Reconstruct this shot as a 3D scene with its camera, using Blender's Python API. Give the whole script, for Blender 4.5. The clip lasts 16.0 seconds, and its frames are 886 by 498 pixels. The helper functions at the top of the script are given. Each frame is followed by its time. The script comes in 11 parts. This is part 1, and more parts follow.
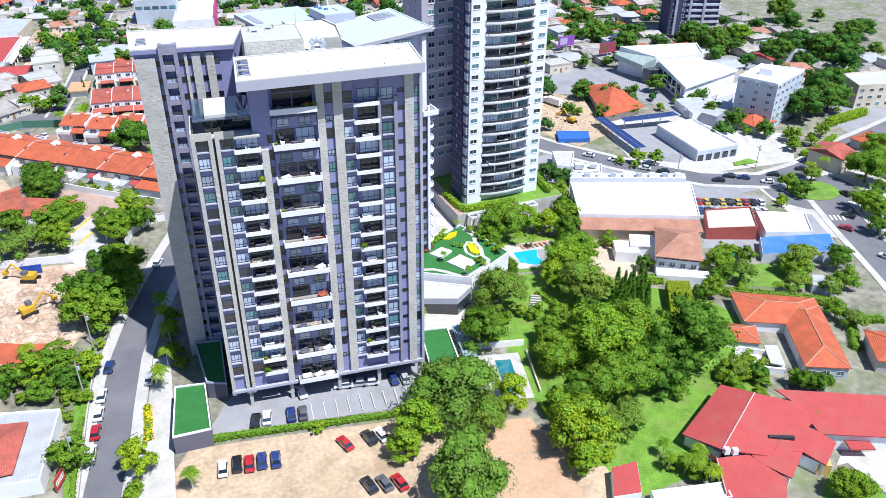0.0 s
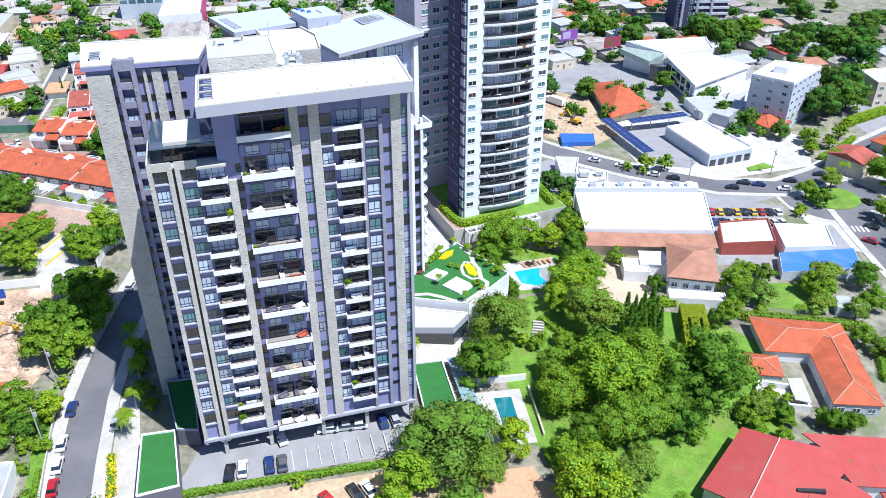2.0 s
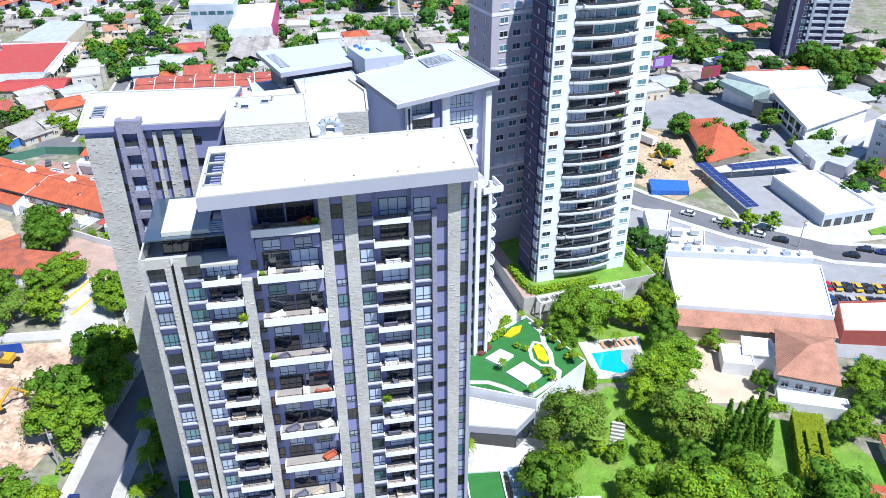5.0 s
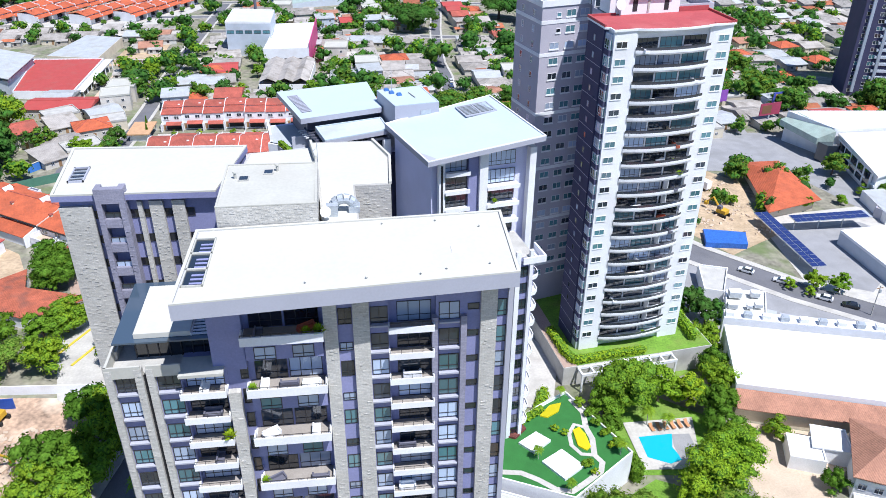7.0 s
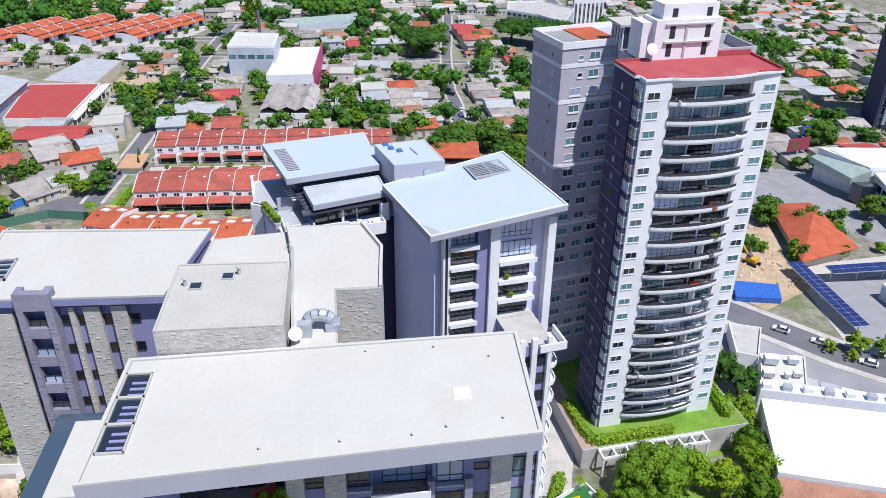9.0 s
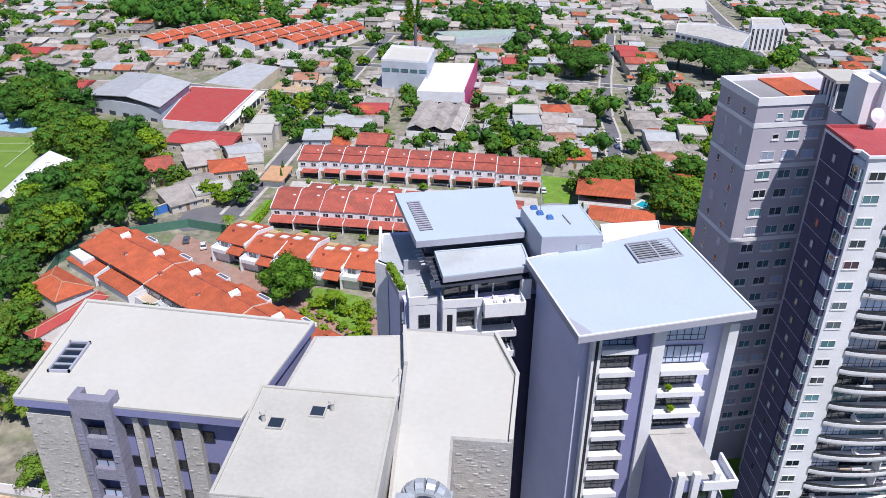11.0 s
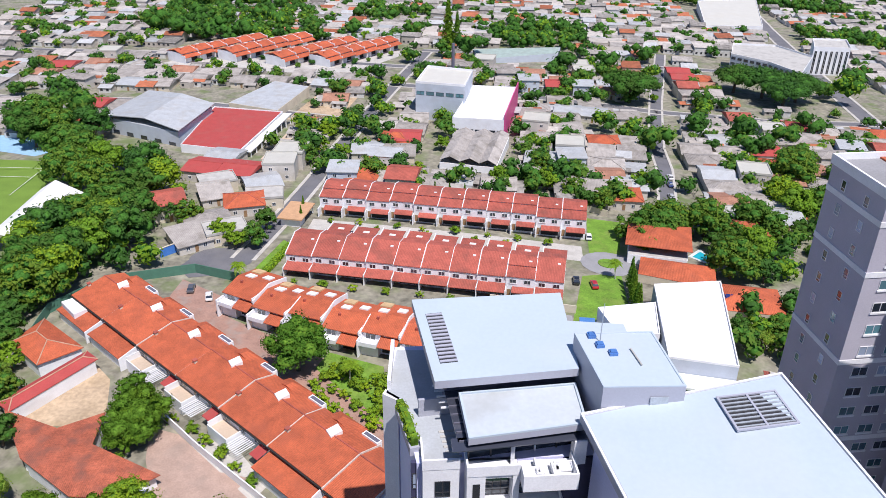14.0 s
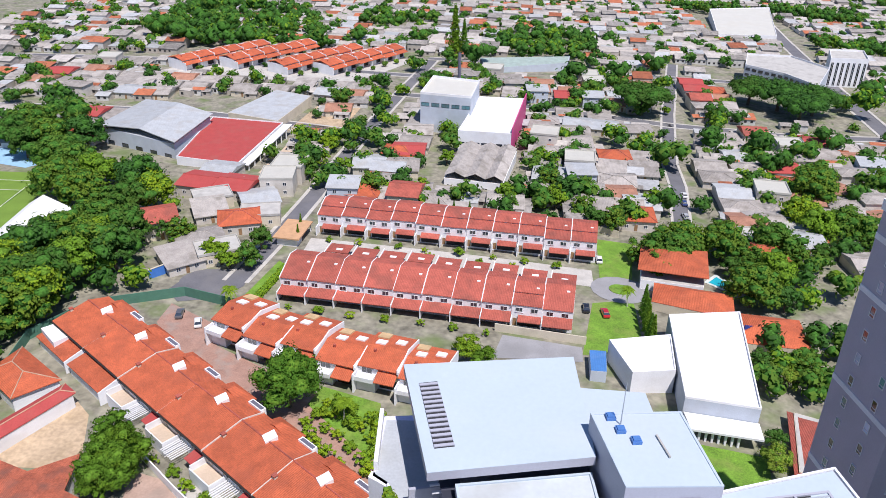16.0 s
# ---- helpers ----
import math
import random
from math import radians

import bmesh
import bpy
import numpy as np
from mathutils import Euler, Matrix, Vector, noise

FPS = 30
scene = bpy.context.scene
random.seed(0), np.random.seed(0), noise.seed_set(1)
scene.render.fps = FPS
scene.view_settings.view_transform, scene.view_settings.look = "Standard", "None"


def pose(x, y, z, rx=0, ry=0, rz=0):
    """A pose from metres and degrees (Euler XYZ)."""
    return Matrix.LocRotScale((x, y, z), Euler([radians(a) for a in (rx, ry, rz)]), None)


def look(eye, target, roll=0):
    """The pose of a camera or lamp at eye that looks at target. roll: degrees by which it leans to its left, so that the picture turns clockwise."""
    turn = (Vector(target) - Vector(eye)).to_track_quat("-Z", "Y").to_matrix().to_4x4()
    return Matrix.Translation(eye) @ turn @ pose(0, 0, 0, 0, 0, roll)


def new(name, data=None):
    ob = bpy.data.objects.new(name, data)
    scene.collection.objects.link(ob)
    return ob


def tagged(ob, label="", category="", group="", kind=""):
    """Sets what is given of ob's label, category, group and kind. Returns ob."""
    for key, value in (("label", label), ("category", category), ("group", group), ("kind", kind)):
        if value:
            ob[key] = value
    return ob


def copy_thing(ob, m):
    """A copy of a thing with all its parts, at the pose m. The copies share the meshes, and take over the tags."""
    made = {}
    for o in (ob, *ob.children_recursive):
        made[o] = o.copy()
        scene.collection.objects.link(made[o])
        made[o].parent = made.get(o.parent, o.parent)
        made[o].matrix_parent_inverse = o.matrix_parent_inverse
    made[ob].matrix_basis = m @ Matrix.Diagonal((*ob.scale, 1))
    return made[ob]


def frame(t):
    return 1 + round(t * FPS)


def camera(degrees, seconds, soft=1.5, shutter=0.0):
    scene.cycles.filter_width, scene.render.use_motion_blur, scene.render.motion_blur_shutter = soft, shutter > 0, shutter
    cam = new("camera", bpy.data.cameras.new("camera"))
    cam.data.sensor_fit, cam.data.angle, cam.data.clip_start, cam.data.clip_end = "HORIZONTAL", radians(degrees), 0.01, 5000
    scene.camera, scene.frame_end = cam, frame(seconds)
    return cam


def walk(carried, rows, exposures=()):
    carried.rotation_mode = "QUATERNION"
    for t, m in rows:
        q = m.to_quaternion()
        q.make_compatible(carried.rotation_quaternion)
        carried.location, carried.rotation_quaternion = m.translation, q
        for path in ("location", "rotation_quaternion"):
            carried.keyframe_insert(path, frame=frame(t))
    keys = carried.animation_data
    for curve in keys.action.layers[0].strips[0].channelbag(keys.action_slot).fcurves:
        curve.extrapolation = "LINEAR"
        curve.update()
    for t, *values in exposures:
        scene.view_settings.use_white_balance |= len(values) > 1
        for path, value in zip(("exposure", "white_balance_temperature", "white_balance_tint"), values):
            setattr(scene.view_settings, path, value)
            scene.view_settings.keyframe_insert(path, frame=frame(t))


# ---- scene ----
cam = camera(58.8, 16.0, soft=0.72)
METRES, EYE, TILT, LEAN, TURN = 147.5, 100.0, 0.0, 0.0, -19.4
ROWS = [
    (0.0, 0.0, 0.0, 0.0, 0.16, -30.46, -0.28),
    (0.5, 0.002, 0.027, -0.0012, 0.2, -30.77, -0.2),
    (1.0, 0.0044, 0.0559, -0.0021, 0.22, -31.04, -0.16),
    (1.5, 0.0071, 0.0869, -0.0026, 0.2, -31.27, -0.11),
    (2.0, 0.0102, 0.1188, -0.0035, 0.14, -31.44, -0.04),
    (2.5, 0.0131, 0.1521, -0.0048, 0.03, -31.54, 0.01),
    (3.0, 0.0159, 0.186, -0.0061, 0.19, -31.51, 0.0),
    (3.5, 0.0178, 0.2212, -0.0077, 2.51, -31.41, 0.07),
    (4.0, 0.016, 0.2557, -0.0084, 3.98, -31.38, 0.14),
    (6.5, 0.0011, 0.4252, -0.0111, 8.84, -30.48, -0.27),
    (7.0, -0.0029, 0.4581, -0.0114, 9.37, -30.19, -0.4),
    (7.5, -0.0072, 0.4911, -0.0116, 9.71, -29.92, -0.48),
    (8.0, -0.0113, 0.5238, -0.0116, 9.97, -29.66, -0.51),
    (8.5, -0.0153, 0.5565, -0.0119, 10.15, -29.39, -0.51),
    (9.0, -0.0201, 0.5898, -0.0124, 10.28, -29.14, -0.57),
    (9.5, -0.0257, 0.625, -0.0139, 14.38, -28.75, -0.54),
    (10.0, -0.0349, 0.6566, -0.0133, 18.02, -28.67, -0.5),
    (12.5, -0.0958, 0.8102, -0.0151, 23.49, -28.47, -0.56),
    (13.0, -0.1075, 0.8408, -0.0154, 23.94, -28.39, -0.58),
    (13.5, -0.118, 0.8705, -0.0146, 24.1, -28.32, -0.63),
    (14.0, -0.1254, 0.8951, -0.0144, 24.61, -28.24, -0.65),
    (14.5, -0.1313, 0.9136, -0.0154, 24.96, -28.22, -0.63),
    (15.0, -0.1383, 0.9318, -0.0166, 25.2, -28.1, -0.71),
    (15.5, -0.1463, 0.9518, -0.0176, 25.36, -28.05, -0.84),
    (16.0, -0.1546, 0.9731, -0.0174, 25.27, -27.98, -0.91),
]
# the camera darkens and cools a little once the white roofs fill the view
EXPOSE = [(0.0, 0.52, 5500, 14), (4.0, 0.6, 5420, 12), (7.0, 0.44, 5550, 14), (8.5, 0.2, 5650, 16), (9.5, 0.12, 5700, 17), (12.5, 0.1, 5850, 20), (14.0, 0.17, 5880, 19), (16.0, 0.17, 5880, 19)]
walk(cam, [(t, pose(0, 0, EYE, TILT, LEAN, TURN) @ pose(METRES * x, METRES * y, METRES * z, 90 + pitch, roll, yaw)) for t, x, y, z, yaw, pitch, roll in ROWS], EXPOSE)

# ---------------------------------------------------------------- light
SUN_EL, SUN_AZ = 62.5, 147.0          # height; compass bearing with +y as north
sky_world = bpy.data.worlds.new("sky_world")
scene.world = sky_world
sky_world.use_nodes = True
wn = sky_world.node_tree.nodes
wn.clear()
sky = wn.new("ShaderNodeTexSky")
sky.sky_type, sky.sun_disc = "NISHITA", False
sky.sun_elevation, sky.sun_rotation = radians(SUN_EL), radians(SUN_AZ)
sky.air_density, sky.dust_density, sky.ozone_density = 1.0, 0.4, 5.5
wb = wn.new("ShaderNodeBackground")
wb.inputs["Strength"].default_value = 0.08
wo = wn.new("ShaderNodeOutputWorld")
sky_world.node_tree.links.new(sky.outputs[0], wb.inputs[0])
sky_world.node_tree.links.new(wb.outputs[0], wo.inputs[0])
sun_data = bpy.data.lights.new("sun", "SUN")
sun_data.energy, sun_data.angle, sun_data.color = 5.0, radians(0.55), (1.0, 0.925, 0.79)
sun = new("sun", sun_data)
sun.matrix_world = look((500 * math.cos(radians(SUN_EL)) * math.sin(radians(SUN_AZ)), 500 * math.cos(radians(SUN_EL)) * math.cos(radians(SUN_AZ)), 500 * math.sin(radians(SUN_EL))), (0, 0, 0))

# ---------------------------------------------------------------- helpers of this scene
rng = random.Random(7)


def ground_z(x, y):
    def soft(v, k=12.0):
        return k * math.log1p(math.exp(min(v / k, 50.0)))
    return -9.0 - 0.048 * (soft(x - 20) - soft(x - 190)) - 0.042 * soft(y - 300)


def box(bm, x0, x1, y0, y1, z0, z1):
    v = [bm.verts.new(p) for p in ((x0, y0, z0), (x1, y0, z0), (x1, y1, z0), (x0, y1, z0), (x0, y0, z1), (x1, y0, z1), (x1, y1, z1), (x0, y1, z1))]
    for f in ((0, 3, 2, 1), (4, 5, 6, 7), (0, 1, 5, 4), (1, 2, 6, 5), (2, 3, 7, 6), (3, 0, 4, 7)):
        bm.faces.new([v[i] for i in f])


def prism(bm, pts, z0, z1):
    """An upright prism; z0 and z1 are heights or lists of heights, pts run anticlockwise."""
    n = len(pts)
    za = z0 if isinstance(z0, (list, tuple)) else [z0] * n
    zb = z1 if isinstance(z1, (list, tuple)) else [z1] * n
    lo = [bm.verts.new((p[0], p[1], a)) for p, a in zip(pts, za)]
    hi = [bm.verts.new((p[0], p[1], b)) for p, b in zip(pts, zb)]
    bm.faces.new(lo[::-1])
    bm.faces.new(hi)
    for i in range(n):
        j = (i + 1) % n
        bm.faces.new((lo[i], lo[j], hi[j], hi[i]))


def tube(bm, p, q, r0, r1, n=8):
    p, q = Vector(p), Vector(q)
    m = (q - p).to_track_quat("Z", "Y").to_matrix()
    ring = [Vector((math.cos(6.2832 * i / n), math.sin(6.2832 * i / n), 0)) for i in range(n)]
    a = [bm.verts.new(p + m @ (c * r0)) for c in ring]
    b = [bm.verts.new(q + m @ (c * r1)) for c in ring]
    for i in range(n):
        bm.faces.new((a[i], a[(i + 1) % n], b[(i + 1) % n], b[i]))
    bm.faces.new(a[::-1])
    bm.faces.new(b)


def mesh_of(name, bm, material):
    me = bpy.data.meshes.new(name)
    bm.normal_update()
    bm.to_mesh(me)
    bm.free()
    for m in (material if isinstance(material, (list, tuple)) else [material]):
        me.materials.append(m)
    return me


def shared(name, me, parent, m=None, label=""):
    ob = new(name, me)
    ob.parent = parent
    if m is not None:
        ob.matrix_basis = m
    return tagged(ob, label)


def part(name, bm, material, parent, label="", m=None):
    return shared(name, mesh_of(name, bm, material), parent, m, label)


def two_tone(first, second):
    """Boxes in two materials: the first list in slot 0, the second in slot 1."""
    bm = bmesh.new()
    for r in first:
        box(bm, *r)
    n = len(bm.faces)
    for r in second:
        box(bm, *r)
    bm.faces.ensure_lookup_table()
    for f in bm.faces[n:]:
        f.material_index = 1
    return bm


def boxes(*rows):
    bm = bmesh.new()
    for r in rows:
        box(bm, *r)
    return bm


def thing(name, x, y, z, rz, label, category, group="", kind=""):
    ob = new(name)
    ob.empty_display_size = 0.5
    ob.matrix_basis = pose(x, y, z, 0, 0, rz)
    return tagged(ob, label, category, group, kind)


def inside(ob, pts):
    """World points of the plan in the thing's own axes."""
    inv = ob.matrix_basis.inverted()
    return [tuple((inv @ Vector((p[0], p[1], 0)))[:2]) for p in pts]


def plan(ob, pts, z0, z1, bm=None):
    """A prism on world plan points and world heights, in the thing's own axes."""
    bm = bm or bmesh.new()
    oz = ob.matrix_basis.translation.z
    f = lambda z: [v - oz for v in z] if isinstance(z, (list, tuple)) else z - oz
    prism(bm, inside(ob, pts), f(z0), f(z1))
    return bm


def rim(bm, pts, w, z0, z1):
    """A parapet of width w along the inside of a convex outline."""
    n = len(pts)
    P = [Vector(p[:2]) for p in pts]
    c = sum(P, Vector((0, 0))) / n
    inner = []
    for i in range(n):
        a, b, d = P[i - 1], P[i], P[(i + 1) % n]
        e, f = (b - a).normalized(), (d - b).normalized()
        na, nb = Vector((-e.y, e.x)), Vector((-f.y, f.x))
        k = na + nb
        inner.append(b + k * (w / max(0.3, 1 + na.dot(nb))))
    za = z0 if isinstance(z0, (list, tuple)) else [z0] * n
    zb = z1 if isinstance(z1, (list, tuple)) else [z1] * n
    lo_o, hi_o = [bm.verts.new((*p, z)) for p, z in zip(P, za)], [bm.verts.new((*p, z)) for p, z in zip(P, zb)]
    lo_i, hi_i = [bm.verts.new((*p, z)) for p, z in zip(inner, za)], [bm.verts.new((*p, z)) for p, z in zip(inner, zb)]
    for i in range(n):
        j = (i + 1) % n
        bm.faces.new((hi_o[i], hi_o[j], hi_i[j], hi_i[i]))
        bm.faces.new((lo_o[i], lo_o[j], hi_o[j], hi_o[i]))
        bm.faces.new((lo_i[j], lo_i[i], hi_i[i], hi_i[j]))


def lattice(bm, us, zs, solid, y0, y1):
    """A pierced plate in one piece: cells between the breaks us and zs, where solid(i, j) says so."""
    vs = {}
    def at(i, j, k):
        if (i, j, k) not in vs:
            vs[(i, j, k)] = bm.verts.new((us[i], y1 if k else y0, zs[j]))
        return vs[(i, j, k)]
    nu, nz = len(us) - 1, len(zs) - 1
    on = lambda i, j: 0 <= i < nu and 0 <= j < nz and solid(i, j)
    for i in range(nu):
        for j in range(nz):
            if not on(i, j):
                continue
            bm.faces.new((at(i, j, 0), at(i + 1, j, 0), at(i + 1, j + 1, 0), at(i, j + 1, 0)))
            bm.faces.new((at(i, j + 1, 1), at(i + 1, j + 1, 1), at(i + 1, j, 1), at(i, j, 1)))
            if not on(i - 1, j):
                bm.faces.new((at(i, j, 1), at(i, j, 0), at(i, j + 1, 0), at(i, j + 1, 1)))
            if not on(i + 1, j):
                bm.faces.new((at(i + 1, j, 0), at(i + 1, j, 1), at(i + 1, j + 1, 1), at(i + 1, j + 1, 0)))
            if not on(i, j - 1):
                bm.faces.new((at(i, j, 1), at(i + 1, j, 1), at(i + 1, j, 0), at(i, j, 0)))
            if not on(i, j + 1):
                bm.faces.new((at(i, j + 1, 0), at(i + 1, j + 1, 0), at(i + 1, j + 1, 1), at(i, j + 1, 1)))
    return bm


def bend(bm, arc, skip=0):
    """Bends a plate, drawn straight along u = 0, 1, 2 .., round the corners of a plan line; the first verts stay."""
    bm.verts.ensure_lookup_table()
    last = len(arc) - 2
    for v in bm.verts[skip:]:
        i = min(last, int(v.co.x))
        k = v.co.x - i
        p, q = Vector(arc[i]), Vector(arc[i + 1])
        d = (q - p).normalized()
        if 0 < i and k == 0:
            d = (d + (p - Vector(arc[i - 1])).normalized()).normalized()
        w = p + (q - p) * k + Vector((-d.y, d.x)) * v.co.y
        v.co.x, v.co.y = w.x, w.y
    return bm


def each(name, rows, mat, parent, label=""):
    """One part for each box."""
    for r in rows:
        part(name, boxes(r), mat, parent, label)


# ---------------------------------------------------------------- materials
def material(name, colour, rough=0.85, vary=0.12, size=1.5, fine=9.0, bump=0.15, metal=0.0, stain=None, stain_amount=0.0, spec=0.5, island=0.0, obj=0.0):
    """A painted, plastered or mineral surface: colour broken up at two scales, stains with a shape of their own, fine relief."""
    m = bpy.data.materials.new(name)
    m.use_nodes = True
    nt = m.node_tree
    N, L = nt.nodes, nt.links
    bs = N["Principled BSDF"]
    bs.inputs["Roughness"].default_value, bs.inputs["Metallic"].default_value = rough, metal
    bs.inputs["Specular IOR Level"].default_value = spec
    tc = N.new("ShaderNodeNewGeometry")
    big = N.new("ShaderNodeTexNoise")
    big.inputs["Scale"].default_value, big.inputs["Detail"].default_value = 1.0 / size, 3.0
    small = N.new("ShaderNodeTexNoise")
    small.inputs["Scale"].default_value, small.inputs["Detail"].default_value = fine, 2.0
    L.new(tc.outputs["Position"], big.inputs["Vector"])
    L.new(tc.outputs["Position"], small.inputs["Vector"])
    add = N.new("ShaderNodeMath")
    add.operation = "ADD"
    L.new(big.outputs[0], add.inputs[0])
    L.new(small.outputs[0], add.inputs[1])
    last = add.outputs[0]
    if island or obj:
        src = N.new("ShaderNodeObjectInfo").outputs["Random"] if obj else tc.outputs["Random Per Island"]
        k = N.new("ShaderNodeMath")
        k.operation = "MULTIPLY_ADD"
        k.inputs[1].default_value = (island or obj)
        L.new(src, k.inputs[0])
        L.new(last, k.inputs[2])
        k2 = N.new("ShaderNodeMath")
        k2.operation = "SUBTRACT"
        L.new(k.outputs[0], k2.inputs[0])
        k2.inputs[1].default_value = (island or obj) / 2
        last = k2.outputs[0]
    mr = N.new("ShaderNodeMapRange")
    mr.inputs["From Min"].default_value, mr.inputs["From Max"].default_value = 0.6, 1.4
    mr.inputs["To Min"].default_value, mr.inputs["To Max"].default_value = 1.0 - 2 * vary, 1.0 + vary
    mr.clamp = False
    L.new(last, mr.inputs["Value"])
    mul = N.new("ShaderNodeVectorMath")
    mul.operation = "SCALE"
    mul.inputs[0].default_value = colour
    L.new(mr.outputs[0], mul.inputs["Scale"])
    out = mul.outputs[0]
    if stain:
        sn = N.new("ShaderNodeTexNoise")
        sn.inputs["Scale"].default_value, sn.inputs["Detail"].default_value = 0.55 / size, 6.0
        L.new(tc.outputs["Position"], sn.inputs["Vector"])
        sr = N.new("ShaderNodeMapRange")
        sr.inputs["From Min"].default_value, sr.inputs["From Max"].default_value = 0.5, 0.68
        sr.inputs["To Max"].default_value = stain_amount
        L.new(sn.outputs[0], sr.inputs["Value"])
        mx = N.new("ShaderNodeMix")
        mx.data_type = "RGBA"
        L.new(sr.outputs[0], mx.inputs["Factor"])
        L.new(out, mx.inputs[6])
        mx.inputs[7].default_value = (*stain, 1)
        out = mx.outputs[2]
    L.new(out, bs.inputs["Base Color"])
    if bump:
        bp = N.new("ShaderNodeBump")
        bp.inputs["Strength"].default_value, bp.inputs["Distance"].default_value = bump, 0.05
        L.new(small.outputs[0], bp.inputs["Height"])
        L.new(bp.outputs[0], bs.inputs["Normal"])
    return m


def ribbed(name, colour, pitch=0.3, axis="X", rough=0.8, vary=0.2, stain=(0.1, 0.07, 0.05), stain_amount=0.5, depth=0.6, obj=0.25):
    """Roofing with ribs that run down the slope: clay tile or corrugated sheet, in the thing's own axes."""
    m = material(name, colour, rough, vary, 2.5, 3.0, 0.0, stain=stain, stain_amount=stain_amount, obj=obj)
    nt = m.node_tree
    N, L = nt.nodes, nt.links
    tc = N.new("ShaderNodeTexCoord")
    wv = N.new("ShaderNodeTexWave")
    wv.bands_direction = axis
    wv.inputs["Scale"].default_value = 6.2832 / (20 * pitch)
    wv.inputs["Distortion"].default_value = 0.6
    L.new(tc.outputs["Object"], wv.inputs["Vector"])
    bp = N.new("ShaderNodeBump")
    bp.inputs["Strength"].default_value, bp.inputs["Distance"].default_value = depth, 0.08
    L.new(wv.outputs["Fac"], bp.inputs["Height"])
    L.new(bp.outputs[0], N["Principled BSDF"].inputs["Normal"])
    return m


def masonry(name, colour, w, h, vary=0.13, mortar=0.78, bump=0.5):
    """Coursed rough stone cladding, in the thing's own axes."""
    m = material(name, colour, 0.9, 0.12, 4.0, 6.0, 0.0)
    nt = m.node_tree
    N, L = nt.nodes, nt.links
    bs = N["Principled BSDF"]
    tc = N.new("ShaderNodeTexCoord")
    mp = N.new("ShaderNodeMapping")
    mp.inputs["Rotation"].default_value = (radians(90), 0, 0)
    L.new(tc.outputs["Object"], mp.inputs["Vector"])
    bk = N.new("ShaderNodeTexBrick")
    bk.inputs["Scale"].default_value = 1.0
    bk.inputs["Brick Width"].default_value, bk.inputs["Row Height"].default_value = w, h
    bk.inputs["Mortar Size"].default_value, bk.inputs["Bias"].default_value = 0.012, 0.0
    bk.inputs["Color1"].default_value = (1 - vary, 1 - vary, 1 - vary, 1)
    bk.inputs["Color2"].default_value = (1 + vary * 0.6, 1 + vary * 0.6, 1 + vary * 0.6, 1)
    bk.inputs["Mortar"].default_value = (mortar, mortar, mortar, 1)
    L.new(mp.outputs[0], bk.inputs["Vector"])
    old = bs.inputs["Base Color"].links[0].from_socket
    mul = N.new("ShaderNodeVectorMath")
    mul.operation = "MULTIPLY"
    L.new(old, mul.inputs[0])
    L.new(bk.outputs["Color"], mul.inputs[1])
    L.new(mul.outputs[0], bs.inputs["Base Color"])
    bp = N.new("ShaderNodeBump")
    bp.inputs["Strength"].default_value, bp.inputs["Distance"].default_value = bump, 0.06
    L.new(bk.outputs["Color"], bp.inputs["Height"])
    L.new(bp.outputs[0], bs.inputs["Normal"])
    return m


def glossy(name, colour, rough=0.06, metal=0.0, coat=1.0, obj=0.0):
    m = bpy.data.materials.new(name)
    m.use_nodes = True
    N, L = m.node_tree.nodes, m.node_tree.links
    bs = N["Principled BSDF"]
    bs.inputs["Base Color"].default_value = (*colour, 1)
    bs.inputs["Roughness"].default_value, bs.inputs["Metallic"].default_value = rough, metal
    bs.inputs["Coat Weight"].default_value, bs.inputs["Coat Roughness"].default_value = coat, 0.03
    oi = N.new("ShaderNodeObjectInfo")
    mr = N.new("ShaderNodeMapRange")
    mr.inputs["To Min"].default_value, mr.inputs["To Max"].default_value = 1 - obj, 1 + obj
    L.new(oi.outputs["Random"], mr.inputs["Value"])
    mul = N.new("ShaderNodeVectorMath")
    mul.operation = "SCALE"
    mul.inputs[0].default_value = colour
    L.new(mr.outputs[0], mul.inputs["Scale"])
    L.new(mul.outputs[0], bs.inputs["Base Color"])
    return m


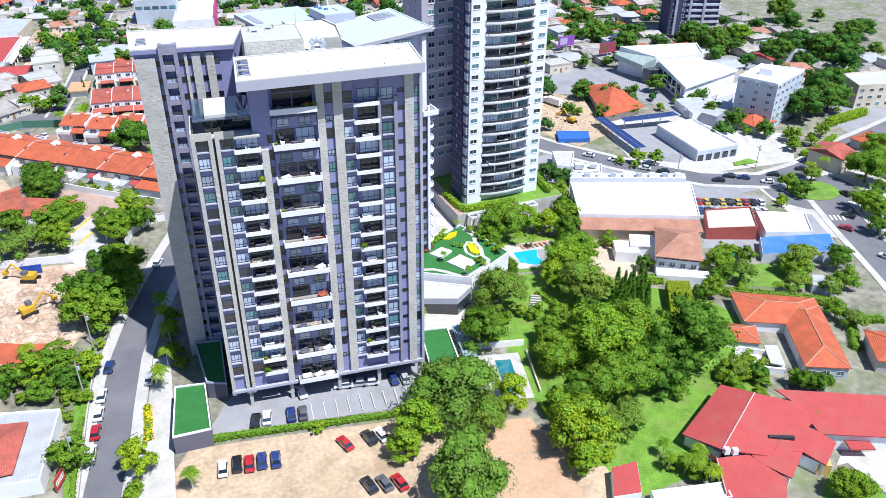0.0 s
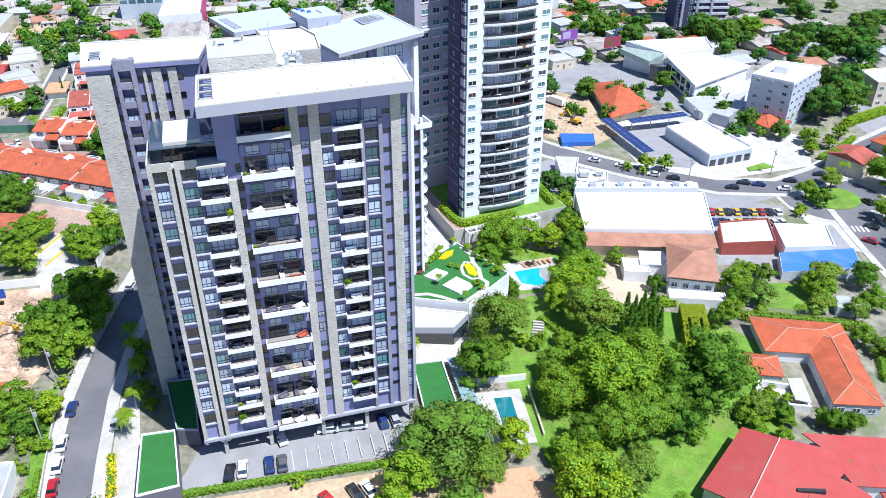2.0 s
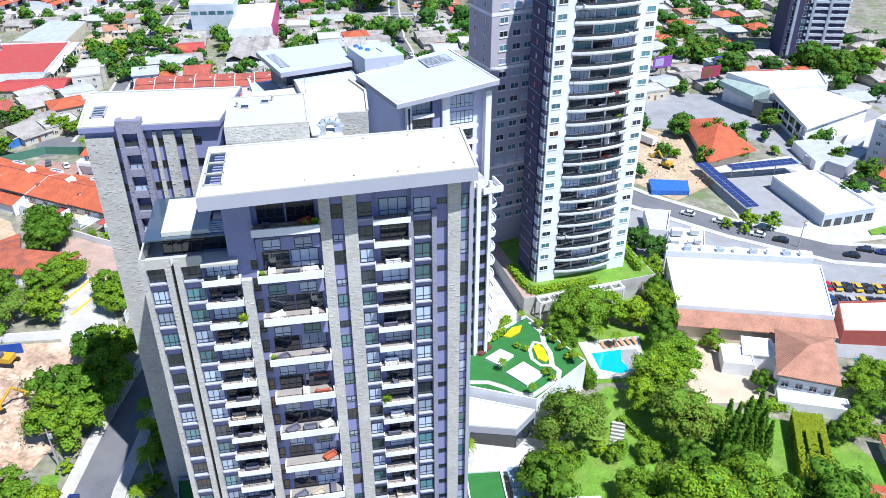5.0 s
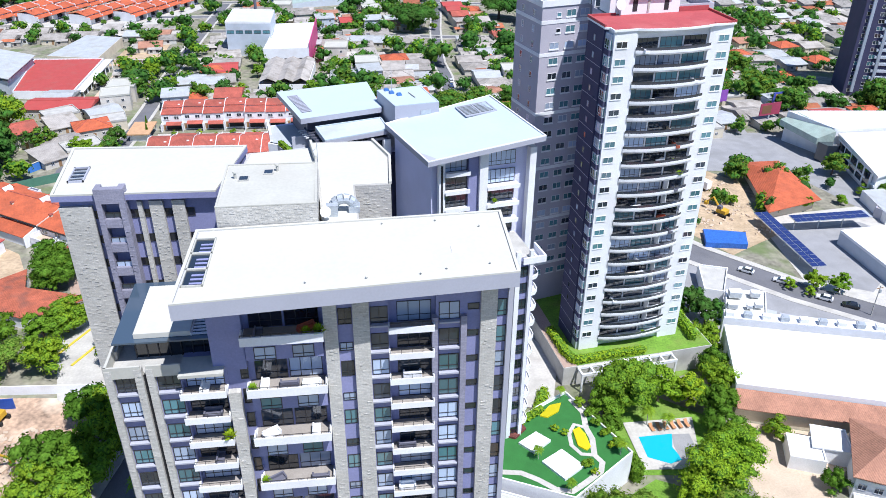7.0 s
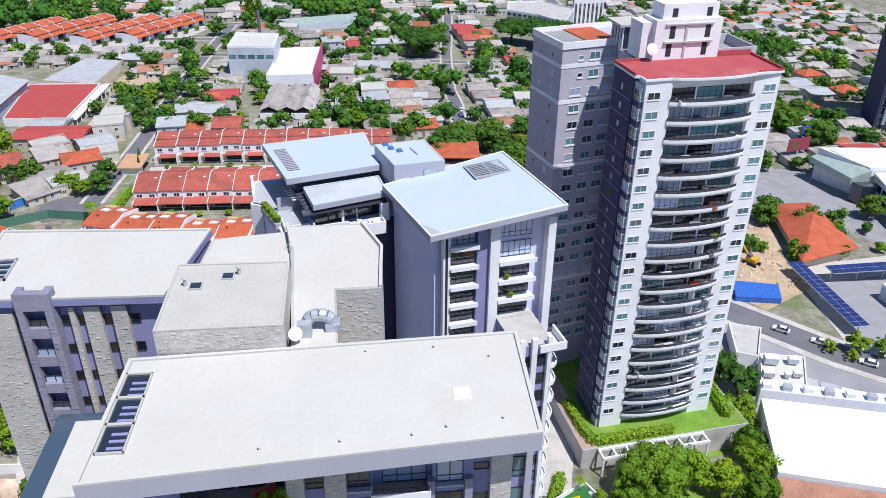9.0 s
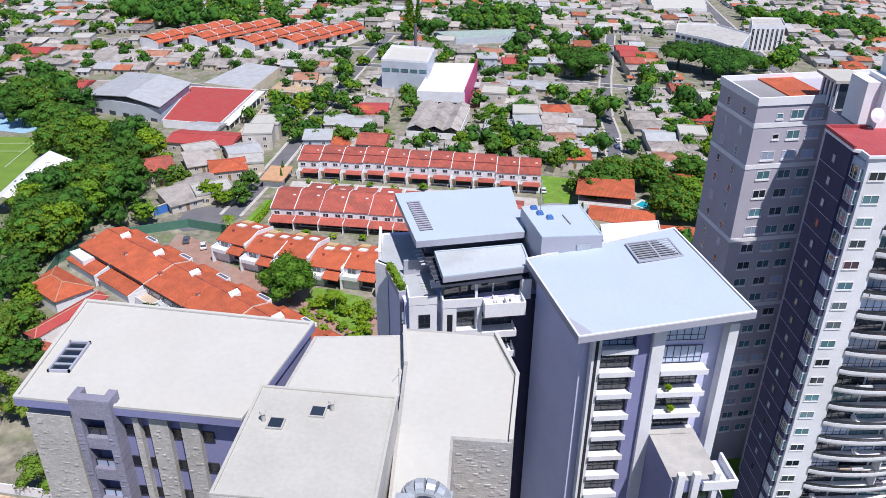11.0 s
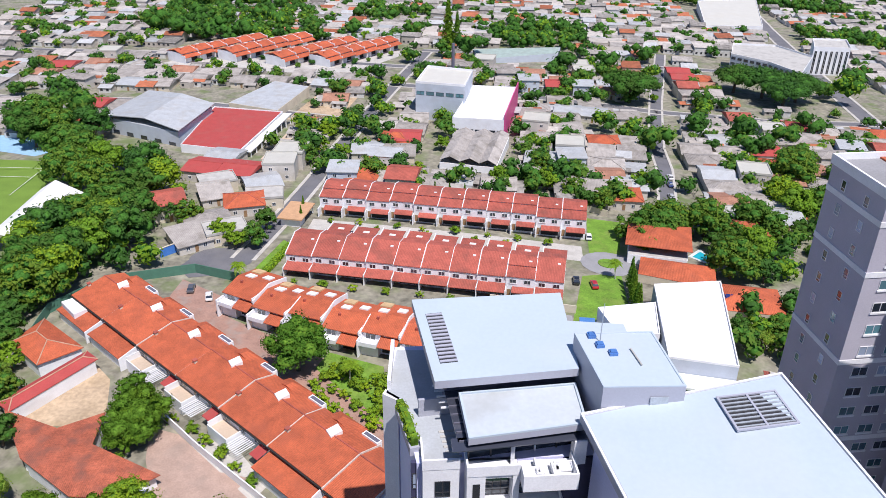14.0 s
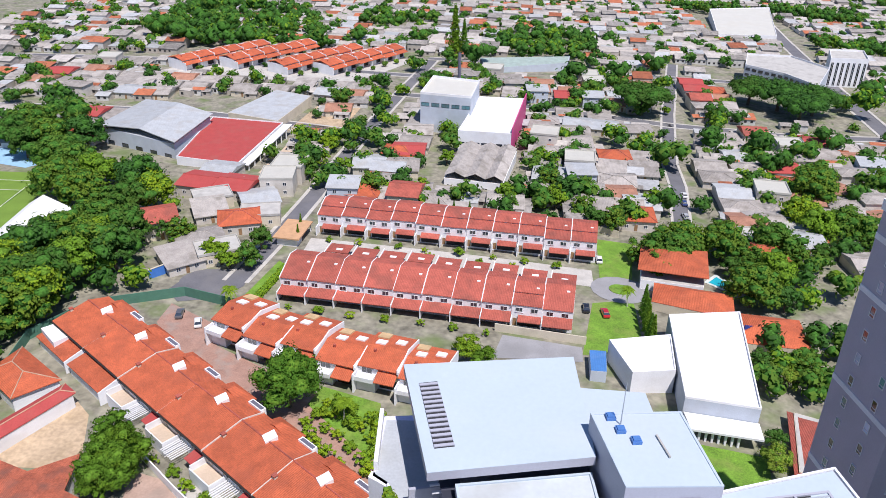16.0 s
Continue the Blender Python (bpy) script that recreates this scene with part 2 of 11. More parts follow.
def leafy(name, colour, spread=0.2, yellow=0.35):
    """Leaves: colour differs clump by clump, tree by tree, and some light comes through."""
    m = bpy.data.materials.new(name)
    m.use_nodes = True
    nt = m.node_tree
    N, L = nt.nodes, nt.links
    N.remove(N["Principled BSDF"])
    ge = N.new("ShaderNodeNewGeometry")
    oi = N.new("ShaderNodeObjectInfo")
    ns = N.new("ShaderNodeTexNoise")
    ns.inputs["Scale"].default_value, ns.inputs["Detail"].default_value = 0.45, 3.0
    L.new(ge.outputs["Position"], ns.inputs["Vector"])
    mr = N.new("ShaderNodeMapRange")
    mr.inputs["To Min"].default_value, mr.inputs["To Max"].default_value = 1 - spread, 1 + spread
    L.new(ge.outputs["Random Per Island"], mr.inputs["Value"])
    mx = N.new("ShaderNodeMix")
    mx.data_type = "RGBA"
    k = N.new("ShaderNodeMath")
    k.operation = "MULTIPLY"
    L.new(ns.outputs[0], k.inputs[0])
    L.new(oi.outputs["Random"], k.inputs[1])
    L.new(k.outputs[0], mx.inputs["Factor"])
    mx.inputs[6].default_value = (*colour, 1)
    mx.inputs[7].default_value = (colour[0] * (1 + 2.2 * yellow) + 0.02, colour[1] * (1 + 0.9 * yellow), colour[2] * 0.7, 1)
    mul = N.new("ShaderNodeVectorMath")
    mul.operation = "SCALE"
    L.new(mx.outputs[2], mul.inputs[0])
    L.new(mr.outputs[0], mul.inputs["Scale"])
    d, t = N.new("ShaderNodeBsdfDiffuse"), N.new("ShaderNodeBsdfTranslucent")
    L.new(mul.outputs[0], d.inputs["Color"])
    L.new(mul.outputs[0], t.inputs["Color"])
    ms = N.new("ShaderNodeMixShader")
    ms.inputs[0].default_value = 0.45
    L.new(d.outputs[0], ms.inputs[1])
    L.new(t.outputs[0], ms.inputs[2])
    L.new(ms.outputs[0], N["Material Output"].inputs["Surface"])
    return m


M_WHITE = material("white_render", (0.8, 0.81, 0.83), 0.8, 0.06, 3.0, 5.0, 0.05, stain=(0.56, 0.53, 0.49), stain_amount=0.3)
M_ROOFWHITE = material("white_roof_membrane", (0.54, 0.535, 0.485), 0.75, 0.04, 5.0, 2.0, 0.05, stain=(0.52, 0.5, 0.43), stain_amount=0.45)
M_ROOFCOOL = material("pale_blue_white_sheet_roof", (0.46, 0.54, 0.61), 0.6, 0.03, 6.0, 2.0, 0.02, stain=(0.55, 0.57, 0.58), stain_amount=0.2)
M_ROOFBOX = material("light_concrete_roof", (0.48, 0.475, 0.425), 0.85, 0.06, 3.0, 3.0, 0.05, stain=(0.45, 0.43, 0.38), stain_amount=0.4)
M_FASCIA = material("pale_grey_fascia", (0.4, 0.41, 0.475), 0.6, 0.04, 3.0, 5.0, 0.03)
M_PURPLE = material("slate_grey_render", (0.25, 0.26, 0.45), 0.85, 0.08, 4.0, 5.0, 0.08)
M_DARKPANEL = material("dark_grey_panel", (0.13, 0.13, 0.17), 0.6, 0.08, 3.0, 5.0, 0.05)
M_STONE = masonry("pale_stone_cladding", (0.54, 0.525, 0.485), 0.6, 0.2)
M_STONEDARK = masonry("grey_stone_cladding", (0.31, 0.305, 0.39), 0.6, 0.2)
M_CONC = material("concrete", (0.47, 0.46, 0.43), 0.9, 0.1, 2.0, 6.0, 0.1, stain=(0.28, 0.27, 0.25), stain_amount=0.5)
M_PAVE = material("pale_paving", (0.5, 0.48, 0.44), 0.9, 0.1, 2.5, 2.0, 0.1, stain=(0.33, 0.31, 0.28), stain_amount=0.5)
M_ASPHALT = material("worn_asphalt", (0.15, 0.15, 0.165), 0.9, 0.15, 6.0, 4.0, 0.1, stain=(0.19, 0.185, 0.185), stain_amount=0.6)
M_LOT = material("grey_parking_surface", (0.3, 0.3, 0.31), 0.9, 0.1, 4.0, 4.0, 0.1, stain=(0.2, 0.2, 0.2), stain_amount=0.5)
M_DIRT = material("dry_tan_earth", (0.5, 0.38, 0.25), 0.95, 0.2, 5.0, 1.2, 0.3, stain=(0.3, 0.22, 0.12), stain_amount=0.7)
M_REDDIRT = material("red_clay_court", (0.52, 0.33, 0.2), 0.95, 0.12, 5.0, 1.5, 0.2, stain=(0.44, 0.33, 0.22), stain_amount=0.6)
M_GRASS = material("grass", (0.15, 0.29, 0.025), 0.95, 0.25, 3.0, 2.5, 0.4, stain=(0.24, 0.26, 0.07), stain_amount=0.4)
M_TURF = material("green_turf", (0.032, 0.155, 0.03), 0.95, 0.12, 2.0, 8.0, 0.2)
M_GROUND = material("mixed_town_ground", (0.27, 0.255, 0.195), 0.95, 0.3, 5.0, 0.6, 0.2, stain=(0.12, 0.17, 0.05), stain_amount=0.8)
M_TILE = ribbed("orange_clay_tile", (0.5, 0.115, 0.045), 0.4, stain=(0.33, 0.085, 0.042), stain_amount=0.5)
M_TILEDARK = ribbed("weathered_red_clay_tile", (0.41, 0.1, 0.068), 0.4, stain=(0.21, 0.07, 0.05), stain_amount=0.6)
M_REDROOF = ribbed("red_painted_sheet_roof", (0.4, 0.062, 0.055), 0.7, vary=0.08, stain=(0.33, 0.1, 0.08), stain_amount=0.4, depth=0.3)
M_FAR1 = leafy("deep_green_leaves", (0.125, 0.24, 0.04))
M_FAR2 = leafy("blue_green_leaves", (0.065, 0.165, 0.042))
M_TOWNWALL = material("worn_pale_render", (0.56, 0.53, 0.48), 0.85, 0.1, 3.0, 5.0, 0.05, stain=(0.4, 0.36, 0.3), stain_amount=0.5, obj=0.4)
M_GREYROOF = ribbed("grey_fibre_cement_roof", (0.38, 0.35, 0.32), 0.5, vary=0.18, stain=(0.2, 0.18, 0.15), stain_amount=0.7, obj=0.6)
M_ZINC = ribbed("pale_zinc_sheet_roof", (0.44, 0.46, 0.47), 0.5, vary=0.12, rough=0.5, stain=(0.36, 0.33, 0.28), stain_amount=0.4, depth=0.3, obj=0.3)
M_GREENROOF = ribbed("pale_green_sheet_roof", (0.38, 0.47, 0.42), 0.5, vary=0.15, rough=0.5, stain=(0.3, 0.32, 0.28), stain_amount=0.4, depth=0.3)
M_BLUEROOF = ribbed("blue_sheet_roof", (0.07, 0.2, 0.48), 0.5, vary=0.1, rough=0.5, stain=(0.2, 0.3, 0.5), stain_amount=0.4, depth=0.3)
M_CREAM = material("cream_render", (0.62, 0.56, 0.44), 0.85, 0.08, 3.0, 5.0, 0.05, stain=(0.4, 0.34, 0.25), stain_amount=0.4)
M_PINK = material("magenta_panel", (0.6, 0.08, 0.25), 0.5, 0.05, 3.0, 5.0, 0.02)
M_TAUPE = material("taupe_render", (0.46, 0.44, 0.5), 0.85, 0.06, 4.0, 6.0, 0.05)
# slate paint darkened to carry the shade of side walls and recesses
M_NAVYSHADE = material("slate_render_with_painted_shade", (0.05, 0.05, 0.11), 0.8, 0.1, 4.0, 5.0, 0.08)
M_PALEBLUE = material("pale_blue_grey_render", (0.5, 0.55, 0.62), 0.8, 0.07, 3.0, 5.0, 0.05, stain=(0.4, 0.42, 0.45), stain_amount=0.4)
M_REDMEMB = material("red_roof_membrane", (0.4, 0.07, 0.075), 0.8, 0.1, 3.0, 3.0, 0.05, stain=(0.5, 0.2, 0.18), stain_amount=0.4)
M_FRAME = material("black_window_frame", (0.035, 0.035, 0.04), 0.45, 0.05, 3.0, 5.0, 0.0)
M_WFRAME = material("white_window_frame", (0.75, 0.75, 0.75), 0.5, 0.04, 3.0, 5.0, 0.0)
M_METAL = material("dull_galvanised_metal", (0.5, 0.54, 0.58), 0.5, 0.1, 1.0, 6.0, 0.05, metal=0.35)
# flat dark of joints and far windows, and painted shade of unlit openings
M_DARK = material("dark_joints_and_unlit_openings", (0.03, 0.03, 0.035), 0.8, 0.1, 2.0, 5.0, 0.0)
M_TRUNK = material("brown_bark", (0.15, 0.11, 0.08), 0.95, 0.2, 0.5, 6.0, 0.6)
M_WOOD = material("weathered_timber", (0.3, 0.18, 0.09), 0.8, 0.2, 1.0, 8.0, 0.2)
M_GLASS = glossy("dark_window_glass", (0.025, 0.035, 0.05), obj=0.6)
M_DARKGLASS = glossy("near_black_window_glass", (0.012, 0.014, 0.025), 0.12, coat=0.4, obj=0.5)
M_TEAL = glossy("teal_tinted_glass", (0.09, 0.2, 0.235), obj=0.4)
M_BLIND = glossy("pale_blind_behind_glass", (0.4, 0.48, 0.62), 0.3, coat=0.8, obj=0.35)
M_SOLAR = glossy("blue_solar_cells", (0.02, 0.03, 0.14), 0.15)
M_WATER = glossy("turquoise_pool_water", (0.03, 0.42, 0.55), 0.04)
M_WATERDARK = glossy("deep_green_pool_water", (0.02, 0.17, 0.2), 0.04)
M_LEAF = leafy("green_leaves", (0.2, 0.355, 0.032))
M_LEAFDARK = leafy("dark_green_leaves", (0.1, 0.225, 0.028))
M_LEAFLIGHT = leafy("bright_green_leaves", (0.27, 0.44, 0.03), yellow=0.35)
M_LEAFOLIVE = leafy("olive_leaves", (0.21, 0.33, 0.06), yellow=0.22)
M_LEAFCLIP = leafy("clipped_yellow_green_leaves", (0.32, 0.4, 0.03), spread=0.12, yellow=0.2)
M_YELLOW = leafy("yellow_flower_bed", (0.8, 0.7, 0.02), yellow=0.1)
# crown and hedge cores: leaf green darkened to paint in the inner shade
M_INNER = material("inner_foliage_painted_shade", (0.115, 0.22, 0.025), 1.0, 0.3, 1.0, 2.0, 0.0, spec=0.0)
M_INNERFAR = material("far_inner_foliage_painted_shade", (0.06, 0.16, 0.026), 1.0, 0.3, 1.0, 2.0, 0.0, spec=0.0)
M_LILAC = material("lilac_grey_render", (0.64, 0.65, 0.86), 0.85, 0.05, 4.0, 5.0, 0.05)
M_FLOOR = material("beige_floor_tile", (0.32, 0.29, 0.26), 0.7, 0.1, 1.5, 5.0, 0.05)
M_SMOKED = glossy("smoked_railing_glass", (0.045, 0.05, 0.07), 0.12, obj=0.2)
M_PITCH = material("yellow_green_pitch", (0.15, 0.25, 0.03), 0.95, 0.12, 6.0, 4.0, 0.1)
M_PAVER = material("reddish_brick_paving", (0.42, 0.3, 0.24), 0.9, 0.12, 2.5, 3.0, 0.1, stain=(0.3, 0.24, 0.2), stain_amount=0.5)
M_YARD = material("pale_tan_gravel", (0.55, 0.44, 0.33), 0.95, 0.1, 4.0, 3.0, 0.2, stain=(0.42, 0.33, 0.24), stain_amount=0.4)
M_BRIGHT = material("bright_white_sheet_roof", (0.78, 0.78, 0.77), 0.7, 0.04, 5.0, 2.0, 0.03, stain=(0.66, 0.66, 0.63), stain_amount=0.3)
M_SOIL = material("red_brown_site_soil", (0.5, 0.35, 0.24), 0.95, 0.3, 4.0, 1.2, 0.5, stain=(0.7, 0.58, 0.44), stain_amount=0.9)
M_FADED = ribbed("faded_brown_tile", (0.4, 0.2, 0.13), 0.4, stain=(0.3, 0.15, 0.1), stain_amount=0.5)
M_RIDGEPALE = material("pale_ridge_mortar", (0.55, 0.4, 0.35))
M_YELLOWWALL = material("ochre_render", (0.62, 0.42, 0.14), 0.85, 0.08)
M_BLACK = material("black_rubber", (0.02, 0.02, 0.02), 0.8, 0.1, 1.0, 5.0, 0.0)
PANES = [M_BLIND, M_BLIND, M_GLASS, M_TEAL, M_BLIND, M_GLASS, M_BLIND, M_TEAL]

# ---------------------------------------------------------------- ground, roads and open surfaces
xs = sorted(set([-1500, -1100, -800, -600, -450] + list(range(-360, 480, 12)) + [520, 620, 800, 1100, 1600]))
ys = sorted(set([-700, -400, -200, -100, -40] + list(range(0, 660, 12)) + list(range(680, 1100, 40)) + [1200, 1500, 2000]))
gv = [(x, y, ground_z(x, min(y, 1200))) for y in ys for x in xs]
gf = [(j * len(xs) + i, j * len(xs) + i + 1, (j + 1) * len(xs) + i + 1, (j + 1) * len(xs) + i) for j in range(len(ys) - 1) for i in range(len(xs) - 1)]
gm = bpy.data.meshes.new("ground")
gm.from_pydata(gv, [], gf)
gm.materials.append(M_GROUND)
tagged(new("ground", gm), "bare earth and patchy grass of the sloping town", "ground", kind="structure")


def drape(name, pts, mat, label, category, lift=0.05, thick=0.0, kind="structure", flat=None):
    """A surface on the ground, cut small enough to follow it; flat: a level height instead."""
    bm = bmesh.new()
    bm.faces.new([bm.verts.new((p[0], p[1], 0)) for p in pts])
    if flat is None:
        for k in (0, 1):
            lo, hi = min(p[k] for p in pts), max(p[k] for p in pts)
            c = math.floor(lo / 6) * 6 + 6
            while c < hi:
                no = (1, 0, 0) if k == 0 else (0, 1, 0)
                bmesh.ops.bisect_plane(bm, geom=bm.verts[:] + bm.edges[:] + bm.faces[:], plane_co=(c, c, 0), plane_no=no)
                c += 6
    rimmed = [e for e in bm.edges if e.is_boundary]
    top = {}
    if thick:
        res = bmesh.ops.extrude_face_region(bm, geom=bm.faces[:])
        raised = set(v for v in res["geom"] if isinstance(v, bmesh.types.BMVert))
    else:
        raised = set()
    for v in bm.verts:
        z = flat if flat is not None else ground_z(v.co.x, v.co.y) + lift
        v.co.z = z + thick if v in raised else z
    bmesh.ops.recalc_face_normals(bm, faces=bm.faces[:])
    if not thick:
        for f in bm.faces:
            if f.normal.z < 0:
                f.normal_flip()
    return tagged(new(name, mesh_of(name, bm, mat)), label, category, kind=kind)


def ribbon(pts, w, off=0.0):
    """The outline of a band of width w along a line, moved off to its left."""
    P = [Vector(p) for p in pts]
    left, right = [], []
    for i, p in enumerate(P):
        a, b = P[max(0, i - 1)], P[min(len(P) - 1, i + 1)]
        d = (b - a).normalized()
        n = Vector((-d.y, d.x))
        left.append(p + n * (off + w / 2))
        right.append(p + n * (off - w / 2))
    return [tuple(p) for p in right + left[::-1]]


def street(name, pts, w, walk_w=1.8, label="grey worn asphalt street", walks=(1, 1)):
    drape(name, ribbon(pts, w), M_ASPHALT, label, "road", 0.06)
    for s, on in zip((1, -1), walks):
        if on:
            drape("pavement", ribbon(pts, walk_w, s * (w / 2 + walk_w / 2 + 0.05)), M_PAVE, "pale concrete pavement with a raised kerb", "pavement", 0.02, 0.16)

ROAD_W = [(-25.2, 60), (-24.4, 112), (-23.3, 120), (-22.2, 134), (-20.3, 152), (-17.0, 167), (-11.8, 184), (-5, 203), (4, 226), (10, 240)]
street("road", ROAD_W, 6.6, 2.4)
ROAD_E = [(300, 232), (262, 219), (236, 211), (207, 199), (187, 195), (166, 202), (145, 219), (126, 240), (112, 262)]
street("road", ROAD_E, 9.0, 2.2, walks=(1, 1))
ROAD_SE = [(168, 100), (180, 130), (190, 158), (197, 176)]
street("road", ROAD_SE, 11.0, 2.2)
ROAD_N = [(-46, 318), (-43, 345), (-40.5, 382), (-39.4, 414), (-37, 458), (-32, 520), (-25, 600)]
street("road", ROAD_N, 5.2, 1.2)
ROAD_N2 = [(77, 352), (81, 372), (87, 418), (88, 444), (93, 480), (99, 520), (108, 570), (120, 640)]
street("road", ROAD_N2, 5.0, 1.0)
drape("road", [(-62, 311), (-57, 306), (-47, 309), (-43, 316), (-43, 330), (-48, 330), (-52, 321), (-60, 319)], M_ASPHALT, "dark asphalt turning end of a dead-end street", "road", 0.07)
street("road", [(-46, 455), (-75, 462), (-110, 470), (-150, 472), (-220, 468)], 6.0, 1.2)
street("road", [(-34, 520), (20, 512), (60, 506), (96, 500), (150, 500), (240, 515)], 6.0, 1.2)
street("road", [(-28, 605), (60, 600), (113, 600), (200, 610)], 6.0, 1.2)
street("road", [(-30, 560), (-80, 566), (-170, 575), (-260, 570)], 6.0, 1.2)
street("road", [(200, 500), (206, 600), (220, 760), (235, 900)], 8.0, 1.5)

# forecourt, lots, courts and lawns round the towers
drape("forecourt", [(-6, 121.6), (36, 117.8), (41.5, 134.5), (1.5, 134.5)], M_LOT, "grey paved forecourt with white parking bays", "forecourt", 0.08)
drape("dirt_lot", [(-17, 98), (-8, 84), (44, 76), (66, 84), (64, 100), (46, 112), (31, 114.8), (-9, 119.3), (-15.4, 108)], M_DIRT, "dry tan earth car park with tyre tracks", "car park", 0.05)
drape("clay_court", [(42, 88), (57, 84), (60.5, 97.5), (46, 99.5)], M_REDDIRT, "red clay ball court", "court", 0.08)
drape("clay_court", [(41, 100.5), (58, 98.5), (57, 108), (44, 110)], M_REDDIRT, "dusty red earth play yard", "court", 0.07)
drape("building_plot", [(-32, 160), (-26.5, 170), (-23.5, 182), (-23, 197), (-60, 203), (-75, 190), (-70, 164)], M_SOIL, "bare tan building plot with rubble", "building site", 0.06)
drape("building_plot", [(137, 238), (160, 250), (157, 262), (165, 285), (150, 305), (128, 300), (122, 268)], M_DIRT, "excavated tan building site", "building site", 0.06)
drape("lawn", [(50, 142), (64, 152), (80, 160), (98, 150), (120, 140), (124, 124), (108, 100), (90, 86), (62, 82), (60, 108), (62, 132)], M_GRASS, "shaded garden ground between large trees", "lawn", 0.03)
drape("lawn", [(58, 114), (68, 108), (104, 100), (112, 118), (106, 146), (88, 160), (70, 146), (62, 132)], M_GRASS, "green garden lawn under large trees", "lawn", 0.05)
drape("lawn", [(62, 92), (79, 90), (94, 104), (84, 112), (68, 107)], M_GRASS, "bright green mown lawn", "lawn", 0.08)
drape("lawn", [(76, 178), (86, 186), (106, 190), (112, 205), (119, 222), (100, 216), (90, 182), (104, 170), (88, 160), (72, 162)], M_GRASS, "garden lawn below the apartment tower", "lawn", 0.05)
drape("lawn", [(133, 140), (150, 134), (160, 143), (146, 148), (136, 150)], M_GRASS, "green back garden lawn", "lawn", 0.06)
drape("lawn", [(99, 72), (104, 64), (112.5, 66), (112, 74), (110.7, 77.6), (106.1, 77.8)], M_GRASS, "round lawn in front of the red roofed house", "lawn", 0.06)
drape("lawn", [(45, 297), (60, 297), (60, 326), (49, 322)], M_GRASS, "green lawn beside the terraced houses", "lawn", 0.06)
drape("lawn", [(52, 337), (61, 337), (64, 362), (53, 363)], M_GRASS, "narrow green lawn at the end of the terrace", "lawn", 0.06)
drape("football_pitch", [(-220, 326), (-122, 330), (-127, 357), (-139, 388), (-230, 384)], M_PITCH, "bright green football pitch with white lines", "sports field", 0.07)
drape("lawn", [(-42, 306), (-37, 306), (-34, 328), (-38, 332)], M_GRASS, "grass verge beside the terraced houses", "lawn", 0.06)
drape("car_park", [(146, 172), (166, 171), (178, 184), (164, 192), (150, 188)], M_LOT, "grey asphalt car park full of cars", "car park", 0.07)
drape("car_park", [(155, 222), (166, 216), (196, 240), (188, 254), (160, 250)], M_LOT, "paved bank car park", "car park", 0.07)
drape("paved_yard", [(24, 292), (45, 294), (45, 300), (26, 302)], M_LOT, "grey parking bays behind a wall", "car park", 0.08)
drape("paved_drive", [(-38, 216), (-24, 212), (-14, 234), (-26, 246), (-36, 240)], M_PAVE, "pale stone paved entrance drive", "drive", 0.07)
drape("paved_yard", [(-172, 540), (-60, 536), (-34, 600), (-128, 612)], M_PAVE, "pale paving between far rows of houses", "yard", 0.05)
drape("school_yard", [(-70, 452), (-48, 452), (-46, 500), (-66, 504)], M_DIRT, "dusty tan school yard", "yard", 0.06)
drape("turning_circle", [(57 + 8 * math.cos(a * 0.3927), 331 + 7.5 * math.sin(a * 0.3927)) for a in range(16)], M_LOT, "paved turning circle", "drive", 0.1)
drape("turning_circle", [(-53 + 8.0 * math.cos(a * 0.3927), 317.5 + 7.0 * math.sin(a * 0.3927)) for a in range(16)], M_ASPHALT, "dark asphalt turning end of the street", "road", 0.11)
drape("round_flower_bed", [(57 + 3 * math.cos(a * 0.3927), 331 + 2.8 * math.sin(a * 0.3927)) for a in range(16)], M_GRASS, "round grass bed with a kerb", "flower bed", 0.12, 0.15)
drape("paved_drive", [(-33, 337), (50, 331), (50, 341), (-33, 348)], M_PAVE, "paved drive between two rows of terraced houses", "drive", 0.06)
drape("paved_drive", [(-58, 305), (-44, 297), (-40, 288), (-6, 270), (12, 262), (14, 246), (7, 242), (-8, 254), (-28, 268), (-50, 285), (-58, 296)], material("brick_paving", (0.36, 0.22, 0.17), 0.9, 0.15, 2.0, 3.0, 0.1, stain=(0.3, 0.27, 0.24), stain_amount=0.6), "reddish brick paved drive", "drive", 0.06)
drape("roundabout_island", [(197 + 9 * math.cos(a * 0.3927), 184 + 7.5 * math.sin(a * 0.3927)) for a in range(16)], M_GRASS, "grassy roundabout island with a kerb", "roundabout", 0.1, 0.2)
drape("road", [(197 + 17 * math.cos(a * 0.3927), 184 + 15 * math.sin(a * 0.3927)) for a in range(16)], M_ASPHALT, "asphalt ring round the island", "road", 0.085)

drape("paved_yard", [(108, 208), (124, 200), (146, 185), (180, 190), (168, 200), (146, 216), (126, 236), (116, 232)], M_LOT, "pale worn paving along the busy road", "yard", 0.052)
drape("paved_yard", [(136, 160), (176, 149), (184, 170), (150, 178)], M_LOT, "grey paving behind the shops", "yard", 0.054)
drape("paved_yard", [(150, 222), (172, 206), (208, 206), (224, 226), (212, 246), (194, 264), (156, 260)], M_PAVE, "pale paving round the bank", "yard", 0.054)
drape("paved_yard", [(194, 264), (214, 246), (252, 262), (258, 326), (190, 332), (184, 300)], M_LOT, "grey asphalt forecourt of the showrooms", "yard", 0.056)
drape("paved_yard", [(176, 160), (184, 150), (216, 156), (236, 204), (206, 200), (180, 192)], M_PAVE, "pale pavement round the roundabout", "yard", 0.05)
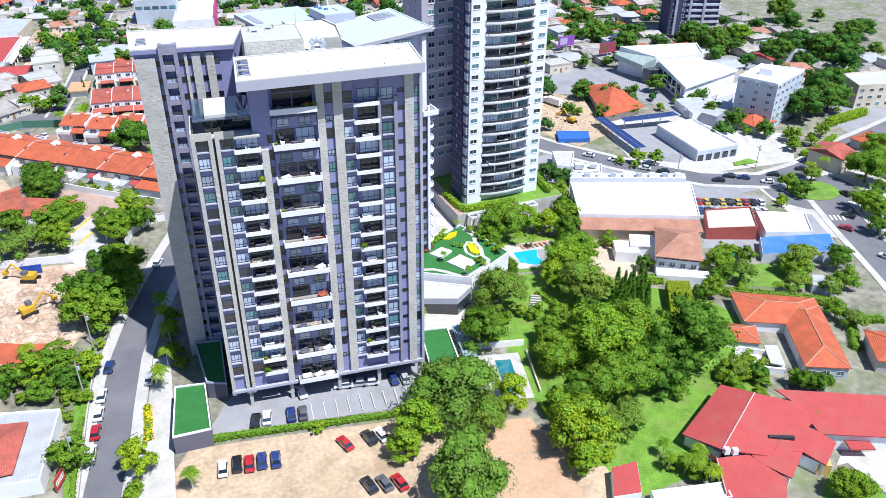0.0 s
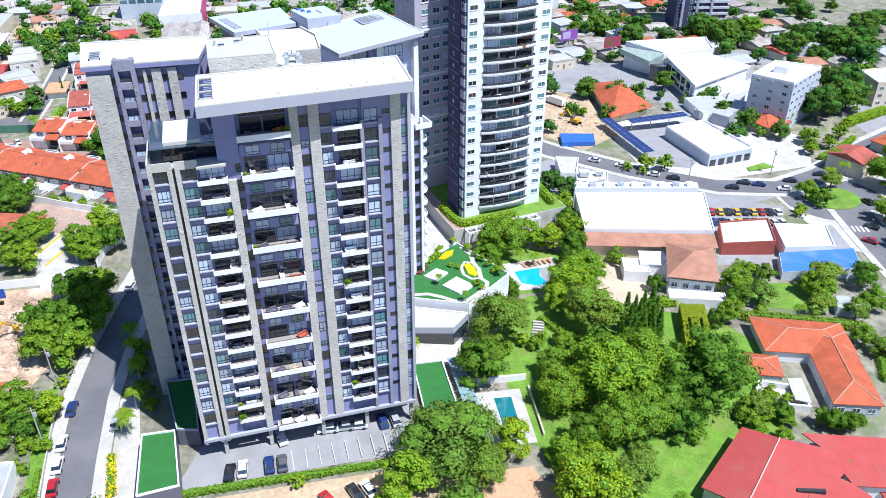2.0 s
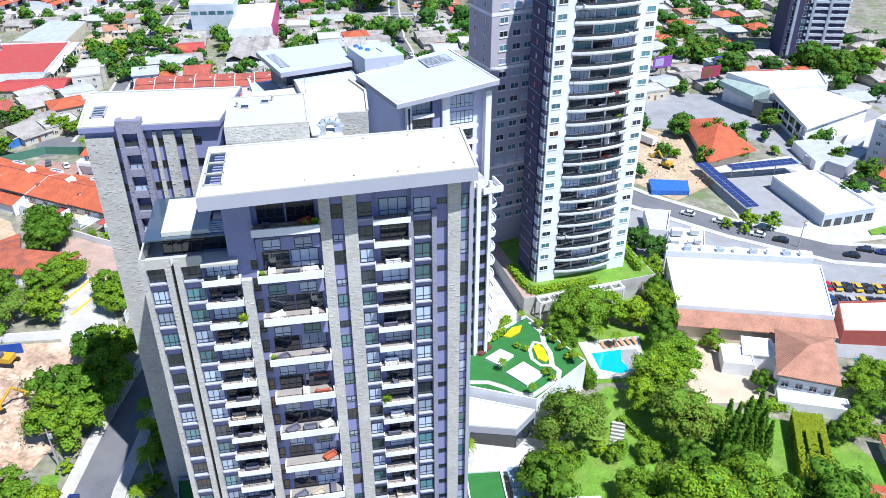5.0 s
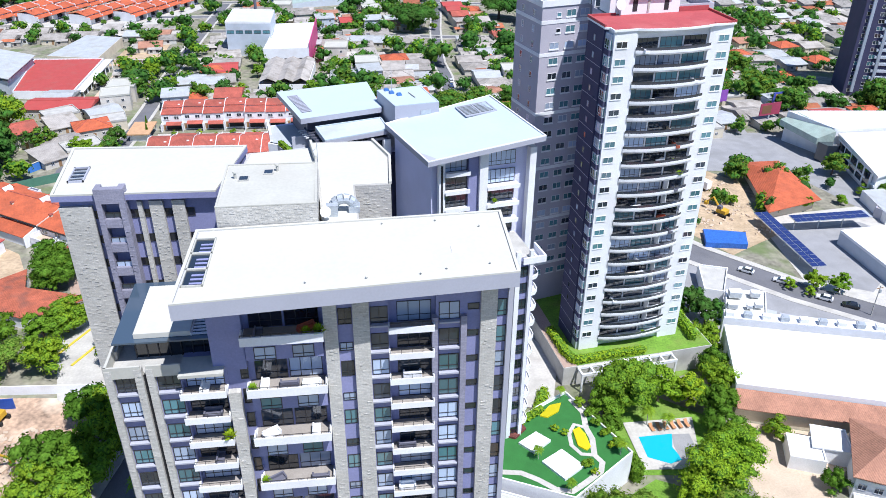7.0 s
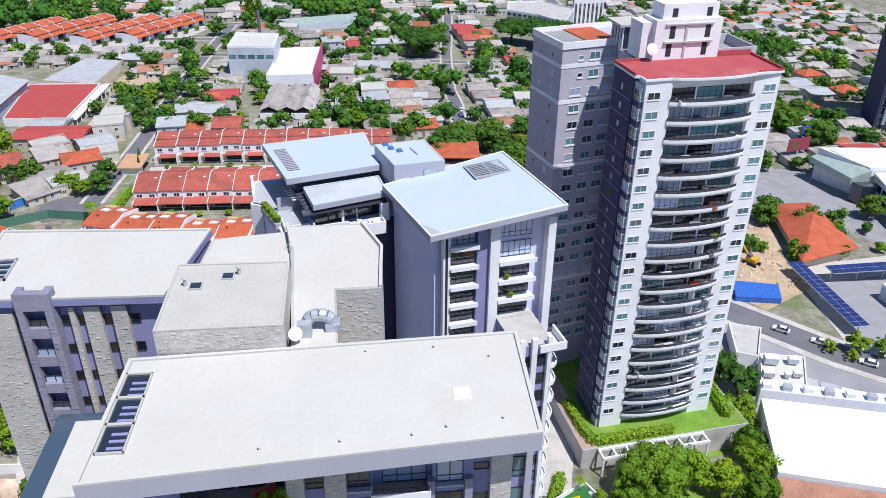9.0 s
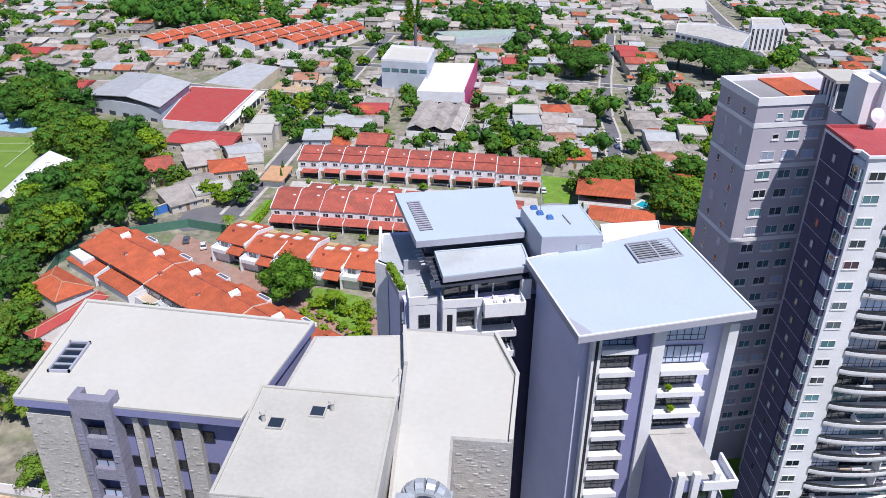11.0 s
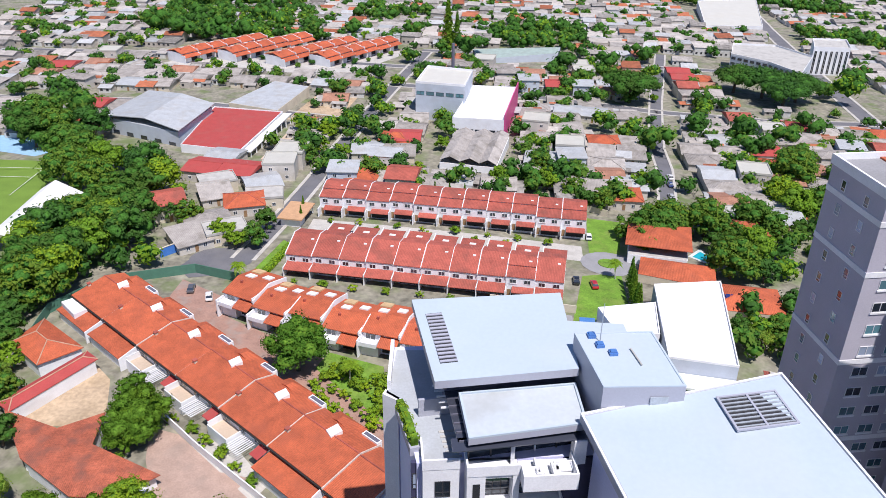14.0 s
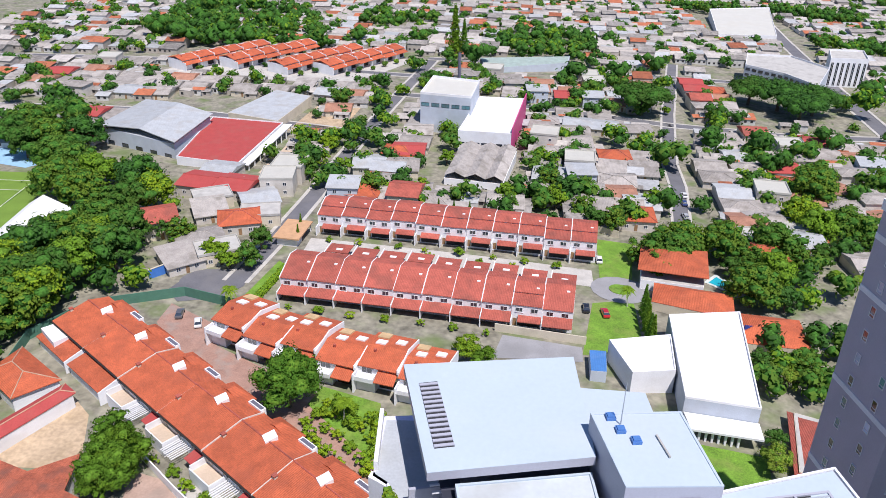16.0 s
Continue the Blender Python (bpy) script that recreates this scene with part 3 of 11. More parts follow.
drape("paved_yard", [(126, 300), (184, 292), (196, 344), (130, 352)], M_LOT, "grey yards and lanes between houses", "yard", 0.05)
drape("paved_yard", [(248, 222), (300, 238), (330, 300), (262, 330), (254, 262)], M_LOT, "grey yards and lanes between houses", "yard", 0.05)
# painted markings
M_PAINT = material("white_road_paint", (0.7, 0.7, 0.68), 0.8, 0.15, 1.0, 5.0, 0.0)
bay_lines = thing("parking_bay_lines", 12, 120, ground_z(12, 120), -4.0, "white painted parking bay lines on the forecourt", "road marking", kind="structure")
bm = bmesh.new()
for i in range(11):
    box(bm, 3 + i * 2.5, 3.12 + i * 2.5, 0.3, 5.2, 0.09, 0.1)
part("marking", bm, M_PAINT, bay_lines)
pitch = thing("pitch_lines", -175, 356, ground_z(-175, 356) + 0.1, 3, "white painted lines on the football pitch", "road marking", kind="structure")
for r_ in ((-38, 38, -20.0, -19.8), (-38, 38, 19.8, 20.0), (37.8, 38.0, -19.8, 19.8), (22, 22.2, -12, 12), (22.2, 37.8, -12, -11.8), (22.2, 37.8, 11.8, 12), (-0.1, 0.1, -19.8, 19.8)):
    part("line", boxes((*r_, 0.0, 0.03)), M_PAINT, pitch)
zebra = thing("zebra_crossing", 188, 166.5, ground_z(188, 166.5), -24, "white zebra crossing stripes", "road marking", kind="structure")
bm = bmesh.new()
for i in range(8):
    box(bm, -5 + i * 1.3, -4.4 + i * 1.3, -1.6, 1.6, 0.07, 0.085)
part("marking", bm, M_PAINT, zebra)

# ---------------------------------------------------------------- windows
W_CACHE = {}


def window(parent, u, v, z, w, h, pane, bars=1, frame_mat=None, rz=0.0, transom=True):
    """A window that faces the thing's -y: a frame with bars, and its pane behind."""
    frame_mat = frame_mat or M_FRAME
    key = (round(w, 2), round(h, 2), bars, frame_mat.name, transom)
    if key not in W_CACHE:
        t = 0.07
        us = [0, t]
        for i in range(bars):
            c = w * (i + 1) / (bars + 1)
            us += [c - 0.035, c + 0.035]
        us += [w - t, w]
        zs = [0, t] + ([h * 0.3 - 0.03, h * 0.3 + 0.03] if transom else []) + [h - t, h]
        bm = lattice(bmesh.new(), us, zs, lambda i, j: i % 2 == 0 or j % 2 == 0, -0.05, 0.02)
        W_CACHE[key] = mesh_of("window", bm, frame_mat)
    pk = ("pane", key[0], key[1], pane.name)
    if pk not in W_CACHE:
        W_CACHE[pk] = mesh_of("pane", boxes((0.06, w - 0.06, 0.0, 0.012, 0.06, h - 0.06)), pane)
    ob = shared("window", W_CACHE[key], parent, pose(u, v, z, 0, 0, rz))
    shared("pane", W_CACHE[pk], ob)
    return ob


def small_window(parent, u, v, z, w, h, pane, rz=0.0, frame_mat=None):
    """A window of a far house: frame and pane in one mesh."""
    frame_mat = frame_mat or M_WFRAME
    key = ("small", round(w, 2), round(h, 2), pane.name, frame_mat.name)
    if key not in W_CACHE:
        t = 0.08
        bm = lattice(bmesh.new(), [0, t, w / 2 - 0.04, w / 2 + 0.04, w - t, w], [0, t, h - t, h], lambda i, j: i % 2 == 0 or j % 2 == 0, -0.05, 0.02)
        n = len(bm.faces)
        box(bm, t, w - t, 0.0, 0.012, t, h - t)
        bm.faces.ensure_lookup_table()
        for f in bm.faces[n:]:
            f.material_index = 1
        W_CACHE[key] = mesh_of("window", bm, [frame_mat, pane])
    return shared("window", W_CACHE[key], parent, pose(u, v, z, 0, 0, rz))


def cached(key, make):
    if key not in W_CACHE:
        W_CACHE[key] = make()
    return W_CACHE[key]


# ---------------------------------------------------------------- balcony furniture, a few kinds
def outdoor_seat(x, y, z, rz, mat, label):
    def make():
        bm = boxes((-0.9, 0.9, -0.4, 0.4, 0.12, 0.42), (-0.9, 0.9, 0.25, 0.42, 0.42, 0.85), (-0.95, -0.75, -0.4, 0.42, 0.1, 0.65), (0.75, 0.95, -0.4, 0.42, 0.1, 0.65))
        bmesh.ops.bevel(bm, geom=bm.edges[:], offset=0.04, segments=1, affect="EDGES")
        return mesh_of("sofa", bm, mat)
    ob = tagged(new("outdoor_sofa", cached(("sofa", mat.name), make)), label, "sofa", "balcony furniture")
    ob.matrix_basis = pose(x, y, z, 0, 0, rz)


def pot_plant(x, y, z, s=1.0):
    def make():
        bm = bmesh.new()
        tube(bm, (0, 0, 0), (0, 0, 0.4), 0.18, 0.25, 8)
        pot = mesh_of("pot", bm, M_CONC)
        bm = bmesh.new()
        r = random.Random(3)
        for i in range(60):
            a, e = r.uniform(0, 6.28), r.uniform(0.2, 1.4)
            d = Vector((math.cos(a) * math.cos(e), math.sin(a) * math.cos(e), math.sin(e)))
            b = Vector((0, 0, 0.38))
            sd = Vector((-math.sin(a), math.cos(a), 0)) * 0.12
            p = b + d * r.uniform(0.4, 1.0)
            bm.faces.new([bm.verts.new(q) for q in (b, p * 0.6 + b * 0.4 + sd, p, p * 0.6 + b * 0.4 - sd)])
        return pot, mesh_of("leaves", bm, M_LEAFLIGHT)
    pot, leaves = cached("pot", make)
    ob = thing("potted_plant", x, y, z, 0, "leafy green plant in a concrete pot on a balcony", "plant", "balcony plants")
    ob.matrix_basis = pose(x, y, z) @ Matrix.Scale(s, 4)
    shared("pot", pot, ob)
    shared("leaves", leaves, ob)


# ---------------------------------------------------------------- the slate grey tower block
A_YAW = -3.0
A0 = (0.4, 127.6)
F0, FH = -1.0, 3.18                                   # first balcony floor, storey height
tower = thing("apartment_tower", A0[0], A0[1], -9.0, A_YAW, "slate grey apartment tower with pale stone pilasters and white flat roofs", "building")
ZB = -9.0


def lz(z):
    return z - ZB


TOP, TERR, LOW = lz(58.4), lz(50.2), lz(-4.6)
# the front: stretches of wall by their start, end and depth of recess
STRETCH = [(0.35, 7.2, 0.35, TERR - 1.0), (7.2, 11.5, 1.1, TERR - 0.8), (11.5, 13.6, 1.2, TOP), (13.6, 21.3, 1.4, TOP), (21.3, 27.7, 0.35, TOP), (27.7, 32.3, 1.0, TOP), (32.3, 39.6, 0.35, TOP)]
for a, b, v, top in STRETCH:
    part("wall", boxes((a, b, v, 9.0, LOW, top)), M_PURPLE, tower, "slate grey rendered wall")
bm = bmesh.new()
box(bm, 0.6, 39.4, 4.5, 9.5, 0.0, LOW)
part("basement_wall", bm, M_DARKPANEL, tower, "dark wall at the back of the open car port")
for u in (3.4, 11.6, 21.4, 29.8, 38.6):
    part("pillar", boxes((u, u + 0.7, 0.5, 1.2, 0, LOW)), M_CONC, tower, "concrete pillar")
part("soffit_beam", boxes((0.2, 39.7, -0.3, 0.3, LOW - 0.1, LOW + 0.5)), M_FASCIA, tower)
# stone pilasters
for a, b, top, mat in [(0.3, 0.95, TERR, M_STONE), (3.05, 3.75, TERR, M_STONE), (4.15, 4.85, TERR, M_STONE), (11.5, 12.7, lz(46.5), M_STONE), (21.4, 22.7, TOP, M_STONE), (24.2, 25.8, TOP, M_STONE), (31.9, 32.45, lz(54), M_STONEDARK), (34.75, 35.35, lz(54), M_STONEDARK), (36.7, 38.3, TOP, M_STONE), (39.35, 39.85, TOP, M_FASCIA)]:
    part("pilaster", boxes((a, b, -0.15, 0.6, LOW - (0.6 if b < 12 else 0), top)), mat, tower, "stone clad pilaster" if mat is not M_FASCIA else "smooth grey edge pilaster")
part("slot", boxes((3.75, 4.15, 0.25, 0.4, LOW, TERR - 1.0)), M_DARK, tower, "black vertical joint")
part("blade_wall", boxes((10.4, 13.6, 0.4, 6.0, TERR - 1.2, TOP)), M_PURPLE, tower, "smooth grey wall beside the penthouse")

ledge = mesh_of("window_ledge", boxes((0, 2.05, -0.22, 0.35, -0.12, 0.06)), M_FASCIA)
slab1 = mesh_of("balcony_slab", two_tone([(7.0, 11.45, -0.75, 1.1, -0.22, 0.0), (7.0, 11.45, -0.75, -0.6, 0.0, 0.55), (7.0, 7.15, -0.6, 0.3, 0.0, 0.55), (11.3, 11.45, -0.6, 0.3, 0.0, 0.55)], [(7.15, 11.3, -0.6, 1.08, 0.0, 0.02)]), [M_WHITE, M_FLOOR])
slab2 = mesh_of("balcony_slab", two_tone([(13.5, 21.35, -1.25, 1.4, -0.25, 0.0), (13.5, 21.35, -1.25, -1.05, 0.0, 0.75), (13.5, 13.68, -1.05, 0.2, 0.0, 0.75), (21.17, 21.35, -1.05, 0.2, 0.0, 0.75)], [(13.68, 21.17, -1.05, 1.38, 0.0, 0.02)]), [M_WHITE, M_FLOOR])
slab3 = mesh_of("balcony_slab", two_tone([(27.6, 32.1, -0.75, 1.0, -0.22, 0.0), (27.6, 32.1, -0.75, -0.6, 0.0, 0.5), (27.6, 27.75, -0.6, 0.3, 0.0, 0.5), (31.95, 32.1, -0.6, 0.3, 0.0, 0.5)], [(27.75, 31.95, -0.6, 0.98, 0.0, 0.02)]), [M_WHITE, M_FLOOR])
band2 = mesh_of("wall_panel", boxes((13.7, 21.2, 0.1, 1.35, 0.0, 1.7)), M_PURPLE)


def rail(u0, u1, v):
    n = int((u1 - u0) / 0.9)
    us = []
    for i in range(n + 1):
        u = u0 + (u1 - u0 - 0.04) * i / n
        us += [u, u + 0.04]
    bm = lattice(bmesh.new(), us, [0.5, 0.98, 1.03], lambda i, j: j == 1 or i % 2 == 0, v, v + 0.045)
    return mesh_of("railing", bm, M_FRAME)


rail1, rail2, rail3 = rail(7.1, 11.4, -0.7), rail(13.6, 21.3, -1.18), rail(27.7, 32.0, -0.7)
SOFT = [M_WHITE, M_DARKPANEL, material("terracotta_cushions", (0.4, 0.1, 0.05), 0.9), material("beige_cushions", (0.5, 0.42, 0.32), 0.9), M_WHITE, M_DARKPANEL]
SOFT_NAME = ["white", "dark grey", "terracotta", "beige", "white", "dark grey"]
rot = Matrix.Rotation(radians(A_YAW), 4, "Z")


def on_tower(u, v):
    p = rot @ Vector((u, v, 0))
    return A0[0] + p.x, A0[1] + p.y


for k in range(19):
    z = F0 + FH * k
    zl = lz(z)
    pick = lambda: rng.choice(PANES)
    if z < 47.5:
        for u in (1.05, 4.95):
            window(tower, u, 0.33, zl + 0.55, 2.0 if u < 2 else 2.15, 1.85, pick(), 2)
            shared("window_ledge", ledge, tower, pose(u - 0.02, 0.1, zl + 0.4))
    if z < 47.5:
        window(tower, 7.45, 1.08, zl + 0.1, 3.7, 2.3, rng.choice([M_GLASS, M_GLASS, M_BLIND]), 3)
        b = shared("balcony_slab", slab1, tower, pose(0, 0, zl), "white balcony with a low parapet")
        shared("railing", rail1, b)
        x, y = on_tower(rng.uniform(8.2, 10.2), 0.3)
        c = rng.choice([0, 1, 1, 3, 4, 5, 2, 1, 0, 5])
        if rng.random() < 0.8:
            outdoor_seat(x, y, z, A_YAW + rng.choice([0, 180, 90]), SOFT[c], SOFT_NAME[c] + " cushioned outdoor sofa on a balcony")
        if rng.random() < 0.12:
            x, y = on_tower(rng.choice([7.5, 11.0]), -0.2)
            pot_plant(x, y, z, rng.uniform(0.8, 1.3))
    if z < 54:
        window(tower, 12.75, 1.18, zl + 0.5, 0.8, 1.9, M_GLASS, 0)
        window(tower, 22.8, 0.33, zl + 0.6, 1.3, (1.9 if k % 2 else 1.0), pick(), 1)
        window(tower, 25.9, 0.33, zl + 0.5, 1.7, 1.95, pick(), 1)
        shared("window_ledge", ledge, tower, pose(25.7, 0.1, zl + 0.36))
        window(tower, 28.5, 0.98, zl + 0.1, 3.4, 2.35, rng.choice([M_GLASS, M_GLASS, M_BLIND]), 2)
        window(tower, 32.6, 0.33, zl + 0.45, 2.05, 2.05, pick(), 1)
        shared("window_ledge", ledge, tower, pose(32.6, 0.1, zl + 0.3))
        window(tower, 35.45, 0.33, zl + 1.4, 1.15, 0.75, M_GLASS, 0, transom=False)
        window(tower, 38.35, 0.33, zl + 0.45, 1.0, 2.0, pick(), 0)
    if -2 < z < 54.0:
        b = shared("balcony_slab", slab3, tower, pose(0, 0, zl), "white balcony with a low parapet")
        shared("railing", rail3, b)
        c = rng.choice([0, 1, 1, 3, 4, 5, 2, 1, 0, 5])
        if rng.random() < 0.6:
            x, y = on_tower(rng.uniform(28.8, 31), 0.25)
            outdoor_seat(x, y, z, A_YAW + rng.choice([0, 90, 180]), SOFT[c], SOFT_NAME[c] + " cushioned outdoor sofa on a balcony")
        if rng.random() < 0.15:
            x, y = on_tower(rng.choice([28.2, 31.4]), -0.2)
            pot_plant(x, y, z, rng.uniform(0.8, 1.4))
# the wide balconies come every second storey, with a window band between
for k in range(10):
    z = -4.1 + 6.36 * k
    zl = lz(z)
    b = shared("balcony_slab", slab2, tower, pose(0, 0, zl), "wide white balcony with a deep parapet")
    shared("railing", rail2, b)
    # top storey: near-black panes put the recess shade into the glass colour
    window(tower, 14.2, 1.38, zl + 0.1, 3.2, 2.5, M_DARKGLASS if k == 9 else M_GLASS, 2)
    window(tower, 17.6, 1.38, zl + 0.1, 3.3, 2.5, M_DARKGLASS if k == 9 else rng.choice([M_GLASS, M_BLIND]), 2)
    part_z = zl + 3.4
    if k == 9:
        # window band added to darken the upper part of the recess
        window(tower, 14.2, 1.38, zl + 2.8, 6.7, 1.7, M_DARKGLASS, 4)
    else:
        b = shared("wall_panel", band2, tower, pose(0, 0, part_z), "slate grey wall panel above the balcony")
        window(tower, 14.5, 0.08, part_z + 0.1, 2.1, 1.5, rng.choice([M_BLIND, M_TEAL, M_BLIND]), 1)
        window(tower, 18.2, 0.08, part_z + 0.1, 2.1, 1.5, rng.choice([M_BLIND, M_TEAL, M_BLIND]), 1)
    for u in (15.2, 17.6, 19.8):
        if rng.random() < 0.85:
            x, y = on_tower(u, rng.uniform(-0.4, 0.5))
            c = rng.choice([0, 1, 1, 3, 4, 5, 2, 1, 0, 5])
            outdoor_seat(x, y, z, A_YAW + rng.choice([0, 90, 180, 30]), SOFT[c], SOFT_NAME[c] + " cushioned outdoor sofa on a balcony")
    for u in (14.0, 20.9):
        if rng.random() < (1 if k == 9 and u > 20 else 0.1):
            x, y = on_tower(u, -0.6)
            pot_plant(x, y, z, 1.1 if k == 9 else 0.9)
x, y = on_tower(19.7, -0.5)
pot_plant(x, y, -4.1 + 6.36 * 9, 0.9)

# the great white roof
ROOF_A = [(8.8, 122.9), (40.1, 123.3), (41.2, 135.6), (9.9, 136.3)]
bm = plan(tower, ROOF_A, 58.4, 60.0)
part("roof", bm, M_FASCIA, tower, "pale grey roof slab with a deep fascia")
bm = plan(tower, [(9.2, 123.3), (39.8, 123.7), (40.8, 135.3), (10.3, 135.9)], 60.0, 60.03)
part("roof_membrane", bm, M_ROOFWHITE, tower, "white roof membrane")
bm = bmesh.new()
rim(bm, inside(tower, ROOF_A), 0.3, lz(60.0), lz(60.16))
part("roof_edge", bm, M_ROOFWHITE, tower)
sk = thing("roof_skylight", 9.5, 125.6, 60.035, -4.0, "dark skylight strip with white bars in the roof", "skylight")
bm = bmesh.new()
box(bm, 0.1, 1.9, 0.1, 8.6, 0.0, 0.05)
part("pane", bm, M_GLASS, sk)
bm = boxes((0, 0.12, 0, 8.7, 0, 0.2), (1.88, 2.0, 0, 8.7, 0, 0.2), (0, 2, 0, 0.12, 0, 0.2), (0, 2, 8.6, 8.72, 0, 0.2), (0, 2, 2.8, 3.05, 0, 0.2), (0, 2, 5.7, 5.95, 0, 0.2))
part("frame", bm, M_ROOFBOX, sk)
for i in range(12):
    if i % 4 != 3:
        part("slat", boxes((0.7, 1.8, 0.4 + i * 0.7, 0.65 + i * 0.7, 0.06, 0.12)), M_PURPLE, sk)
# sun reflection on the roof, put in as a thin white sheet
hatch = thing("roof_hatch", 35.2, 128.4, 60.03, -3, "flat white patch painted for a sun reflection on the roof", "roof hatch")
part("lid", boxes((-0.65, 0.65, -0.65, 0.65, 0.0, 0.06)), material("painted_glint_white", (0.86, 0.86, 0.85), 0.5), hatch)
for x, y in ((20.5, 124.6), (26, 124.5), (31, 124.4), (33.5, 124.9), (37.7, 125.2), (38.2, 132.5), (28.5, 134.6), (34, 134.4)):
    bm = bmesh.new()
    tube(bm, (0, 0, 0), (0, 0, 0.2), 0.08, 0.08, 8)
    tube(bm, (0, 0, 0.2), (0, 0, 0.25), 0.14, 0.11, 8)
    v = tagged(new("roof_vent", mesh_of("roof_vent", bm, M_ROOFWHITE)), "small round metal roof vent pipe", "vent", "roof vents")
    v.matrix_basis = pose(x, y, 60.03)

# stair box on the roof, the block behind, the side wing
SB = [(12.0, 136.6), (22.1, 136.0), (22.5, 146.2), (12.6, 147.0)]
part("stair_box", plan(tower, SB, 58.0, 62.2), M_STONE, tower, "pale stone stair box on the roof")
part("stair_box_roof", plan(tower, SB, 62.2, 62.24), M_ROOFBOX, tower, "light concrete roof")
bm = bmesh.new()
rim(bm, inside(tower, SB), 0.2, lz(62.2), lz(62.36))
part("roof_edge", bm, M_ROOFBOX, tower)
for x, y in ((14.6, 143.0), (17.2, 144.3)):
    v = thing("roof_skylight", x, y, 62.24, -4, "small dark square skylight", "skylight")
    part("frame", boxes((-0.55, 0.55, -0.55, 0.55, 0, 0.15)), M_CONC, v)
    part("pane", boxes((-0.45, 0.45, -0.45, 0.45, 0.15, 0.17)), M_GLASS, v)
    bm = bmesh.new()
    tube(bm, (0, 0, 0), (0, 0, 0.7), 0.15, 0.15, 8)
    tube(bm, (0, 0, 0.7), (0, 0, 0.85), 0.25, 0.2, 8)
    v = tagged(new("roof_vent", mesh_of("roof_vent", bm, M_ROOFBOX)), "grey roof vent pipe with a cap", "vent", "roof vents")
    v.matrix_basis = pose(x - 0.9 if x < 16 else x + 0.95, y + 0.3, 62.24)
MID = [(22.5, 135.7), (26.3, 135.7), (26.5, 145.0), (30.6, 144.8), (31.4, 152.5), (29.8, 158.0), (21.8, 158.6), (22.3, 153.5)]
MIDW = [(22.1, 146.3), (22.3, 153.5), (21.8, 158.6), (14.2, 158.0), (12.5, 147.2)]
part("rear_block", plan(tower, MID, -9.0, 59.6), M_STONE, tower, "stone clad rear block")
part("rear_roof", plan(tower, [(22.7, 136.0), (26.1, 136.0), (26.3, 145.3), (30.3, 145.1), (31.0, 152.3), (29.5, 157.7), (22.1, 158.2), (22.6, 153.5)], 59.6, 59.64), M_ROOFWHITE, tower, "white roof membrane")
part("rear_block", plan(tower, MIDW, -9.0, 58.9), M_STONE, tower, "stone clad link block")
part("rear_roof", plan(tower, [(21.8, 146.6), (22.0, 153.5), (21.5, 158.3), (14.5, 157.7), (12.8, 147.5)], 58.9, 58.94), M_ROOFWHITE, tower, "white roof membrane")
for quad, za, zb in (([(22.3, 153.4), (22.6, 153.4), (22.1, 158.6), (21.8, 158.6)], 58.9, 60.0), ([(30.4, 144.9), (30.7, 144.9), (31.5, 152.5), (31.2, 152.5)], 59.6, 59.9), ([(31.2, 152.5), (31.5, 152.5), (29.9, 158.1), (29.6, 158.0)], 59.6, 59.9)):
    part("roof_edge", plan(tower, quad, za, zb), M_ROOFWHITE, tower)
ROOF_B = [(-6.9, 148.2), (11.0, 146.6), (14.0, 159.4), (-7.4, 162.0)]
part("side_wing", plan(tower, [(-6.4, 149.0), (11.0, 147.6), (13.7, 159.0), (-7.0, 161.5)], -9.0, 58.6), M_PURPLE, tower, "slate grey side wing")
part("roof", plan(tower, ROOF_B, 58.6, 59.3), M_PURPLE, tower)
bm = bmesh.new()
rim(bm, inside(tower, ROOF_B), 0.3, lz(59.3), lz(59.5))
part("roof_edge", bm, M_ROOFWHITE, tower)
part("roof_membrane", plan(tower, [(-6.6, 148.6), (10.8, 147.0), (13.6, 159.1), (-7.1, 161.6)], 59.3, 59.34), M_ROOFWHITE, tower, "white roof membrane")
v = thing("roof_skylight", -4.9, 153.4, 59.34, 0, "dark skylight with three bars in a white frame", "skylight")
part("frame", boxes((-0.9, -0.75, -2, 2, 0, 0.25), (0.75, 0.9, -2, 2, 0, 0.25), (-0.9, 0.9, -2, -1.85, 0, 0.25), (-0.9, 0.9, 1.85, 2, 0, 0.25)), M_FASCIA, v)
part("pane", boxes((-0.75, 0.75, -1.85, 1.85, 0, 0.06)), M_GLASS, v)
for i in range(3):
    part("slat", boxes((-0.75, 0.75, -1.1 + i, -0.9 + i, 0.07, 0.16)), M_METAL, v)
# the side wing's front, in its own axes
wing = thing("side_wing_front", -6.4, 149.0, -9.0, -4.6, "stone clad front of the tower's side wing", "building")
WT = lz(58.2)
for a, b, top, mat in [(0.0, 3.6, WT - 0.5, M_STONE), (4.4, 5.0, lz(60.2), M_STONEDARK), (6.9, 7.6, lz(60.2), M_STONEDARK), (8.6, 9.1, WT, M_STONE), (9.9, 11.4, WT, M_STONE), (12.4, 13.8, WT, M_STONE)]:
    part("pilaster", boxes((a, b, -1.35 if mat is M_STONEDARK else -0.55, 0.1, 0, top)), mat, wing, "stone clad pilaster")
part("pilaster_cap", boxes((5.0, 6.9, -1.35, -0.6, lz(58.4), lz(60.2))), M_STONEDARK, wing)
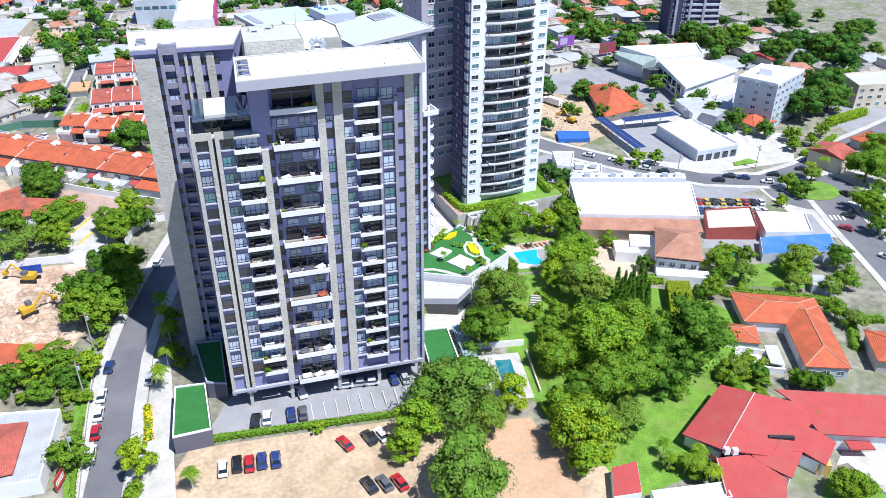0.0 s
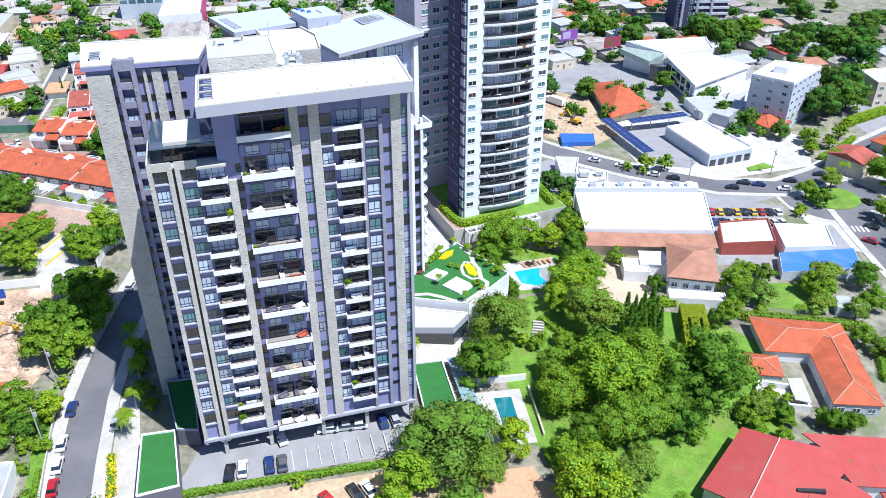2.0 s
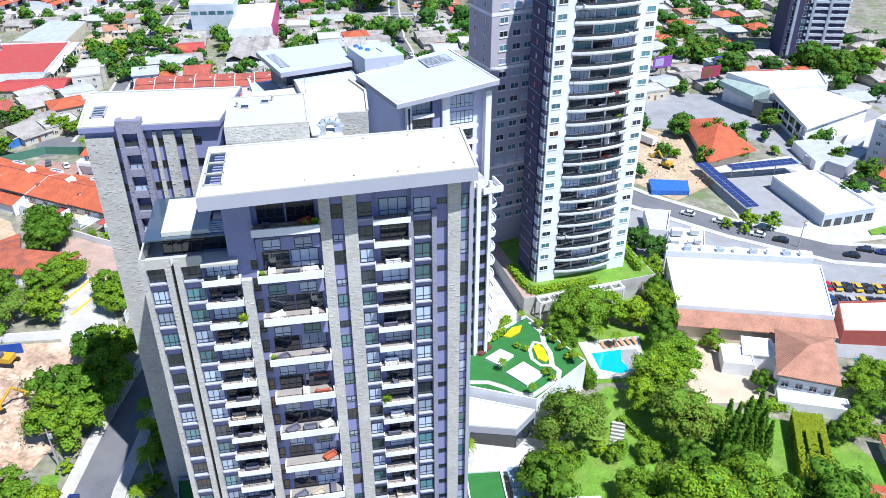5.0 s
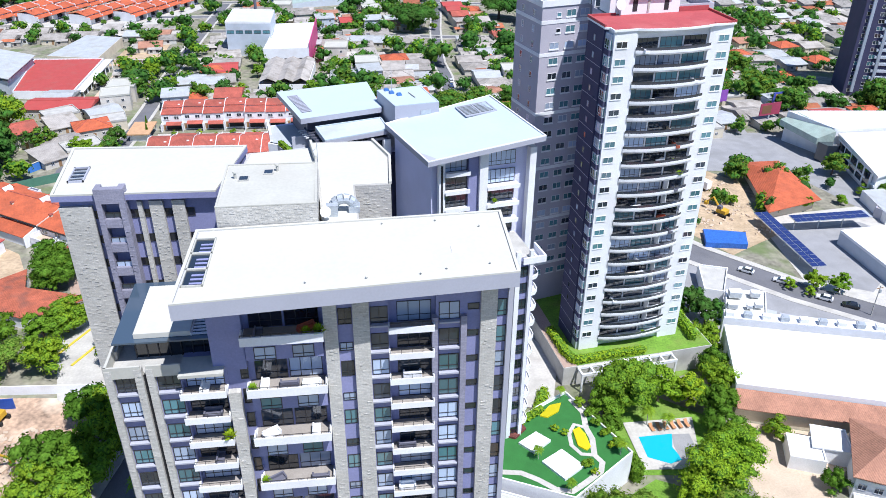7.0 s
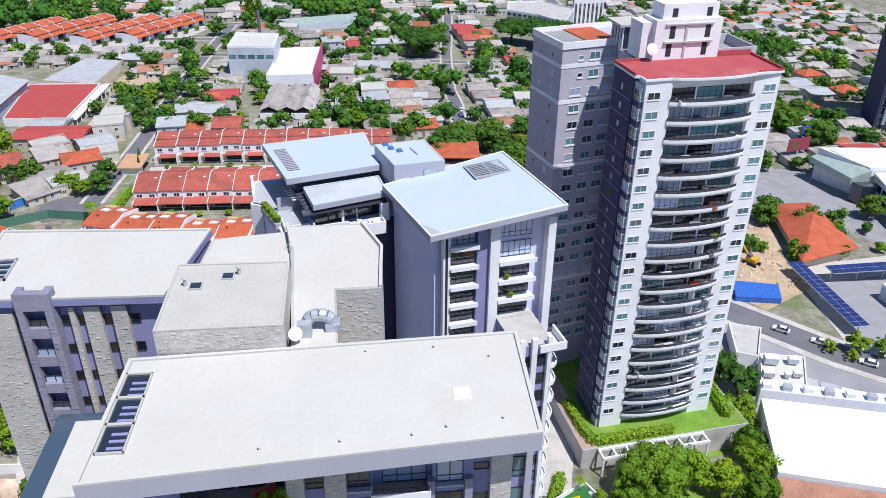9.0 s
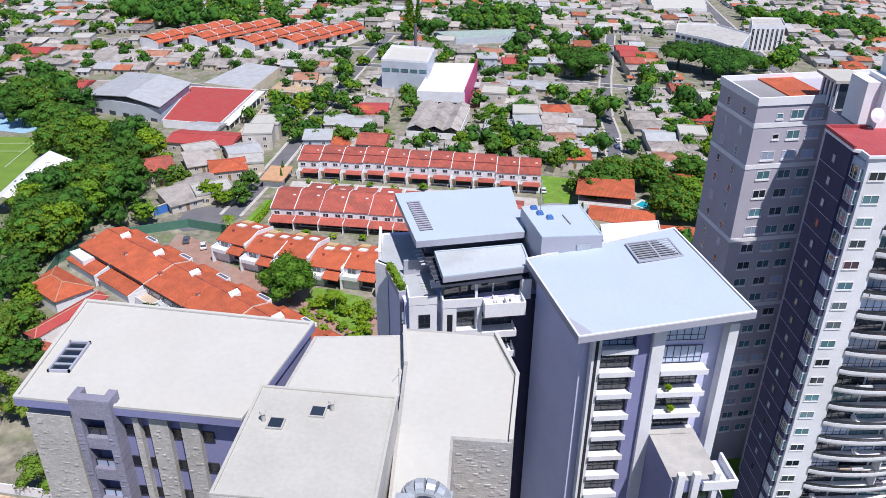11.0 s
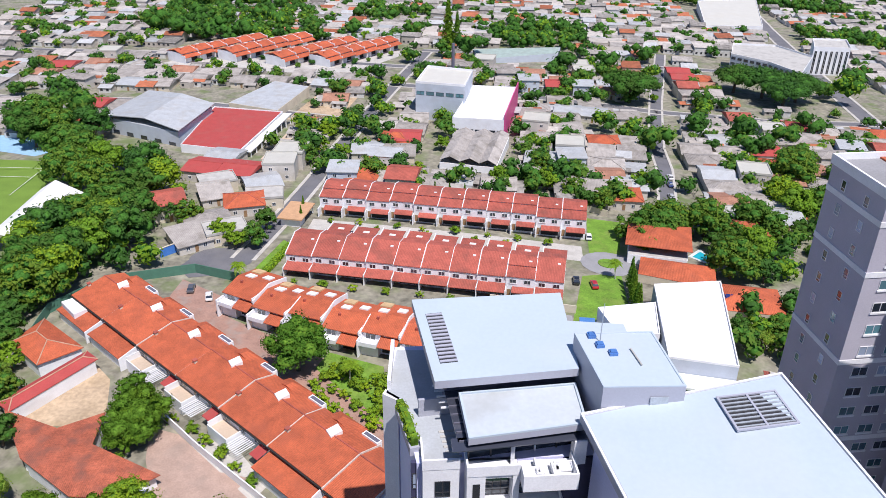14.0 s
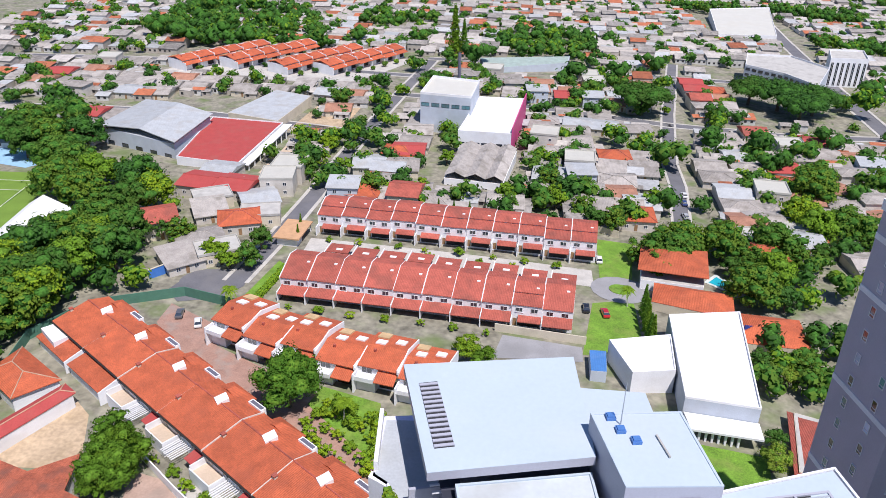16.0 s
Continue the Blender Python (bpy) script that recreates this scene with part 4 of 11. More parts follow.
for k in range(21):
    zl = lz(56.2 - 3.18 * k)
    if zl < 4:
        break
    part_name = "spandrel"
    shared(part_name, cached("spandrel", lambda: mesh_of("spandrel", boxes((5.0, 6.9, -1.2, 0.05, -0.9, 0.2)), M_STONEDARK)), wing, pose(0, 0, zl))
    window(wing, 5.0, -0.8, zl + 0.2 - 2.3 + 1.0, 1.9, 2.0, rng.choice([M_GLASS, M_BLIND, M_GLASS, M_TEAL]), 1)
    for u, w in ((3.62, 0.76), (7.62, 0.96), (9.12, 0.76), (11.42, 0.96), (13.82, 0.9)):
        window(wing, u, -0.04, zl - 0.25, w, 1.05, M_DARKGLASS, 0, transom=False)

# rough split stones that stand out of the cladding
def stones(ob, p, q, z0, z1, per_area, seed, mat=None, lift=0.0):
    r = random.Random(seed)
    a, b = Vector(inside(ob, [p])[0]), Vector(inside(ob, [q])[0])
    d = b - a
    length = d.length
    d.normalize()
    o = Vector((d.y, -d.x))
    oz = ob.matrix_basis.translation.z
    bm = bmesh.new()
    for i in range(int(length * (z1 - z0) * per_area)):
        w, h, e = r.uniform(0.16, 0.5), r.choice([0.12, 0.16, 0.2, 0.2]), r.uniform(0.015, 0.05)
        s, z = r.uniform(0.02, max(0.03, length - w - 0.02)), z0 - oz + 0.2 * round(r.uniform(0.0, z1 - z0 - h) / 0.2)
        w = min(w, length - s)
        f = a + d * s + o * lift
        g = f + d * w
        prism(bm, [tuple(f), tuple(f + o * e), tuple(g + o * e * r.uniform(0.6, 1.0)), tuple(g)][::-1], z, z + h)
    st = part("stone_facing", bm, mat or M_STONE, ob, "rough stones standing out of the cladding")
    tagged(st, "rough stones standing out of the cladding", kind="stuff")


stones(tower, SB[0], SB[1], 60.1, 62.1, 4.0, 1)
stones(tower, SB[3], SB[0], 58.9, 62.1, 3.0, 2)
stones(tower, MID[2], MID[3], 48.0, 59.5, 3.0, 3)
def wing_at(u, v):
    q = wing.matrix_basis @ Vector((u, v, 0))
    return q.x, q.y
for i, (a, b, v, mat) in enumerate([(0.0, 3.6, -0.55, M_STONE), (8.6, 9.1, -0.55, M_STONE), (9.9, 11.4, -0.55, M_STONE), (12.4, 13.8, -0.55, M_STONE), (4.4, 5.0, -1.35, M_STONEDARK), (6.9, 7.6, -1.35, M_STONEDARK)]):
    stones(wing, wing_at(a, v), wing_at(b, v), -8.0, 57.5, 2.0, 10 + i, mat)
for i, (a, b, top) in enumerate([(0.3, 0.95, 50.0), (3.05, 3.75, 50.0), (4.15, 4.85, 50.0), (11.5, 12.7, 46.0), (21.4, 22.7, 58.0), (24.2, 25.8, 58.0), (36.7, 38.3, 58.0)]):
    stones(tower, on_tower(a, -0.15), on_tower(b, -0.15), -4.0, top, 1.1, 30 + i)

# penthouse terrace on the low corner
pent = thing("roof_terrace", A0[0], A0[1], 50.0, A_YAW, "corner roof terrace with a glazed penthouse and white flat roof", "terrace")
part("floor", boxes((0.4, 7.2, 0.4, 8.8, -1.8, -0.78), (7.2, 11.3, 1.2, 8.8, -1.8, -0.78)), M_CONC, pent)
each("parapet", ((0.3, 0.55, 0.0, 9.0, -0.78, 0.55), (0.3, 3.7, -0.1, 0.1, -0.78, 0.55), (4.2, 7.4, -0.1, 0.1, -0.78, 0.55), (0.55, 0.8, 3.0, 8.9, -0.78, 0.2)), M_ROOFBOX, pent, "stone parapet")
each("glass_wall", ((2.6, 10.4, 3.2, 3.3, -0.78, 2.0), (2.6, 2.7, 3.3, 11.0, -0.78, 2.0)), M_GLASS, pent, "dark glazing")
for i in range(8):
    part("mullion", boxes((2.6 + i * 1.1, 2.7 + i * 1.1, 3.1, 3.2, -0.78, 2.0)), M_FRAME, pent)
part("roof", boxes((3.0, 8.4, 2.2, 10.8, 2.2, 2.75)), M_ROOFWHITE, pent, "white flat penthouse roof")
part("canopy", boxes((1.0, 10.4, 1.6, 12.5, 1.98, 2.16)), glossy("smoked_canopy_glass", (0.06, 0.09, 0.13), 0.1), pent, "smoked glass canopy")
for i in range(5):
    part("slat", boxes((8.5, 10.3, 2.3 + i * 0.55, 2.55 + i * 0.55, 2.2, 2.3)), M_WHITE, pent)
each("beam", ((8.4, 8.5, 2.2, 5.2, 2.18, 2.45), (10.3, 10.4, 2.2, 5.2, 2.18, 2.45)), M_WHITE, pent)
part("awning", boxes((7.2, 11.45, -0.8, 2.2, -0.74, -0.4)), M_ROOFBOX, pent, "pale slab over the top balcony")
# plant on the roof
ac = thing("air_duct", 24.0, 139.0, 59.64, -4, "silver galvanised air duct bend beside a fan unit", "ventilation unit")
for i in range(6):
    a, b = radians(30 * i), radians(30 * i + 30)
    bm = bmesh.new()
    tube(bm, (0.9 - 1.1 * math.cos(a), 0, 0.6 + 0.9 * math.sin(a)), (0.9 - 1.1 * math.cos(b), 0, 0.6 + 0.9 * math.sin(b)), 0.55, 0.55, 10)
    part("duct_segment", bm, M_METAL, ac)
part("fan_unit", boxes((-0.9, 0.3, -1.3, -0.5, 0, 1.3)), M_METAL, ac)
part("base", boxes((1.4, 2.6, -0.6, 0.6, 0, 0.7)), M_METAL, ac)
dish = thing("satellite_dish", 22.9, 137.0, 59.64, 20, "white satellite dish on a short mast", "satellite dish")
bm = bmesh.new()
tube(bm, (0, 0, 0), (0, 0, 0.9), 0.05, 0.05, 6)
part("mast", bm, M_METAL, dish)
bm = bmesh.new()
bmesh.ops.create_cone(bm, segments=16, radius1=0.6, radius2=0.25, depth=0.16, cap_ends=True, matrix=pose(0, -0.1, 1.1, 60, 0, 0))
part("reflector", bm, M_WHITE, dish)
mast = thing("antenna_mast", 22.6, 146.4, 62.24, 0, "thin metal antenna mast on the roof", "antenna")
bm = bmesh.new()
tube(bm, (0, 0, 0), (0, 0, 2.4), 0.04, 0.03, 6)
tube(bm, (-0.5, 0, 1.2), (0.1, 0.2, 1.9), 0.03, 0.02, 6)
part("pole", bm, M_METAL, mast)

# ---------------------------------------------------------------- the lower wing with the sloping roof (middle)
C_YAW = 6.5
mid = thing("apartment_block", 41.2, 175.6, -9.0, C_YAW, "grey apartment block with white columns and a pale sloping roof", "building")
C_ROOF = [(39.3, 172.5), (58.8, 175.7), (53.9, 194.6), (34.5, 188.9)]
CZ = [49.5, 51.3, 51.8, 49.8]
part("roof", plan(mid, C_ROOF, [z - 0.8 for z in CZ], CZ), M_FASCIA, mid, "pale blue-white sloping roof slab")
part("roof_sheet", plan(mid, [(39.6, 172.9), (58.4, 176.0), (53.6, 194.2), (34.9, 188.6)], CZ, [z + 0.04 for z in CZ]), M_ROOFCOOL, mid, "pale blue-white roof sheet")
bm = bmesh.new()
rim(bm, inside(mid, C_ROOF), 0.22, [lz(z) for z in CZ], [lz(z + 0.16) for z in CZ])
part("roof_edge", bm, M_WHITE, mid)
part("wall", plan(mid, [(40.4, 176.4), (57.2, 178.4), (53.6, 193.8), (36.0, 187.8)], -9.0, [48.6, 49.8, 50.2, 49.2]), M_LILAC, mid, "smooth lilac grey wall")
gr = thing("roof_grille", 50.3, 189.2, 51.33, 12, "rectangular roof opening with dark louvre slats", "roof opening")
gr.matrix_basis = pose(50.3, 189.2, 51.33, 1.0, -3.4, 12)
part("frame", boxes((-2.9, -2.7, -2.3, 2.3, 0, 0.2), (2.7, 2.9, -2.3, 2.3, 0, 0.2), (-2.7, 2.7, -2.3, -2.1, 0, 0.2), (-2.7, 2.7, 2.1, 2.3, 0, 0.2), (-0.1, 0.1, -2.1, 2.1, 0, 0.2)), M_FASCIA, gr)
part("backing", boxes((-2.7, 2.7, -2.1, 2.1, 0.0, 0.04)), M_DARK, gr)
for i in range(8):
    part("slat", boxes((-2.7, 2.7, -1.95 + i * 0.52, -1.79 + i * 0.52, 0.06, 0.16)), M_METAL, gr)
# front of that block: white columns, recessed balconies
for a, b, v0 in [(0.2, 1.2, -0.6), (6.9, 8.3, -0.9), (15.4, 16.5, -0.9)]:
    part("column", boxes((a, b, v0, 0.6, 0, lz(49.2))), M_WHITE, mid, "white rendered column")
part("slot", boxes((0.5, 0.85, -0.64, -0.6, 10, lz(47.6))), M_DARK, mid, "dark vertical slot")
part("wall", boxes((5.2, 6.9, -0.3, 0.8, 0, lz(48.8))), M_PURPLE, mid, "slate grey wall strip")
bal_c1 = mesh_of("balcony_slab", boxes((1.2, 5.3, -1.0, 0.7, -0.35, 0.0), (1.2, 5.3, -1.0, -0.85, 0, 0.35)), M_WHITE)
bal_c2 = mesh_of("balcony_slab", boxes((8.3, 13.9, -1.1, 0.8, -0.35, 0.0), (8.3, 13.9, -1.1, -0.95, 0, 0.35)), M_WHITE)
for k in range(16):
    z = 46.0 - 3.15 * k
    zl = lz(z)
    window(mid, 1.4, 0.4, zl - 2.9 + 2.9, 3.7, 2.3, M_GLASS if k else M_BLIND, 3)
    window(mid, 8.5, 0.75, zl + 0.1, 5.0, 2.4, M_BLIND if k < 2 else M_GLASS, 5)
    shared("balcony_slab", bal_c1, mid, pose(0, 0, zl - 0.05), "white balcony")
    if k:
        shared("balcony_slab", bal_c2, mid, pose(0, 0, zl - 0.05), "white balcony")
        if rng.random() < 0.5:
            p = mid.matrix_basis @ Vector((rng.uniform(9, 13), -0.4, zl))
            pot_plant(p.x, p.y, p.z, rng.uniform(0.7, 1.2))
# the projecting lower part on the right of it
low = thing("apartment_block", 50.6, 167.8, -9.0, 8.0, "narrow white apartment block with rounded corner balconies", "building")
part("wall", boxes((0.0, 5.6, 0.2, 8.6, 0, lz(33.6))), M_PURPLE, low, "slate grey wall")
for a, b in ((0.4, 1.2), (2.2, 3.0), (4.6, 5.2)):
    part("column", boxes((a, b, -0.4, 0.2, 0, lz(35.0))), M_WHITE, low, "white rendered column")
each("parapet", ((3.4, 7.4, -0.5, -0.2, lz(32.6), lz(33.8)), (7.1, 7.4, -0.2, 4.0, lz(32.6), lz(33.8)), (5.6, 7.1, -0.2, 4.0, lz(32.4), lz(32.6))), M_WHITE, low, "white terrace parapet")
part("roof", boxes((0.0, 5.6, 0.2, 8.6, lz(33.6), lz(33.7))), M_CONC, low, "grey flat roof")
bm = bmesh.new()
arc = [(5.2, -0.1), (6.1, 0.1), (6.8, 0.9), (7.0, 2.2), (6.8, 3.5), (6.1, 4.4), (5.2, 4.7)]
prism(bm, arc, -0.3, 0.0)
bend(lattice(bm, list(range(7)), [0.0, 0.42], lambda i, j: True, 0.0, 0.12), arc, 14)
curved = mesh_of("balcony_slab", bm, M_WHITE)
for k in range(12):
    zl = lz(29.5 - 3.15 * k)
    shared("balcony_slab", curved, low, pose(0, 0, zl), "rounded white balcony")
    window(low, 5.63, 0.6, zl + 0.1, 3.6, 2.3, M_GLASS, 2, rz=90)
    window(low, 1.25, 0.15, zl + 0.5, 0.9, 1.9, M_GLASS, 0)
    window(low, 3.1, 0.15, zl + 0.5, 1.4, 1.9, M_GLASS, 1)

# ---------------------------------------------------------------- the rear wing with terraces
M_TERRACE = material("grey_terrace_tile", (0.42, 0.45, 0.48), 0.8, 0.08, 3.0, 4.0, 0.05, stain=(0.33, 0.34, 0.33), stain_amount=0.4)
rear = thing("apartment_block", 18.6, 184.0, -9.0, 10.0, "pale apartment block with a roof terrace and a white floating roof", "building")
part("wall", plan(rear, [(19.4, 186.6), (37.9, 189.85), (36.0, 209.0), (14.6, 205.2), (14.9, 196.8), (16.4, 195.8), (18.5, 189.6)], -9.0, 44.4), M_LILAC, rear, "lilac grey wall")
part("side_wall", plan(rear, [(14.5, 196.6), (16.3, 195.6), (16.5, 196.4), (14.7, 197.4)], -9.0, 44.4), M_WHITE, rear, "white rendered side wall")
each("bay_wall", ((1.75, 5.25, 1.45, 2.7, 0, lz(44.4)), (5.85, 7.6, 0.3, 2.7, 0, lz(44.4)), (7.6, 10.2, 1.6, 2.7, 0, lz(44.4))), M_WHITE, rear, "white rendered bay")
part("column", boxes((10.2, 10.85, 0.3, 2.7, 0, lz(44.4))), M_WHITE, rear, "white rendered column")
part("slot", boxes((6.4, 7.1, 0.26, 0.34, 6, lz(43.4))), M_DARKGLASS, rear, "dark vertical window slot")
part("parapet", plan(rear, [(14.9, 197.4), (15.3, 197.4), (14.6, 205.0), (14.2, 205.0)], 44.4, 45.6), M_WHITE, rear)
each("parapet", ((1.7, 5.3, 1.4, 1.62, lz(44.4), lz(45.6)), (1.7, 1.9, 1.62, 5.0, lz(44.4), lz(45.3)), (5.8, 10.9, 0.24, 0.46, lz(44.4), lz(45.6)), (5.8, 6.0, 0.46, 2.6, lz(44.4), lz(45.6)), (7.6, 10.2, 0.46, 1.7, lz(43.9), lz(44.4))), M_WHITE, rear, "white terrace parapet")
# the shade of the deep recesses is painted into these walls
each("recess_wall", ((10.85, 15.4, 1.75, 2.7, 0, lz(43.6)), (15.4, 20.0, 2.1, 2.8, 0, lz(44.3))), M_NAVYSHADE, rear, "recessed wall behind the balconies, shade in its colour")
part("recess_wall", boxes((0.7, 1.75, 2.7, 3.2, 0, lz(44.2))), M_NAVYSHADE, rear, "recessed wall beside the bay, shade in its colour")
bal_d = mesh_of("balcony_slab", boxes((7.5, 10.3, 0.1, 1.6, -0.3, 0.0), (7.5, 10.3, 0.1, 0.25, 0, 0.5)), M_WHITE)
bal_e = mesh_of("balcony_slab", boxes((10.85, 15.2, -0.75, 1.75, -0.35, 0.0), (10.85, 15.2, -0.75, -0.6, 0, 0.55), (15.05, 15.2, -0.6, 1.7, 0, 0.55)), M_WHITE)
part("terrace_box", boxes((10.9, 16.1, -1.2, 2.1, lz(43.6), lz(44.4))), M_WHITE, rear, "white projecting terrace")
each("terrace_parapet", ((10.9, 16.1, -1.2, -1.0, lz(44.4), lz(45.5)), (10.9, 11.1, -1.0, 0.3, lz(44.4), lz(45.5)), (15.9, 16.1, -1.0, 2.0, lz(44.4), lz(45.5))), M_WHITE, rear)
for k in range(15):
    z = 40.6 - 3.15 * k
    zl = lz(z)
    window(rear, 2.9, 1.43, zl + 0.3, 1.5, 2.0, rng.choice(PANES), 1)
    window(rear, 0.8, 2.68, zl + 0.3, 0.8, 2.0, M_BLIND, 1)
    window(rear, 7.7, 1.58, zl + 0.1, 2.4, 2.2, M_GLASS, 2)
    shared("balcony_slab", bal_d, rear, pose(0, 0, zl - 0.1), "white balcony")
    window(rear, 11.0, 1.73, zl + 0.1, 4.2, 2.4, M_GLASS, 3)
    shared("balcony_slab", bal_e, rear, pose(0, 0, zl - 0.1), "wide white balcony")
    if k in (3, 6):
        for i in range(4):
            p = rear.matrix_basis @ Vector((11.4 + i * 1.0, -0.3, zl - 0.1))
            pot_plant(p.x, p.y, p.z, 0.7)
p = rear.matrix_basis
for u, v in ((11.9, 0.0), (12.7, 0.6), (14.2, 0.0), (15.0, 0.6)):
    q = p @ Vector((u, v, lz(44.4)))
    outdoor_seat(q.x, q.y, q.z, 10 + rng.choice([0, 90]), M_WHITE, "white cushioned outdoor sofa on the roof terrace")
part("terrace_floor", plan(rear, [(15.1, 197.0), (16.6, 196.0), (18.7, 189.8), (20.3, 186.0), (23.5, 186.5), (22.8, 193.8), (19.4, 205.0), (14.9, 204.6)], 44.4, 44.46), M_TERRACE, rear, "pale grey terrace paving")
part("planter_wall", plan(rear, [(18.8, 193.2), (22.6, 194.2), (22.5, 194.5), (18.7, 193.5)], 44.46, 46.6), M_FASCIA, rear)
for i in range(5):
    q = Vector((20.2, 195.4)).lerp(Vector((21.4, 192.0)), i / 4)
    part("pergola_bar", plan(rear, [(q.x - 0.2, q.y), (q.x + 1.7, q.y + 0.5), (q.x + 1.65, q.y + 0.68), (q.x - 0.25, q.y + 0.18)], 46.7, 46.85), M_WHITE, rear, "white pergola bar")
for i in range(7):
    q = Vector((22.0, 191.2)).lerp(Vector((23.4, 187.0)), i / 6)
    part("deck_board", plan(rear, [(q.x - 0.9, q.y - 0.25), (q.x + 0.5, q.y + 0.12), (q.x + 0.42, q.y + 0.4), (q.x - 0.98, q.y + 0.03)], 44.48, 44.56), M_CONC, rear)
part("canopy_glass", plan(rear, [(22.9, 185.2), (35.6, 188.4), (35.2, 190.0), (22.6, 187.0)], 47.3, 47.42), M_SMOKED, rear, "smoked glass canopy")
part("end_wall", plan(rear, [(34.2, 187.9), (35.4, 188.2), (35.2, 189.4), (34.0, 189.1)], 44.4, 47.3), M_WHITE, rear, "white rendered wall end")
D_ROOF = [(20.6, 191.4), (34.7, 195.0), (33.4, 209.4), (16.5, 206.0)]
part("roof", plan(rear, D_ROOF, 49.6, 50.5), M_FASCIA, rear, "floating white roof slab")
part("roof_sheet", plan(rear, D_ROOF, 50.5, 50.54), M_ROOFCOOL, rear, "pale blue-white roof sheet")
part("penthouse_wall", plan(rear, [(21.6, 194.0), (34.4, 196.5), (33.0, 208.0), (19.0, 205.5)], 44.4, 49.6), M_DARKPANEL, rear, "dark penthouse wall")
LOW_ROOF = [(24.3, 185.7), (35.3, 189.0), (34.5, 195.0), (22.9, 192.2)]
part("low_roof", plan(rear, LOW_ROOF, 47.9, 48.6), M_FASCIA, rear, "white flat roof")
M_STAINED = material("pale_stained_roof_membrane", (0.5, 0.55, 0.58), 0.7, 0.05, 5.0, 2.0, 0.04, stain=(0.3, 0.29, 0.26), stain_amount=0.5)
part("low_roof_membrane", plan(rear, LOW_ROOF, 48.6, 48.64), M_STAINED, rear, "pale roof membrane with dark water stains")
bm = bmesh.new()
rim(bm, inside(rear, LOW_ROOF), 0.22, lz(48.64), lz(48.8))
part("low_roof_edge", bm, M_ROOFCOOL, rear)
for i in range(8):
    q = Vector((21.0, 195.2)).lerp(Vector((23.4, 186.6)), i / 7)
    part("canopy_beam", plan(rear, [(q.x, q.y), (q.x + 2.0, q.y + 0.5), (q.x + 1.97, q.y + 0.62), (q.x - 0.03, q.y + 0.12)], 47.42, 47.54), M_DARKPANEL, rear)
part("canopy_glass", plan(rear, [(21.0, 195.2), (22.9, 195.7), (24.4, 187.4), (23.3, 186.6)], 47.36, 47.42), M_SMOKED, rear, "smoked glass canopy")
part("post", plan(rear, [(28.3, 187.3), (28.65, 187.4), (28.6, 187.75), (28.25, 187.65)], 44.4, 47.3), M_WHITE, rear, "white rendered post")

part("glass_wall", plan(rear, [(24.2, 187.8), (34.8, 191.0), (34.4, 194.8), (23.2, 192.4)], 44.4, 47.9), M_GLASS, rear, "dark glazing")
for i in range(6):
    q = Vector((24.2, 187.6)).lerp(Vector((34.8, 190.8)), i / 5)
    part("mullion", plan(rear, [(q.x, q.y), (q.x + 0.15, q.y + 0.04), (q.x + 0.1, q.y + 0.2), (q.x - 0.05, q.y + 0.16)], 44.4, 47.9), M_WHITE if i in (3, 5) else M_FRAME, rear)
BX = [(36.4, 189.6), (44.1, 190.6), (42.2, 199.4), (34.2, 198.2)]
part("stair_box", plan(rear, BX, 44.4, 52.5), M_FASCIA, rear, "pale stair box")
part("stair_box_roof", plan(rear, BX, 52.5, 52.54), M_ROOFCOOL, rear, "pale flat roof")
bm = bmesh.new()
rim(bm, inside(rear, BX), 0.2, lz(52.54), lz(52.62))
part("roof_edge", bm, M_ROOFCOOL, rear)
part("roof_pipe", plan(rear, [(39.5, 195.9), (39.65, 195.9), (40.4, 193.3), (40.25, 193.3)], 52.6, 52.75), M_CONC, rear)
part("vent_panel", plan(rear, [(40.9, 190.12), (42.6, 190.34), (42.6, 190.26), (40.9, 190.04)], 50.2, 51.4), M_METAL, rear)
part("link_roof", plan(rear, [(34.2, 200.0), (42.2, 200.4), (41.0, 209.0), (33.6, 209.0)], 40.0, 47.0), M_ROOFCOOL, rear, "low pale roof behind the stair box")
M_TANK = material("blue_plastic", (0.08, 0.2, 0.5), 0.5)
for x, y in ((35.9, 197.8), (36.6, 196.2), (37.8, 195.0)):
    v = tagged(new("roof_box", mesh_of("roof_box", boxes((-0.4, 0.4, -0.4, 0.4, 0, 0.3), (-0.3, 0.3, -0.3, 0.3, 0.3, 0.42)), M_TANK)), "small blue plastic box on the roof", "roof box", "blue roof boxes")
    v.matrix_basis = pose(x, y, 52.54, 0, 0, 10)
v = thing("antenna_mast", 36.7, 197.0, 52.54, 0, "tall thin antenna mast on the roof", "antenna")
bm = bmesh.new()
tube(bm, (0, 0, 0), (0, 0, 4.5), 0.06, 0.03, 6)
part("pole", bm, M_METAL, v)
v = thing("roof_grille", 20.5, 199.0, 50.54, 15.7, "long roof opening with dark louvre slats", "roof opening")
part("backing", boxes((-0.9, 0.9, -4.6, 4.6, 0, 0.03)), M_DARK, v)
for i in range(14):
    part("slat", boxes((-0.9, 0.9, -4.5 + i * 0.66, -4.2 + i * 0.66, 0.04, 0.14)), M_FASCIA, v)


